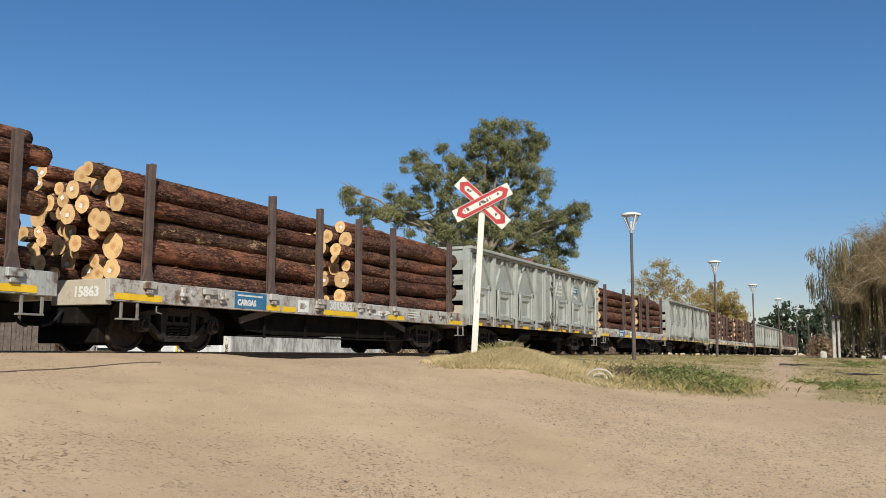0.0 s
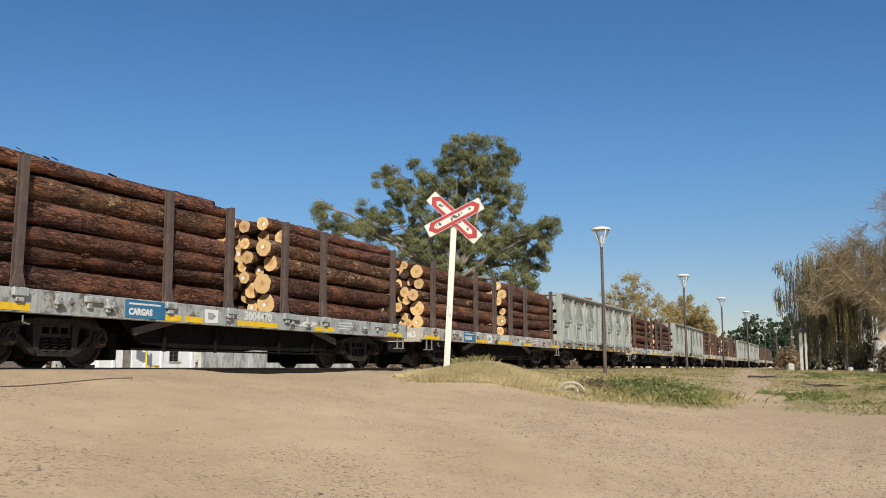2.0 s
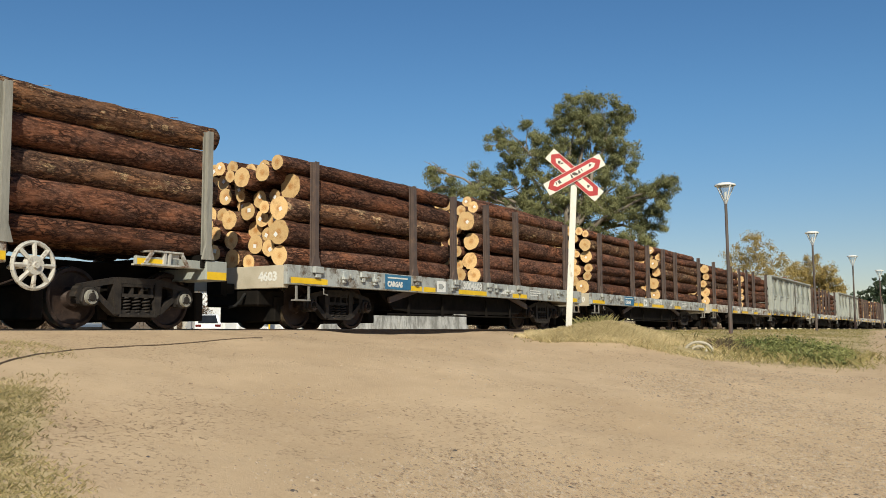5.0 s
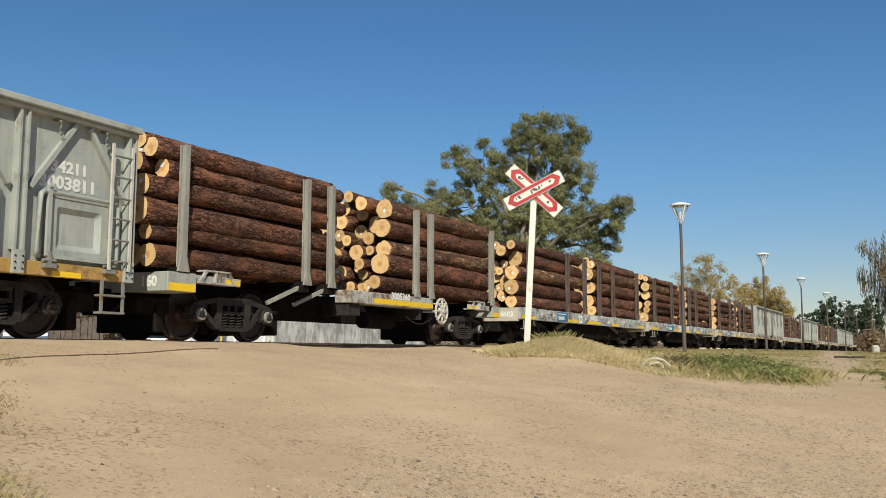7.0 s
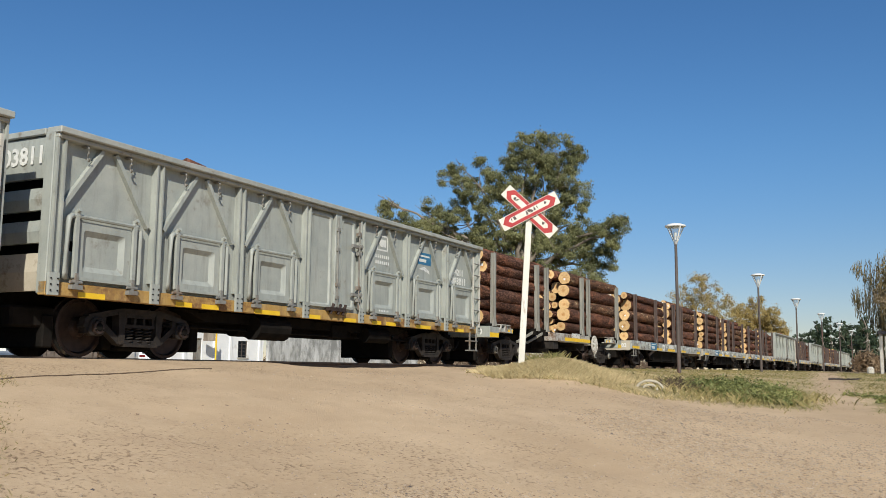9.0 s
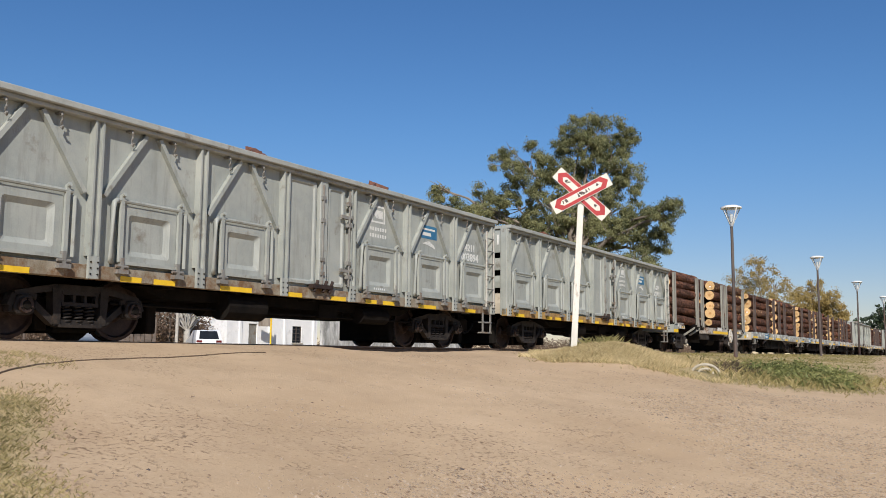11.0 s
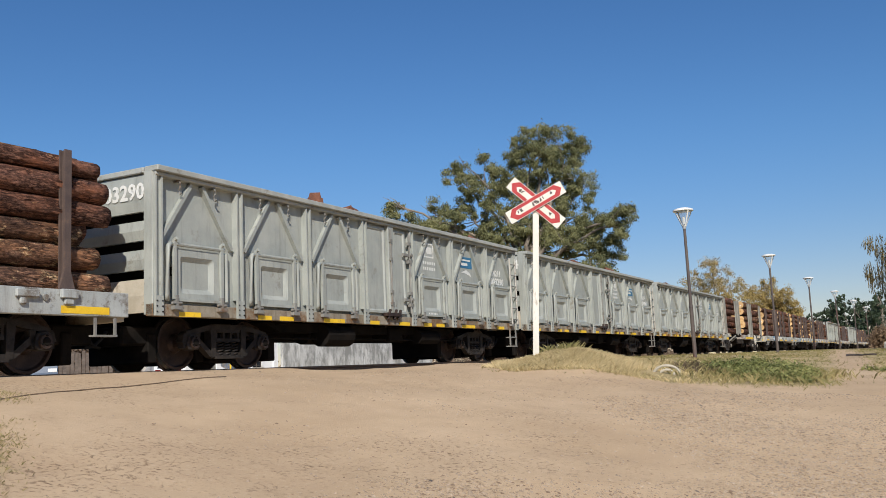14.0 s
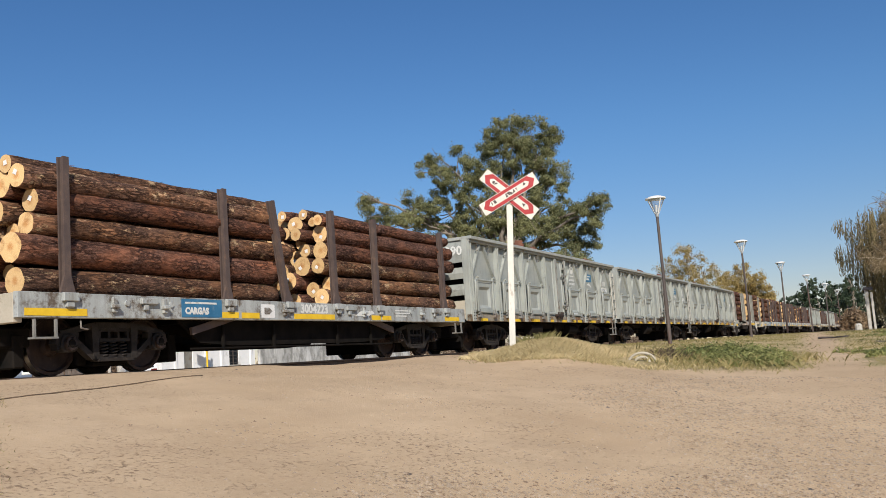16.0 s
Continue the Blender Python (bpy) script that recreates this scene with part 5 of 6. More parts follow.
# ---- the crossing sign ----
def build_crossing_sign():
    """A crossed-board warning sign on a square white post that leans a little."""
    s = thing("crossing_sign", "white-and-red crossed warning boards on a leaning white square post", "crossing sign", at=pose(-6.76, 15.50, -0.05, 0, 0, 22))
    top = Vector((0.17, 0, 2.92))
    bm = bmesh.new()
    bar(bm, (0, 0.06, -0.25), top + Vector((0, 0.06, -0.05)), 0.113, 0.10, (0, 1, 0))
    bevel(bm, 0.008)
    part("post", bm, POST_PAINT, s, "chipped white square post")
    rng = random.Random(8)
    for name, ang, y, L in (("board", -43.0, 0.0, 1.22), ("board", 27.5, -0.035, 1.16)):
        m = Matrix.Translation(top + Vector((0, y, -0.07))) @ pose(0, 0, 0, 0, -ang, 0)

        def plate(h, w, y0, y1, tip=0.0):
            bm = bmesh.new()
            pts = [(-h, -w), (h, -w), (h + tip, 0), (h, w), (-h, w), (-h - tip, 0)] if tip else [(-h, -w), (h, -w), (h, w), (-h, w)]
            a = [bm.verts.new((x, y0, z)) for x, z in pts]
            b = [bm.verts.new((x, y1, z)) for x, z in pts]
            bm.faces.new(a)
            bm.faces.new(b[::-1])
            for i in range(len(pts)):
                j = (i + 1) % len(pts)
                bm.faces.new((a[i], a[j], b[j], b[i]))
            return bm
        b = part(name, plate(L / 2, 0.122, -0.012, 0.012), POST_PAINT, s, "white board with red arrow-ended border", at=m)
        part("red_border", plate(L / 2 - 0.135, 0.114, -0.0145, -0.0125, 0.10), RED, b)
        part("white_field", plate(L / 2 - 0.205, 0.052, -0.017, -0.015, 0.055), POST_PAINT, b)
        for cx in (-0.36, -0.30, -0.06, -0.01, 0.04, 0.09, 0.14, 0.33):
            bm = bmesh.new()
            vs = [bm.verts.new((cx + rng.uniform(-0.035, 0.035), rng.choice((-0.0185, -0.0175)), rng.uniform(-0.045, 0.045))) for _ in range(7)]
            bmesh.ops.convex_hull(bm, input=vs)
            part("worn_mark", bm, ROOFING, b, "dark scratched remains of writing")



build_crossing_sign()


# ---- street lamps along the track ----
def build_street_lamp():
    l = thing("street_lamp", "slim brown steel lamp post with a grey funnel-shaped head", "street lamp", "lamps along the track")
    bm = bmesh.new()
    tube(bm, (0, 0, -0.4), (0, 0, 1.5), 0.062, 0.058, 12)
    tube(bm, (0, 0, 1.5), (0, 0, 3.84), 0.05, 0.042, 12)
    tube(bm, (0, 0, 1.46), (0, 0, 1.54), 0.066, 0.052, 12)
    part("pole", bm, POLE, l)
    bm = bmesh.new()
    tube(bm, (0, 0, 3.82), (0, 0, 3.93), 0.05, 0.07, 14)
    part("collar", bm, GALV, l)
    for i in range(4):
        a = radians(45 + 90 * i)
        bm = bmesh.new()
        bar(bm, (0.06 * math.cos(a), 0.06 * math.sin(a), 3.90), (0.285 * math.cos(a), 0.285 * math.sin(a), 4.36), 0.035, 0.02, (math.cos(a), math.sin(a), 0.3))
        part("strut", bm, WHITE, l)
    bm = bmesh.new()
    n = 28
    pts = [(0.0, 4.46), (0.18, 4.445), (0.30, 4.40), (0.305, 4.36), (0.28, 4.35), (0.0, 4.36)]
    prev = None
    for r, z in pts:
        cur = [bm.verts.new((max(r, 0.002) * math.cos(2 * math.pi * i / n), max(r, 0.002) * math.sin(2 * math.pi * i / n), z)) for i in range(n)]
        if prev:
            for i in range(n):
                bm.faces.new((prev[i], prev[(i + 1) % n], cur[(i + 1) % n], cur[i]))
        prev = cur
    part("top_plate", bm, WHITE, l, "pale round top plate")
    bm = bmesh.new()
    tube(bm, (0, 0, 3.93), (0, 0, 4.345), 0.085, 0.255, 20)
    part("diffuser", bm, LAMP_GLASS, l, "clear grey plastic funnel")
    bm = bmesh.new()
    tube(bm, (0, 0, 3.95), (0, 0, 4.18), 0.04, 0.045, 10)
    part("bulb", bm, WHITE, l)
    return l


def glass_material():
    m = bpy.data.materials.new("lamp_glass")
    m.use_nodes = True
    nt = m.node_tree
    g = nt.nodes["Principled BSDF"]
    g.inputs["Base Color"].default_value = (0.6, 0.63, 0.65, 1)
    g.inputs["Roughness"].default_value = 0.25
    tr = nt.nodes.new("ShaderNodeBsdfTransparent")
    tr.inputs["Color"].default_value = (0.88, 0.91, 0.93, 1)
    mx = nt.nodes.new("ShaderNodeMixShader")
    mx.inputs[0].default_value = 0.2
    nt.links.new(tr.outputs[0], mx.inputs[1])
    nt.links.new(g.outputs[0], mx.inputs[2])
    nt.links.new(mx.outputs[0], nt.nodes["Material Output"].inputs["Surface"])
    return m


LAMP_GLASS = glass_material()
lamp = build_street_lamp()
for i, (x, y, lean) in enumerate(((-6.66, 27.35, -0.3), (-6.76, 43.6, -0.3), (-7.0, 59.6, 0.2), (-6.98, 75.6, -0.4), (-6.95, 91.7, 0.3), (-6.95, 107.8, 0.0), (-6.95, 124.0, 0.0), (-6.95, 140.0, 0.2))):
    m = pose(x, y, height(x, y) + 0.02, 0, lean, 0)
    if i:
        copy_thing(lamp, m)
    else:
        lamp.matrix_basis = m


# ---- trees ----
def limb(bm, rng, a, b, r0, r1, bends=4, wob=0.15, n=8):
    """A tapering, wandering branch from a to b."""
    a, b = Vector(a), Vector(b)
    d = (b - a).length
    p = a
    for i in range(bends):
        t = (i + 1) / bends
        q = a.lerp(b, t)
        if i < bends - 1:
            q += Vector((rng.uniform(-1, 1), rng.uniform(-1, 1), rng.uniform(-0.5, 0.8))) * wob * d / bends
        tube(bm, p, q, r0 + (r1 - r0) * i / bends, r0 + (r1 - r0) * t, n, caps=False)
        p = q


def clump_leaves(name, rng, n, spots, size, mat, tight):
    """Leaves round the middle of each clump, most of them facing outwards and hanging, so that clumps shade themselves."""
    verts, faces = [], []
    for i in range(n):
        c, r = spots[i % len(spots)]
        o = Vector((rng.gauss(0, tight), rng.gauss(0, tight), rng.gauss(0, tight * 0.75)))
        if o.length > tight * 2.4:
            o *= 0.5
        l, w = size(rng)
        out = (o + Vector((0, 0, 0.10)) + Vector((rng.gauss(0, 1), rng.gauss(0, 1), rng.gauss(0, 1))) * tight * 0.75).normalized()
        d = out.cross(Vector((rng.uniform(-1, 1), rng.uniform(-1, 1), rng.uniform(-0.4, 0.4)))).normalized()
        s = out.cross(d) * w / 2
        p = c + o * r
        k = len(verts)
        verts += [p - d * l / 2, p + s - out * w * 0.15, p + d * l / 2, p - s - out * w * 0.15]
        faces.append((k, k + 1, k + 2, k + 3))
    me = bpy.data.meshes.new(name)
    me.from_pydata(verts, [], faces)
    me.materials.append(mat)
    return me


def clump_tree(name, label, category, base, turn, clusters, leaves, leaf, trunk_mat, leaf_mat, seed, trunk_r=0.35, depth=2.2, fork=0.35, per=9, clump=0.62, group="", tight=0.40):
    """A trunk that forks to every cluster of foliage; each cluster is made of small clumps of leaves with gaps."""
    rng = random.Random(seed)
    t = thing(name, label, category, group, at=pose(base[0], base[1], base[2], 0, 0, turn))
    zmax = max(c[1] for c in clusters)
    cl = [(Vector((c[0], rng.uniform(-depth, depth) * (0.6 if c[2] > 1.5 else 1.0), c[1])), c[2]) for c in clusters]
    bm = bmesh.new()
    f = Vector((rng.uniform(-0.3, 0.3), 0, zmax * fork))
    limb(bm, rng, (0, 0, -0.3), f, trunk_r, trunk_r * 0.7, 4, 0.12, 12)
    for p, r in cl:
        mid = f.lerp(p, 0.5) + Vector((rng.uniform(-0.4, 0.4), rng.uniform(-0.4, 0.4), 0.10 * (p - f).length))
        limb(bm, rng, f, mid, trunk_r * 0.42, trunk_r * 0.24, 4, 0.3)
        limb(bm, rng, mid, p, trunk_r * 0.24, 0.04, 5, 0.35)
        for _ in range(5):
            q = p + Vector((rng.uniform(-1, 1), rng.uniform(-1, 1), rng.uniform(-0.4, 1))) * r * 0.9
            limb(bm, rng, p.lerp(mid, rng.uniform(0, 0.3)), q, 0.045, 0.012, 3, 0.2, 5)
    part("trunk", bm, trunk_mat, t, smooth=True)
    spots = []
    for p, r in cl:
        for _ in range(max(4, int(per * r * r))):
            while True:
                o = Vector((rng.uniform(-1, 1), rng.uniform(-1, 1), rng.uniform(-1, 1)))
                if 0.25 < o.length < 1:
                    break
            o.y *= 0.9
            spots.append((p + o * r, rng.uniform(0.5, 1.1) * clump))

    part("crown", clump_leaves("crown", rng, leaves, spots, leaf, leaf_mat, tight), None, t)
    return t


# the big eucalyptus behind the train: clusters as (sideways, height, radius) from its foot
EUCA_CLUSTERS = ((0.4, 13.7, 1.9), (2.6, 14.0, 1.5), (0.9, 14.9, 1.0), (3.5, 14.4, 0.8), (-0.7, 12.2, 1.9), (1.6, 11.8, 2.2), (-3.0, 11.8, 1.6), (-4.6, 12.3, 1.0),
                 (3.7, 11.4, 1.1), (-6.2, 9.8, 1.4), (-8.5, 9.8, 1.2), (-8.9, 10.4, 0.7), (-3.7, 9.4, 1.7), (-1.4, 9.1, 2.0), (2.6, 9.1, 2.0), (4.5, 8.0, 1.7), (5.6, 8.4, 1.2),
                 (6.0, 9.2, 0.8), (3.0, 7.2, 1.7), (5.4, 6.8, 1.1), (0.4, 7.6, 2.0), (-5.3, 8.6, 1.3), (-7.3, 9.0, 0.9), (-2.5, 7.0, 1.8), (-0.2, 5.6, 2.0), (3.8, 5.4, 1.5))
clump_tree("eucalyptus_tree", "tall spreading eucalyptus with grey-green leaves behind the railway", "tree", (-23.3, 55.3, 0.15), 22.8, EUCA_CLUSTERS, 150000, lambda r: (r.uniform(0.10, 0.22), r.uniform(0.045, 0.085)), TRUNK, EUCA, 5, 0.42, per=12, clump=0.54, tight=0.46)
AUT = ((0, 7.6, 1.2), (-1.6, 6.6, 1.3), (1.4, 6.4, 1.2), (-0.2, 5.2, 1.7), (-2.2, 4.6, 1.4), (2.0, 4.4, 1.5), (0.2, 3.2, 1.8), (-1.5, 2.6, 1.5), (1.8, 2.4, 1.5))
for bx, by, k, sd_ in ((-21.6, 103, 1.22, 1), (-17.4, 111, 1.05, 6), (-16.6, 113, 0.85, 2), (-25.5, 108, 0.85, 4)):
    clump_tree("autumn_tree", "yellowing autumn tree beyond the train", "tree", (bx, by, -0.2), 8, [(x * k, z * k, r * k) for x, z, r in AUT], 19000, lambda r: (r.uniform(0.12, 0.26), r.uniform(0.07, 0.13)), TRUNK, AUTUMN, 20 + sd_, 0.14, 1.5, 0.3, 9, 0.8, group="autumn trees", tight=0.5)
FARC = ((0, 9.5, 1.6), (-2.2, 8.0, 2.0), (2.2, 8.2, 1.9), (0, 6.5, 2.6), (-2.8, 5.2, 2.2), (2.8, 5.0, 2.2), (0, 3.5, 2.6), (-1.5, 2.0, 2.0), (1.6, 2.0, 2.0))
for bx, by, k, sd_ in ((-17.0, 205, 1.05, 1), (-12.5, 200, 0.9, 2), (-20.5, 215, 0.9, 3), (-9.6, 190, 0.9, 4), (-24.0, 220, 0.8, 6)):
    clump_tree("distant_tree", "dark green tree far down the line", "tree", (bx, by, -0.1), 5, [(x * k, z * k, r * k) for x, z, r in FARC], 2600, lambda r: (r.uniform(0.4, 0.9), r.uniform(0.3, 0.5)), TRUNK, PINE, 40 + sd_, 0.3, 2.0, 0.25, 4, 0.8, group="distant trees")


def build_willow():
    """An old willow, nearly bare: strands hang from its boughs almost to the ground, thin at one side."""
    rng = random.Random(3)
    x, y = 2.6, 53.0
    t = thing("willow_tree", "half-bare willow with long hanging olive-brown strands", "tree", at=pose(x, y, height(x, y) - 0.05))
    bm = bmesh.new()
    f = Vector((-0.3, 0.2, 2.4))
    limb(bm, rng, (0.3, 0, -0.2), f, 0.34, 0.26, 4, 0.15, 10)

    def roof(v):
        return 6.1 + 0.5 * smooth(-4.5, -1.0, v) + 2.4 * smooth(-1.6, 2.5, v) - 2.5 * smooth(4.0, 8.5, v)

    boughs = []
    for i in range(26):
        v = -5.2 + 13.0 * (i + rng.random()) / 26
        p = Vector((v, rng.uniform(-2.6, 2.6), roof(v) - rng.uniform(0.0, 0.7)))
        limb(bm, rng, f, p, 0.12, 0.02, 6, 0.22, 6)
        boughs.append(p)
    part("trunk", bm, TWIG, t, smooth=True)
    verts, faces = [], []

    def strand(p, drop, leaf):
        dx, dy = rng.uniform(-0.16, 0.16), rng.uniform(-0.16, 0.16)
        a = rng.uniform(0, math.pi)
        w = Vector((math.cos(a), math.sin(a), 0)) * 0.008
        segs = 5
        k = len(verts)
        for j in range(segs + 1):
            u = j / segs
            c = p + Vector((dx * math.sqrt(u), dy * math.sqrt(u), -drop * u))
            verts.extend((c - w, c + w))
        faces.extend((k + 2 * j, k + 2 * j + 1, k + 2 * j + 3, k + 2 * j + 2) for j in range(segs))
        for _ in range(int(leaf * drop)):
            u = rng.random()
            c = p + Vector((dx * math.sqrt(u), dy * math.sqrt(u), -drop * u))
            b = rng.uniform(0, 6.28)
            d = Vector((math.cos(b) * 0.05, math.sin(b) * 0.05, -rng.uniform(0.10, 0.22)))
            s = Vector((-math.sin(b), math.cos(b), 0)) * 0.022
            k = len(verts)
            verts.extend((c, c + d * 0.5 + s, c + d, c + d * 0.5 - s))
            faces.append((k, k + 1, k + 2, k + 3))

    tops = [(rng.uniform(-4.6, 8.0), rng.uniform(-2.6, 2.6)) for _ in range(150)]
    for i in range(5200):                                    # the full curtain, in uneven tresses
        v, w = rng.choice(tops)
        v, w = v + rng.gauss(0, 0.13), w + rng.gauss(0, 0.2)
        top = roof(v) * (1 - 0.55 * rng.random() ** 1.5) + rng.gauss(0, 0.15)
        strand(Vector((v, w, top)), min(top - rng.uniform(0.3, 1.7), rng.uniform(1.2, 4.6)), 5)
    for v, top, low in ((-5.85, 6.0, 5.3), (-5.6, 6.1, 5.0), (-5.25, 6.25, 4.3), (-5.0, 6.0, 3.2), (-4.75, 6.4, 3.6), (-5.9, 4.6, 3.6), (-5.7, 4.7, 2.9), (-5.45, 4.8, 3.1), (-5.2, 4.5, 2.4), (-4.95, 4.6, 2.0), (-4.7, 4.8, 1.8)):
        for i in range(26):                                  # thin tresses hanging clear at the side
            z = top - (top - low) * 0.6 * rng.random()
            strand(Vector((v + rng.gauss(0, 0.07), rng.gauss(0, 0.3), z)), (z - low) * rng.uniform(0.5, 1.0), 6)
    me = bpy.data.meshes.new("strands")
    me.from_pydata(verts, [], faces)
    me.materials.append(WILLOW)
    part("crown", me, None, t, "hanging half-bare strands")


def build_bare_tree():
    """A leafless tree before the willow: whitewashed foot, pale boughs arching over, a haze of thin twigs."""
    rng = random.Random(17)
    x, y = 1.55, 48.0
    t = thing("bare_tree", "leafless tan tree with a whitewashed trunk foot", "tree", at=pose(x, y, height(x, y) - 0.05))
    bm = bmesh.new()
    f = Vector((0.75, 0.1, 2.3))
    limb(bm, rng, (0.0, 0, 1.5), f, 0.27, 0.22, 3, 0.1, 10)
    ends = []
    for path, r in ((((0.75, 0.1, 2.3), (0.2, 0, 3.1), (-0.6, 0, 3.9), (-1.5, 0.1, 4.9), (-2.2, 0.2, 6.0)), 0.10), (((-0.4, 0, 3.75), (-1.2, -0.1, 4.0), (-2.2, -0.2, 3.7), (-3.0, -0.3, 3.1)), 0.06),
                    (((0.75, 0.1, 2.3), (0.6, 0.4, 4.0), (0.0, 0.6, 5.6), (-0.6, 0.9, 6.9)), 0.09), (((0.75, 0.1, 2.3), (1.4, -0.3, 4.2), (1.2, -0.4, 6.2), (0.7, -0.5, 8.2)), 0.10),
                    (((0.75, 0.1, 2.3), (2.2, 0, 3.8), (3.4, 0.3, 5.4), (3.9, 0.5, 7.2)), 0.10), (((1.3, -0.3, 5.2), (2.2, -0.5, 6.8), (2.4, -0.6, 8.8)), 0.06), (((0.2, 0.5, 5.0), (-0.9, 0.4, 5.6), (-1.9, 0.2, 5.5)), 0.05)):
        for i in range(len(path) - 1):
            k0, k1 = 1 - 0.8 * i / (len(path) - 1), 1 - 0.8 * (i + 1) / (len(path) - 1)
            limb(bm, rng, path[i], path[i + 1], r * k0, r * k1, 3, 0.12, 7)
            for _ in range(9):
                s = Vector(path[i]).lerp(Vector(path[i + 1]), rng.random())
                q = s + Vector((rng.uniform(-1.2, 0.9), rng.uniform(-0.9, 0.9), rng.uniform(-0.7, 1.1))) * 0.9
                limb(bm, rng, s, q, 0.022, 0.008, 4, 0.35, 4)
                ends.append((s, q))
    part("trunk", bm, TAN_TWIG, t, smooth=True)
    bm = bmesh.new()
    limb(bm, rng, (-0.1, 0, -0.2), (0.0, 0, 1.5), 0.34, 0.275, 4, 0.06, 12)
    part("whitewash", bm, WORN_WHITE, t, "flaking whitewashed trunk foot", smooth=True)
    verts, faces = [], []
    for i in range(12000):
        s, q = rng.choice(ends)
        a = s.lerp(q, rng.uniform(0.2, 1.0)) + Vector((rng.gauss(0, 0.12), rng.gauss(0, 0.2), rng.gauss(0, 0.12)))
        d = Vector((rng.uniform(-1, 1), rng.uniform(-1, 1), rng.uniform(-1.0, 0.9))) * rng.uniform(0.25, 0.7)
        w = d.cross(Vector((0.3, 1, 0.2))).normalized() * 0.006
        m = a + d * 0.55 + Vector((0, 0, 0.05))
        k = len(verts)
        verts += [a - w, a + w, m + w, m - w, a + d]
        faces += [(k, k + 1, k + 2, k + 3), (k + 3, k + 2, k + 4)]
    me = bpy.data.meshes.new("twigs")
    me.from_pydata(verts, [], faces)
    me.materials.append(TAN_LEAF)
    part("crown", me, None, t, "haze of thin dry twigs")


build_willow()
build_bare_tree()
clump_tree("pine_tree", "dark green pine beyond the grass strip", "tree", (-6.1, 118, -0.1), 0, ((0, 6.0, 0.45), (-0.15, 5.2, 0.7), (0.2, 4.4, 0.9), (-0.2, 3.5, 1.1), (0.3, 2.6, 1.25), (-0.3, 1.7, 1.3)), 3000, lambda r: (r.uniform(0.25, 0.5), r.uniform(0.08, 0.16)), TRUNK, PINE, 91, 0.16, 0.3, 0.3, 7, 0.5)


def build_bush(x, y, w, h, seed, mat, label, n=3600):
    rng = random.Random(seed)
    t = thing("bush", label, "bush", "bushes", at=pose(x, y, height(x, y) - 0.1))
    bm = bmesh.new()
    for _ in range(14):
        limb(bm, rng, (rng.uniform(-0.3, 0.3) * w, rng.uniform(-0.3, 0.3), 0), (rng.uniform(-0.5, 0.5) * w, rng.uniform(-0.6, 0.6), h * rng.uniform(0.5, 1.05)), 0.03, 0.008, 4, 0.25, 5)
    part("stem", bm, TWIG, t)

    def place(r, i):
        a = r.uniform(-0.5, 0.5)
        return (a * w + r.gauss(0, 0.1), r.gauss(0, 0.5), h * (r.random() ** 0.8) * (1 - 0.9 * a * a * 2) * r.uniform(0.7, 1.05))
    part("foliage", quads("foliage", rng, n, place, lambda r: (r.uniform(0.12, 0.3), r.uniform(0.06, 0.14)), mat), None, t)


for i, (x, y, w, h) in enumerate(((-52, 38, 5, 2.8), (-54, 43, 6, 3.2), (-50, 34, 5, 2.4), (-56, 49, 6, 3.0), (-47, 28.5, 4, 2.0), (-62, 52, 8, 3.6), (-60, 45, 8, 4.0), (-66, 38, 8, 3.0), (-57, 40, 8, 3.4), (-49, 41, 5, 2.2), (-47.6, 37.5, 3.6, 3.7), (-47.2, 40.2, 4.2, 3.9), (-48.6, 42.0, 4, 4.2), (-47.4, 43.6, 4.2, 3.6), (-48.4, 45.6, 4, 4.0), (-49.5, 39, 5, 4.4), *[(-52 - (k % 3), 72 + 9 * k, 12, 2.4 + 0.3 * (k % 4)) for k in range(17)])):
    build_bush(x, y, w, h, 60 + i, WINTER_HEDGE, "leafless brown bush beyond the tracks")
for i, (x, y, w, h) in enumerate(((-3.55, 66, 1.5, 1.55), (-3.3, 68, 1.4, 1.4))):
    build_bush(x, y, w, h, 80 + i, TAN_HEDGE, "dry tan hedge bush at the end of the grass", 2600)
# The three behind y 56 stand in for the shade under the strands
for i, (x, y, w, h) in enumerate(((-0.6, 58, 3.4, 1.9), (2.2, 57, 3.6, 2.1), (5.4, 56, 3.6, 2.0), (2.6, 44.5, 2.6, 1.8))):
    build_bush(x, y, w, h, 90 + i, HEDGE, "dark undergrowth doubling as shade below the willow", 2200)


# ---- small things along the grass strip ----
def build_gate_post():
    """Two weathered masonry posts joined by a small pitched cap."""
    p = thing("gate_posts", "pair of weathered pale masonry posts under a small dark cap", "gate post", at=pose(-2.05, 50.0, height(-2.05, 50.0), 0, 0, 4))
    part("post", boxes((-0.08, 0.08, -0.08, 0.08, -0.2, 1.95), bev=0.015), CONCRETE, p)
    part("post", boxes((0.17, 0.28, -0.07, 0.07, -0.2, 1.85), bev=0.015), CONCRETE, p)
    bm = bmesh.new()
    profile(bm, [(-0.18, 1.95), (0.18, 1.95), (0, 2.12)], -0.13, 0.31)
    part("cap", bm, ROOFING, p)


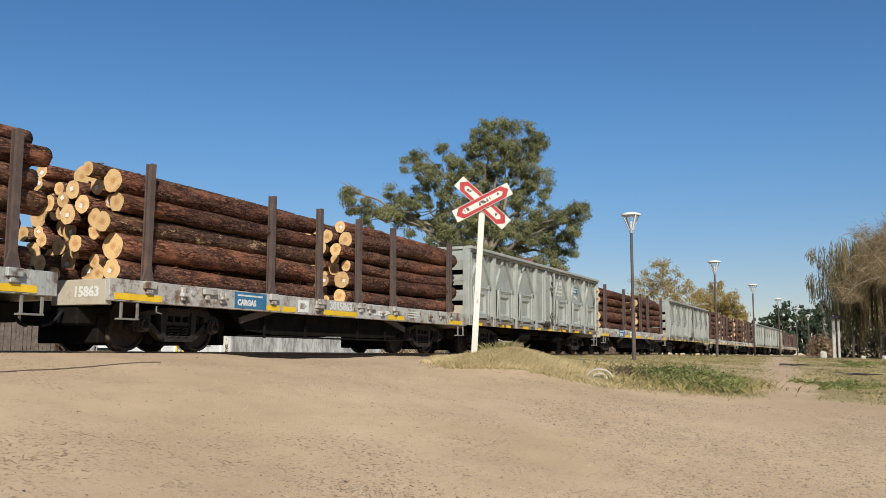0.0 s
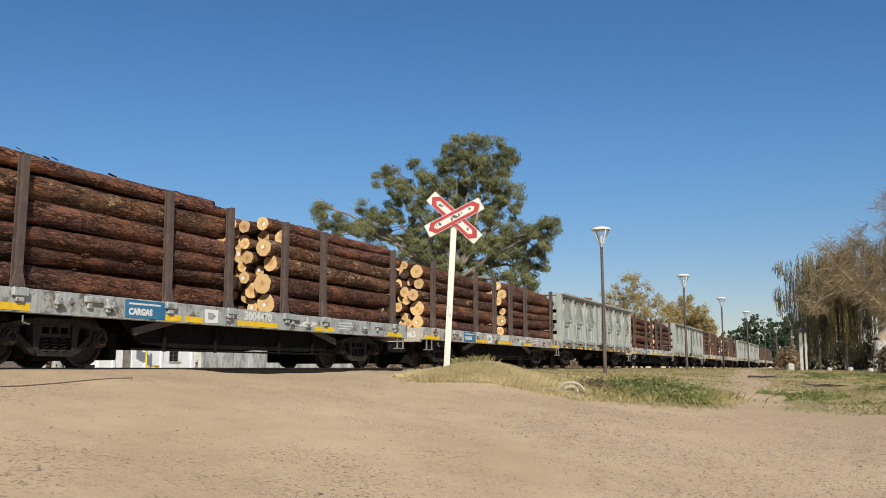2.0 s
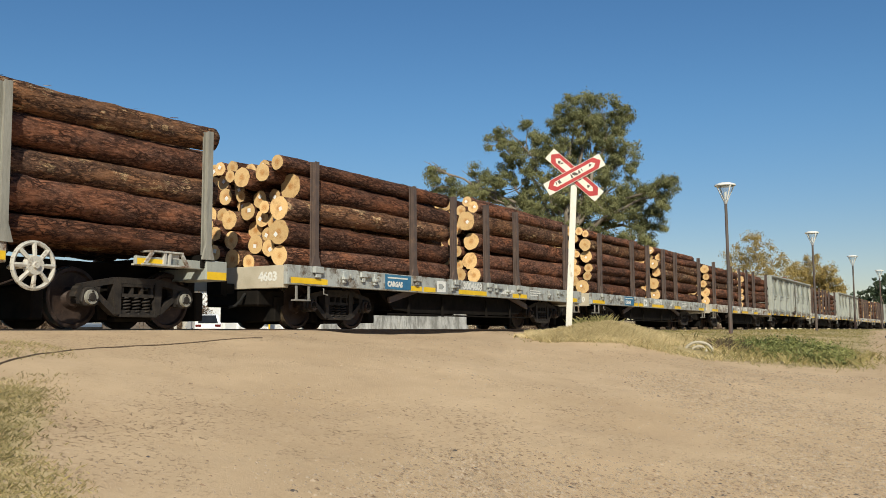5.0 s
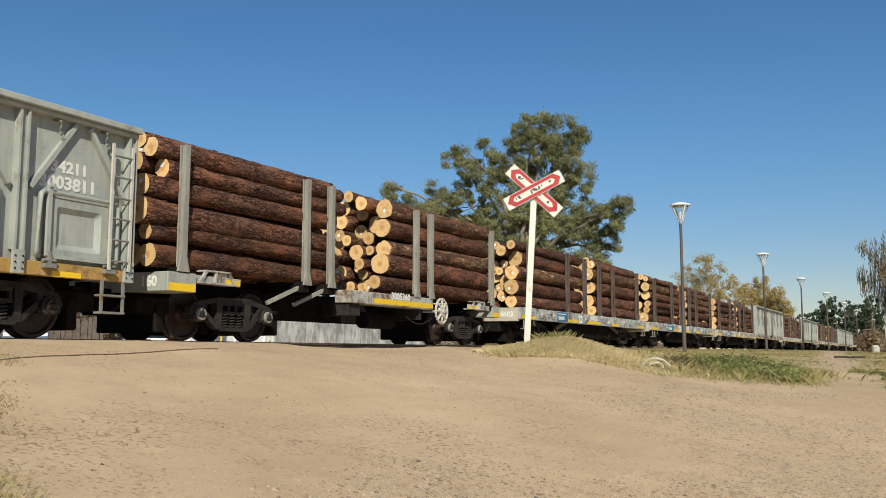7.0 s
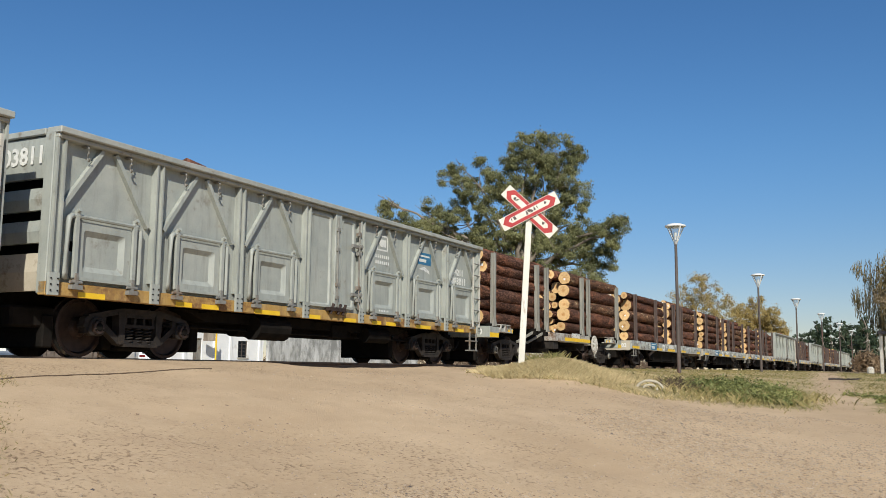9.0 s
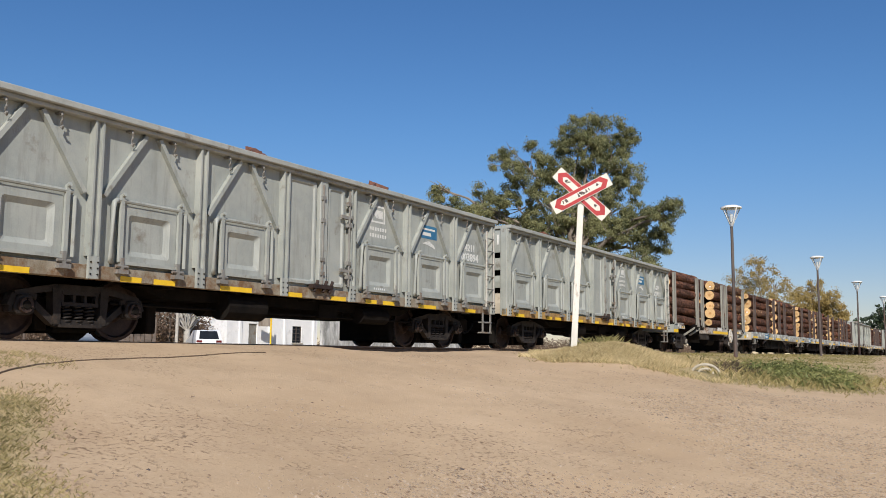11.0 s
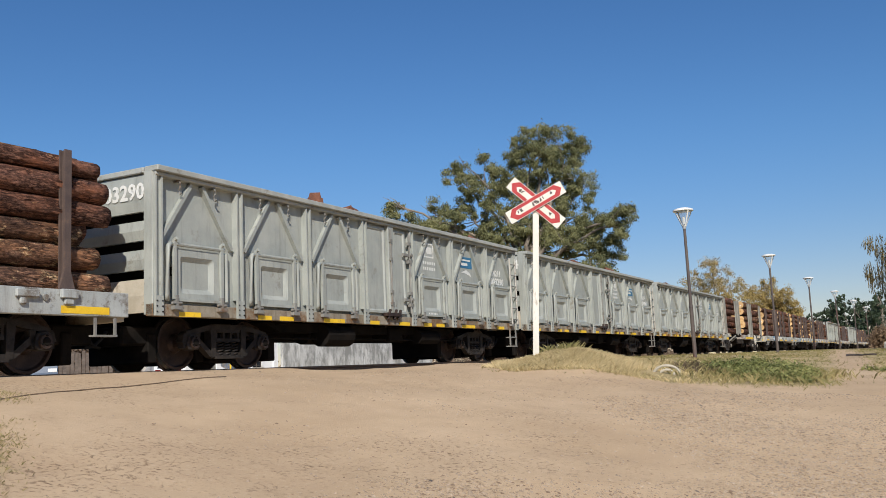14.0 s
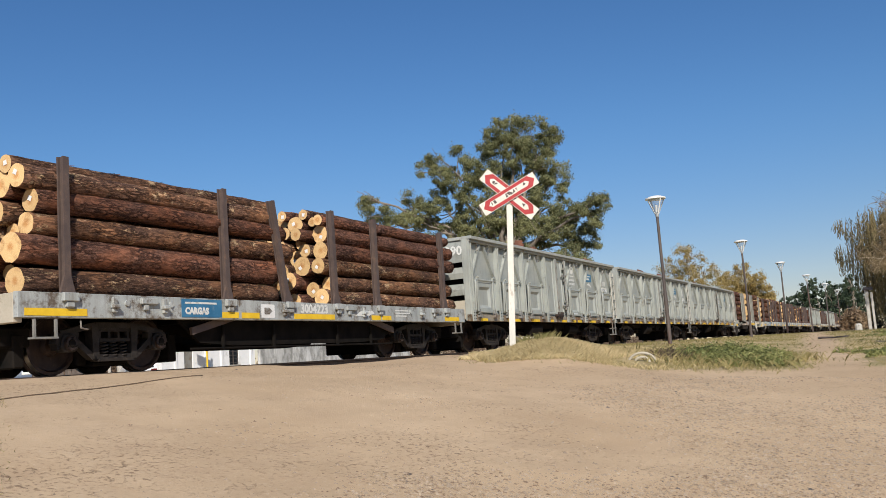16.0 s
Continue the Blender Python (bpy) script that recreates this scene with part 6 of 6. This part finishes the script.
build_gate_post()
solid("water_drum", boxes((-0.16, 0.16, -0.16, 0.16, -0.05, 0.34), bev=0.08), WORN_WHITE, "dented white drum lying by the pillar", "drum", at=pose(-2.55, 49.5, height(-2.55, 49.5)))
for i, (x, y, r) in enumerate(((-0.75, 49.6, 0.11), (0.2, 49.4, 0.13), (1.05, 47.2, 0.13))):
    solid("whitewashed_stone", boxes((-r, r, -r * 0.8, r * 0.8, -0.05, r * 1.3), bev=r * 0.45), WORN_WHITE, "whitewashed rounded stone at the foot of the fence", "stone", "whitewashed stones", at=pose(x, y, height(x, y), 0, 0, 30 * i))


def build_dark_rut_streak(x, y, turn, length, seed):
    """A dark branch-shaped streak, put in for a shaded rut in the grass."""
    rng = random.Random(seed)
    bm = bmesh.new()
    limb(bm, rng, (-length / 2, 0, 0.05), (length / 2, 0.1, 0.04), 0.035, 0.012, 6, 0.15, 7)
    for i in range(7):
        u = rng.uniform(-0.4, 0.45) * length
        limb(bm, rng, (u, 0.03, 0.05), (u + rng.uniform(0.1, 0.4), rng.uniform(-0.2, 0.2), rng.uniform(0.02, 0.09)), 0.015, 0.008, 3, 0.2, 5)
    solid("fallen_branch", bm, ROOFING, "dark branch-shaped streak for a shaded rut in the dry grass", "branch", "fallen branches", at=pose(x, y, height(x, y), 0, 0, turn))


build_dark_rut_streak(-2.44, 30.4, -20, 0.9, 1)
build_dark_rut_streak(-0.54, 25.9, -28, 0.6, 2)


def build_meter_pole():
    """A pale pole at the edge of the grass with a meter box and a small framed notice."""
    x, y = 1.29, 23.9
    p = thing("meter_pole", "pale steel pole with a grey meter box and framed notice", "pole", at=pose(x, y, height(x, y), 0, 0, 3))
    bm = bmesh.new()
    tube(bm, (0.04, 0, -0.2), (0.04, 0, 5.5), 0.045, 0.04, 12)
    part("pole", bm, WORN_WHITE, p)
    part("meter_box", boxes((-0.16, 0.16, -0.20, -0.05, 2.68, 3.10), bev=0.02), GALV, p)
    part("meter_window", boxes((-0.11, 0.11, -0.208, -0.202, 2.73, 3.05)), CONCRETE, p)
    n = part("notice", boxes((-0.20, 0.20, -0.10, -0.05, 2.20, 2.60), bev=0.01), RUBBER, p, "white notice in a black frame")
    part("sheet", boxes((-0.14, 0.14, -0.106, -0.102, 2.26, 2.54)), WHITE, n)
    part("writing", boxes((-0.10, 0.10, -0.110, -0.107, 2.38, 2.42)), RUBBER, n)


build_meter_pole()


def build_fence(x0, y0, x1, y1, n, h, label):
    f = thing("post_fence", label, "fence")
    for k in (0.35, 0.65, 0.95) if h > 1.5 else [0.06 + 0.09 * q for q in range(11)]:
        bmw = bmesh.new()
        line = []
        for i in range(n):
            x, y = x0 + (x1 - x0) * i / (n - 1), y0 + (y1 - y0) * i / (n - 1)
            line.append((x, y, height(x, y) + h * k))
        sweep(bmw, line, 0.012 if h > 1.5 else 0.006, 4)
        part("wire", bmw, RAIL, f)
    rng = random.Random(n)
    for i in range(n):
        a = i / (n - 1)
        x, y = x0 + (x1 - x0) * a, y0 + (y1 - y0) * a
        bm = bmesh.new()
        tube(bm, (0, 0, -0.2), (rng.uniform(-0.05, 0.05), 0, h), 0.07, 0.06, 7)
        part("post", bm, SLEEPER, f, at=pose(x, y, height(x, y)))


def build_plank_fence():
    f = thing("plank_fence", "weathered brown plank fence beyond the tracks", "fence", at=pose(-43.2, 34.0, -0.25, 0, 0, 40))
    me = to_mesh("plank", boxes((-0.09, 0.09, -0.012, 0.012, 0, 1.9), bev=0.004), SLEEPER)
    rng = random.Random(31)
    for i in range(17):
        part("plank", me, None, f, at=pose(i * 0.2, 0, rng.uniform(-0.12, 0.05), 0, rng.uniform(-1.5, 1.5), 0))
    for z in (0.5, 1.4):
        part("rail", boxes((-0.1, 3.3, 0.014, 0.06, z, z + 0.08)), SLEEPER, f)


build_plank_fence()
build_fence(-1.2, 51, 9, 46, 9, 1.3, "old wire fence on grey wooden posts")
build_fence(-44, 26, -47, 45, 9, 2.2, "tall wooden posts with wire beyond the tracks")


def build_pipe():
    """A half-buried ring of concrete pipe at the turf's edge."""
    bm = bmesh.new()
    n = 18
    for r in (0.225, 0.125):
        sweep(bm, [(r * math.cos(math.pi * i / n), 0.0, r * math.sin(math.pi * i / n) * 0.72) for i in range(n + 1)], 0.024)
    x, y = -4.50, 15.9
    solid("buried_pipe_ring", bm, BEIGE, "half-buried pale ring of old pipe in the dry grass", "pipe", at=pose(x, y, height(x, y) - 0.015, 0, 0, 16))


build_pipe()


def build_cable():
    """A dark cable lying across the dirt towards the rails."""
    pts = [(-6.2, 3.4), (-7.26, 4.7), (-7.75, 5.4), (-7.99, 5.95), (-8.15, 6.93), (-8.3, 8.2), (-8.43, 9.4)]
    bm = bmesh.new()
    line = []
    for i in range(len(pts) - 1):
        for k in range(5):
            u = k / 5
            x, y = pts[i][0] + (pts[i + 1][0] - pts[i][0]) * u, pts[i][1] + (pts[i + 1][1] - pts[i][1]) * u
            line.append((x, y, height(x, y) + 0.004))
    sweep(bm, line, 0.009, 6)
    solid("ground_cable", bm, DIRTY_CABLE, "thin dark cable lying across the sandy ground", "cable")


DIRTY_CABLE = material("dusty_cable", (0.09, 0.06, 0.04), (0.20, 0.14, 0.09), 0.9, 5, bump=0.1)
build_cable()


# ---- beyond the tracks ----
def build_house():
    h = thing("white_house", "long low whitewashed house with small windows and door", "house", at=pose(-46.0, 47.2, -0.2))
    n, L = 3.2, 10.0
    openings = ((2.2, 3.1, 0.0, 2.05), (7.0, 8.1, 0.75, 2.0))
    y = 0.0
    for y0, y1, z0, z1 in openings:
        part("wall", boxes((-0.25, 0, y, y0, 0, n)), PLASTER, h)
        if z0 > 0:
            part("wall", boxes((-0.25, 0, y0, y1, 0, z0)), PLASTER, h)
        part("wall", boxes((-0.25, 0, y0, y1, z1, n)), PLASTER, h)
        y = y1
    part("wall", boxes((-0.25, 0, y, L, 0, n)), PLASTER, h)
    part("wall", boxes((-3.2, -0.25, 0.0, 0.25, 0, n)), PLASTER, h)
    part("wall", boxes((-3.2, -0.25, L - 0.25, L, 0, n)), PLASTER, h)
    part("wall", boxes((-3.45, -3.2, 0, L, 0, n)), PLASTER, h)
    part("roof", boxes((-3.65, 0.2, -0.2, L + 0.2, n, n + 0.16), bev=0.02), ROOFING, h)
    for k, (y0, y1, z0, z1) in enumerate(openings):
        if k == 0:
            part("door", boxes((-0.16, -0.10, y0, y1, z0, z1)), GREY_DIRTY, h)
        else:
            w = part("window", boxes((-0.17, -0.13, y0, y1, z0, z1)), CAR_GLASS, h)
            part("frame", boxes((-0.128, -0.08, y0, y0 + 0.06, z0, z1), (-0.128, -0.08, y1 - 0.06, y1, z0, z1), (-0.128, -0.08, (y0 + y1) / 2 - 0.03, (y0 + y1) / 2 + 0.03, z0, z1)), ROOFING, w)
            for g in range(4):
                part("grille_bar", boxes((-0.07, -0.05, y0 + 0.02, y1 - 0.02, z0 + 0.14 + g * 0.28, z0 + 0.17 + g * 0.28)), ROOFING, w)
            part("sill", boxes((0.002, 0.08, y0 - 0.08, y1 + 0.08, z0 - 0.08, z0)), CONCRETE, w)
    for yy in (1.2, 4.3, 6.0, 9.4):
        part("pilaster", boxes((0.002, 0.10, yy, yy + 0.22, 0, n)), PLASTER, h)


build_house()
WALLING = material("stained_limewash", (0.42, 0.42, 0.41), (0.62, 0.62, 0.61), 0.9, 1.2, bump=0.25, stretch=(1, 1, 0.4), c=(0.24, 0.24, 0.23), c_at=0.50, c_scale=0.9, streak=(0.27, 0.26, 0.24))
build_low_wall = boxes((-0.12, 0.12, 0, 24, -0.2, 3.0), (-0.16, 0.16, 0, 24, 3.0, 3.08))
solid("boundary_wall", build_low_wall, WALLING, "stained grey-white plastered wall beside the white house", "wall", at=pose(-45.8, 57.45, -0.15))


def build_sign_post():
    p = thing("street_sign", "yellow steel post with a small brown board", "sign post", at=pose(-44.8, 50.4, -0.35, 0, 0, 60))
    bm = bmesh.new()
    tube(bm, (0, 0, 0), (0, 0, 2.9), 0.06, n=10)
    bar(bm, (-0.5, 0, 2.55), (0.5, 0, 2.55), 0.06, 0.05)
    part("post", bm, YELLOW, p)
    part("board", boxes((-0.95, -0.08, -0.06, -0.03, 2.0, 2.75), bev=0.01), TRUNK, p)


def build_gas_cabinet():
    p = thing("gas_cabinet", "small yellow steel cabinet at the house wall", "cabinet", at=pose(-45.3, 51.9, -0.35))
    part("body", boxes((-0.18, 0.18, -0.24, 0.24, 0, 0.52), bev=0.02), YELLOW, p)
    part("lid", boxes((-0.21, 0.21, -0.27, 0.27, 0.522, 0.58), bev=0.02), ROOFING, p)


def build_utility_pole():
    p = thing("utility_pole", "slim pale concrete pole with a cross-arm", "utility pole", at=pose(-40.6, 37.6, -0.4))
    bm = bmesh.new()
    tube(bm, (0, 0, 0), (0, 0, 7.0), 0.10, 0.07, 12)
    part("shaft", bm, CONCRETE, p)
    part("cross_arm", boxes((-0.6, 0.6, -0.05, 0.05, 6.5, 6.6), bev=0.01), CONCRETE, p)


def build_roadside_tree():
    """A leafless tree with a pale trunk beside the road."""
    rng = random.Random(55)
    t = thing("roadside_tree", "leafless tree with a pale grey trunk by the road", "tree", at=pose(-45.2, 42.7, -0.4))
    bm = bmesh.new()
    limb(bm, rng, (0, 0, 0), (0.1, 0, 1.7), 0.26, 0.20, 4, 0.1, 10)
    for i in range(26):
        a = rng.uniform(0, 6.28)
        q = Vector((math.cos(a) * rng.uniform(0.5, 2.2), math.sin(a) * rng.uniform(0.5, 2.2), rng.uniform(2.4, 5.0)))
        limb(bm, rng, (0.1, 0, rng.uniform(1.3, 1.8)), q, 0.06, 0.012, 5, 0.3, 5)
    part("trunk", bm, CONCRETE, t, smooth=True)


build_sign_post()
build_gas_cabinet()
build_utility_pole()
build_roadside_tree()


def car_body(bm, L, W, prof, mi_body=0):
    """A car's side outline drawn out across its width, narrowing above the waist."""
    left, right = [], []
    for y, z in prof:
        w = W / 2 * (1 - 0.16 * max(0.0, (z - 0.85) / 0.6))
        left.append(bm.verts.new((-w, y, z)))
        right.append(bm.verts.new((w, y, z)))
    bm.faces.new(left[::-1])
    bm.faces.new(right)
    for i in range(len(prof)):
        j = (i + 1) % len(prof)
        bm.faces.new((left[i], left[j], right[j], right[i]))


def build_car(name, label, category, at, paint, L, W, prof, glass, lights, lens, plate_y):
    c = thing(name, label, category, at=at)
    bm = bmesh.new()
    car_body(bm, L, W, prof)
    bevel(bm, 0.03)
    part("body", bm, paint, c, smooth=False)
    for nm, pts in glass:
        bm = bmesh.new()
        a = [bm.verts.new(p) for p in pts]
        b = [bm.verts.new(Vector(p) + Vector((0, 0.0, -0.03))) for p in pts]
        bm.faces.new(a)
        bm.faces.new(b[::-1])
        for i in range(4):
            bm.faces.new((a[i], a[(i + 1) % 4], b[(i + 1) % 4], b[i]))
        part(nm, bm, CAR_GLASS, c)
    for x in (-W / 2 + 0.22, W / 2 - 0.22):
        y, z = lights
        part("headlight" if lens is WHITE else "tail_light", boxes((x - 0.17, x + 0.17, y - 0.03, y + 0.03, z - 0.07, z + 0.07), bev=0.012), lens, c)
    for x in (-W / 2 + 0.09, W / 2 - 0.09):
        for y in (-L * 0.31, L * 0.31):
            bm = bmesh.new()
            tube(bm, (x - 0.10, y, 0.30), (x + 0.10, y, 0.30), 0.30, n=18)
            tube(bm, (x - 0.105, y, 0.30), (x + 0.105, y, 0.30), 0.18, n=12, mi=1)
            part("wheel", bm, [RUBBER, GALV], c)
    part("bumper", boxes((-W / 2 - 0.01, W / 2 + 0.01, plate_y - 0.06, plate_y + 0.06, 0.36, 0.52), bev=0.02), RUBBER, c)


HATCH = [(-1.95, 0.30), (-1.98, 0.62), (-1.90, 0.90), (-1.55, 1.40), (-1.35, 1.44), (0.05, 1.43), (0.75, 0.98), (1.75, 0.86), (1.92, 0.60), (1.92, 0.30)]
VAN = [(-2.1, 0.32), (-2.1, 0.95), (-1.95, 1.60), (-1.7, 1.68), (0.75, 1.66), (1.45, 1.08), (1.98, 0.95), (2.08, 0.62), (2.08, 0.32)]
build_car("parked_car", "white parked hatchback with a dark rear window", "car", pose(-42.9, 42.0, -0.30, 0, 0, 55), CAR_WHITE, 3.9, 1.62, HATCH,
          (("rear_window", ((-0.60, -1.925, 0.92), (0.60, -1.925, 0.92), (0.52, -1.60, 1.38), (-0.52, -1.60, 1.38))), ("windscreen", ((-0.58, 0.76, 1.01), (-0.52, 0.14, 1.41), (0.52, 0.14, 1.41), (0.58, 0.76, 1.01)))), (-1.96, 0.74), LENS_RED, -1.98)
build_car("parked_van", "blue-grey van waiting beyond the crossing", "van", pose(-33.6, 25.75, -0.28, 0, 0, -128), CAR_BLUE, 4.1, 1.72, VAN,
          (("windscreen", ((-0.72, 1.44, 1.12), (-0.62, 0.80, 1.64), (0.62, 0.80, 1.64), (0.72, 1.44, 1.12))),), (2.06, 0.74), WHITE, 2.1)
solid("roof_box", boxes((-0.55, 0.55, -0.9, 0.35, 0, 0.42), bev=0.10), BEIGE, "beige luggage box on the van's roof", "roof box", at=pose(-33.6, 25.75, 1.39, 0, 0, -128))



# ---- grass, weeds and stones ----
def blades(name, seed, n, place, tall, mat, label, category="grass", lean=0.5, wide=0.006):
    rng = random.Random(seed)
    verts, faces = [], []
    for i in range(n):
        p = place(rng)
        if p is None:
            continue
        x, y = p
        h = rng.uniform(*tall)
        a, l = rng.uniform(0, 6.28), rng.uniform(0.1, lean) * h * 2
        dx, dy = math.cos(a) * l, math.sin(a) * l
        w = Vector((-math.sin(a), math.cos(a), 0)) * wide * rng.uniform(0.6, 1.5)
        b = Vector((x, y, height(x, y) - 0.015))
        m, t = b + Vector((dx * 0.35, dy * 0.35, h * 0.62)), b + Vector((dx, dy, h))
        k = len(verts)
        verts += [b - w, b + w, m + w * 0.7, t, m - w * 0.7]
        faces.append((k, k + 1, k + 2, k + 3, k + 4))
    me = bpy.data.meshes.new(name)
    me.from_pydata(verts, [], faces)
    me.materials.append(mat)
    tagged(new(name, me), label, category, kind="stuff")


def near_mound(r):
    x, y = -6.2 + r.gauss(0, 0.9), 16.3 + r.gauss(0, 1.7)
    if abs(x + 4.5) < 0.34 and -0.7 < y - 15.9 < 0.25:
        return None
    return (x, y) if x > -9 and turf(x, y) > 0.35 else None


def wide_turf(r):
    y = 13 + 40 * r.random() ** 1.8
    x = r.uniform(-9.0, 4.0 + 0.1 * y)
    if ((x + 6.2) / 1.2) ** 2 + ((y - 16.2) / 2.0) ** 2 < 1:
        return None
    if abs(x + 4.5) < 0.34 and -0.7 < y - 15.9 < 0.25:
        return None
    return (x, y) if r.random() < turf(x, y) * (0.35 + 0.65 * (noise.noise((x * 0.5, y * 0.35, 3)) > -0.05)) else None


def left_patch(r):
    x, y = r.uniform(-9.4, -0.6), r.uniform(-2.0, 6.0)
    return (x, y) if r.random() < turf(x, y) * smooth(-2.0, 1.2, y) * (0.45 + 0.55 * smooth(-0.35, 0.15, noise.noise((x * 3.1, y * 3.1, 4)))) else None


def leafy_weeds():
    """Low broad-leaved weeds growing in uneven domed clumps."""
    rng = random.Random(12)
    clumps = []
    while len(clumps) < 150:
        a, d = rng.uniform(0, 6.28), rng.random() ** 0.55
        x, y = -3.15 + math.cos(a) * d * 1.0, 17.6 + math.sin(a) * d * 1.55
        clumps.append((x + 0.16 * (17.3 - y), y, rng.uniform(0.10, 0.24), rng.uniform(0.06, 0.40) * (1.15 - 0.6 * d)))
    clumps += [(-0.75 + rng.gauss(0, 0.35), 20.3 + rng.gauss(0, 0.7), rng.uniform(0.08, 0.2), rng.uniform(0.05, 0.13)) for _ in range(34)]
    clumps += [(rng.uniform(-1.4, 3.0), rng.uniform(31, 40), rng.uniform(0.15, 0.4), rng.uniform(0.06, 0.16)) for _ in range(60)]
    clumps += [(rng.uniform(0.2, 3.0), rng.uniform(18, 30), rng.uniform(0.1, 0.3), rng.uniform(0.05, 0.12)) for _ in range(30)]

    def place(r, i):
        x, y, w, h = clumps[i % len(clumps)]
        a, d = r.uniform(0, 6.28), math.sqrt(r.random())
        px, py = x + math.cos(a) * d * w, y + math.sin(a) * d * w
        return px, py, height(px, py) + h * (1 - d * d * 0.8) * r.uniform(0.25, 1.05)
    tagged(new("green_weeds", quads("green_weeds", rng, 30000, place, lambda r: (r.uniform(0.035, 0.09), r.uniform(0.015, 0.035)), WEED, (-0.3, 1.1))), "low patch of leafy green weeds in the dry turf", "weeds", kind="stuff")


blades("dry_grass", 1, 70000, near_mound, (0.02, 0.10), STRAW, "bleached dry grass on the mound by the sign", lean=0.62, wide=0.0030)
blades("turf_grass", 2, 90000, wide_turf, (0.015, 0.075), MIXED_GRASS, "short half-dry grass along the track", lean=1.0, wide=0.005)
blades("left_grass", 3, 400000, left_patch, (0.021, 0.042), TURF_GRASS, "trampled half-dry grass beside the dirt road", lean=0.8, wide=0.0024)
leafy_weeds()
blades("weed_stems", 8, 4500, lambda r: (-3.3 + r.gauss(0, 0.6), 17.5 + r.gauss(0, 0.85)), (0.03, 0.17), MIXED_GRASS, "yellowing upright stems among the weeds", "weeds", lean=0.7, wide=0.004)
blades("brown_weeds", 9, 600, lambda r: (-4.25 + r.gauss(0, 0.2), 17.4 + r.gauss(0, 0.5)), (0.03, 0.16), HEDGE, "dry brown weeds beside the green patch", "weeds", lean=0.7, wide=0.004)
blades("tall_grass", 5, 300, lambda r: (r.choice((-6.75, -6.58, -6.3)) + r.gauss(0, 0.06), r.choice((15.75, 16.0, 16.5)) + r.gauss(0, 0.12)), (0.05, 0.22), MIXED_GRASS, "taller green-brown tuft beside the sign post", lean=0.6, wide=0.0035)


def stones(name, seed, n, place, size, mat, label, category, flat=0.5):
    """Small angular stones pressed into the ground."""
    rng = random.Random(seed)
    verts, faces = [], []
    for _ in range(n):
        x, y = place(rng)
        s = size(rng)
        z = height(x, y)
        k = len(verts)
        a = rng.uniform(0, 6.28)
        for j in range(5):
            b = a + 2 * math.pi * j / 5
            rr = s * rng.uniform(0.7, 1.2)
            verts.append((x + rr * math.cos(b), y + rr * math.sin(b) * 0.75, z - 0.004))
        verts.append((x + s * rng.uniform(-0.2, 0.2), y + s * rng.uniform(-0.2, 0.2), z + s * flat))
        faces += [(k + j, k + (j + 1) % 5, k + 5) for j in range(5)]
    me = bpy.data.meshes.new(name)
    me.from_pydata(verts, [], faces)
    me.materials.append(mat)
    tagged(new(name, me), label, category, kind="stuff")


def on_road(r):
    while True:
        d, a = 3.2 + 11.5 * r.random() ** 1.0, radians(r.uniform(-8, 66))
        x, y = -d * math.sin(a), d * math.cos(a)
        if x > -9.5 and r.random() < 0.05 + 0.95 * smooth(46, 26, math.degrees(a)) and r.random() < 0.04 + 0.96 * smooth(-0.20, 0.40, noise.noise((x * 0.45, y * 0.45, 7)) + 0.16 * (x + 3.2)):
            return x, y


LITTER = material("dead_leaf_litter", (0.14, 0.09, 0.055), (0.30, 0.21, 0.135), 0.9, 7, bump=0.1)
stones("pebbles", 1, 60000, on_road, lambda r: 0.004 + 0.019 * r.random() ** 2.6, STONES, "small pale pebbles strewn over the dirt", "pebbles")
stones("gravel", 2, 8000, on_road, lambda r: 0.006 + 0.020 * r.random() ** 3, STONES, "scattered larger stones on the dirt road", "stones", 0.6)
stones("leaf_litter", 3, 25000, on_road, lambda r: 0.005 + 0.024 * r.random() ** 3, LITTER, "dark dead leaves and clods on the dirt", "leaves", 0.3)
stones("fallen_leaves", 4, 320, on_road, lambda r: 0.010 + 0.030 * r.random() ** 2, ROOFING, "large dark dead leaves lying on the dirt", "leaves", 0.25)


# ---- motion ----
def travelled(t):
    """Metres the train has gone by t seconds."""
    if t < 0.5:                       # a short jerk as it comes into view
        return -0.27 + 6.54 * t
    return 6.0 * t if t <= 12 else 72.0 + 5.92 * (t - 12)


SLACK = {2.5: -0.2, 11.5: -0.07, 12.0: -0.13, 16.0: 0.12}      # small unevenness of its run


def motions():
    halves = [i * 0.5 for i in range(33)]
    for ob, y, z in MOVING:
        walk(ob, [(t, on_track(y + travelled(t) + SLACK.get(t, 0.0), z)) for t in halves])
    tenths = [i * 0.1 for i in range(161)]
    turned = [-math.degrees(travelled(t) / WHEEL_R) for t in tenths]
    for wagon in (flat_a, flat_b, flat_c, skel_d, gon_e, gon_f, gon_h, flat_i, gon_g):
        for ob in wagon.children_recursive:
            if ob.name.startswith("wheelset"):
                x, y, z = ob.location
                walk(ob, [(t, pose(x, y, z, a)) for t, a in zip(tenths, turned)])


motions()
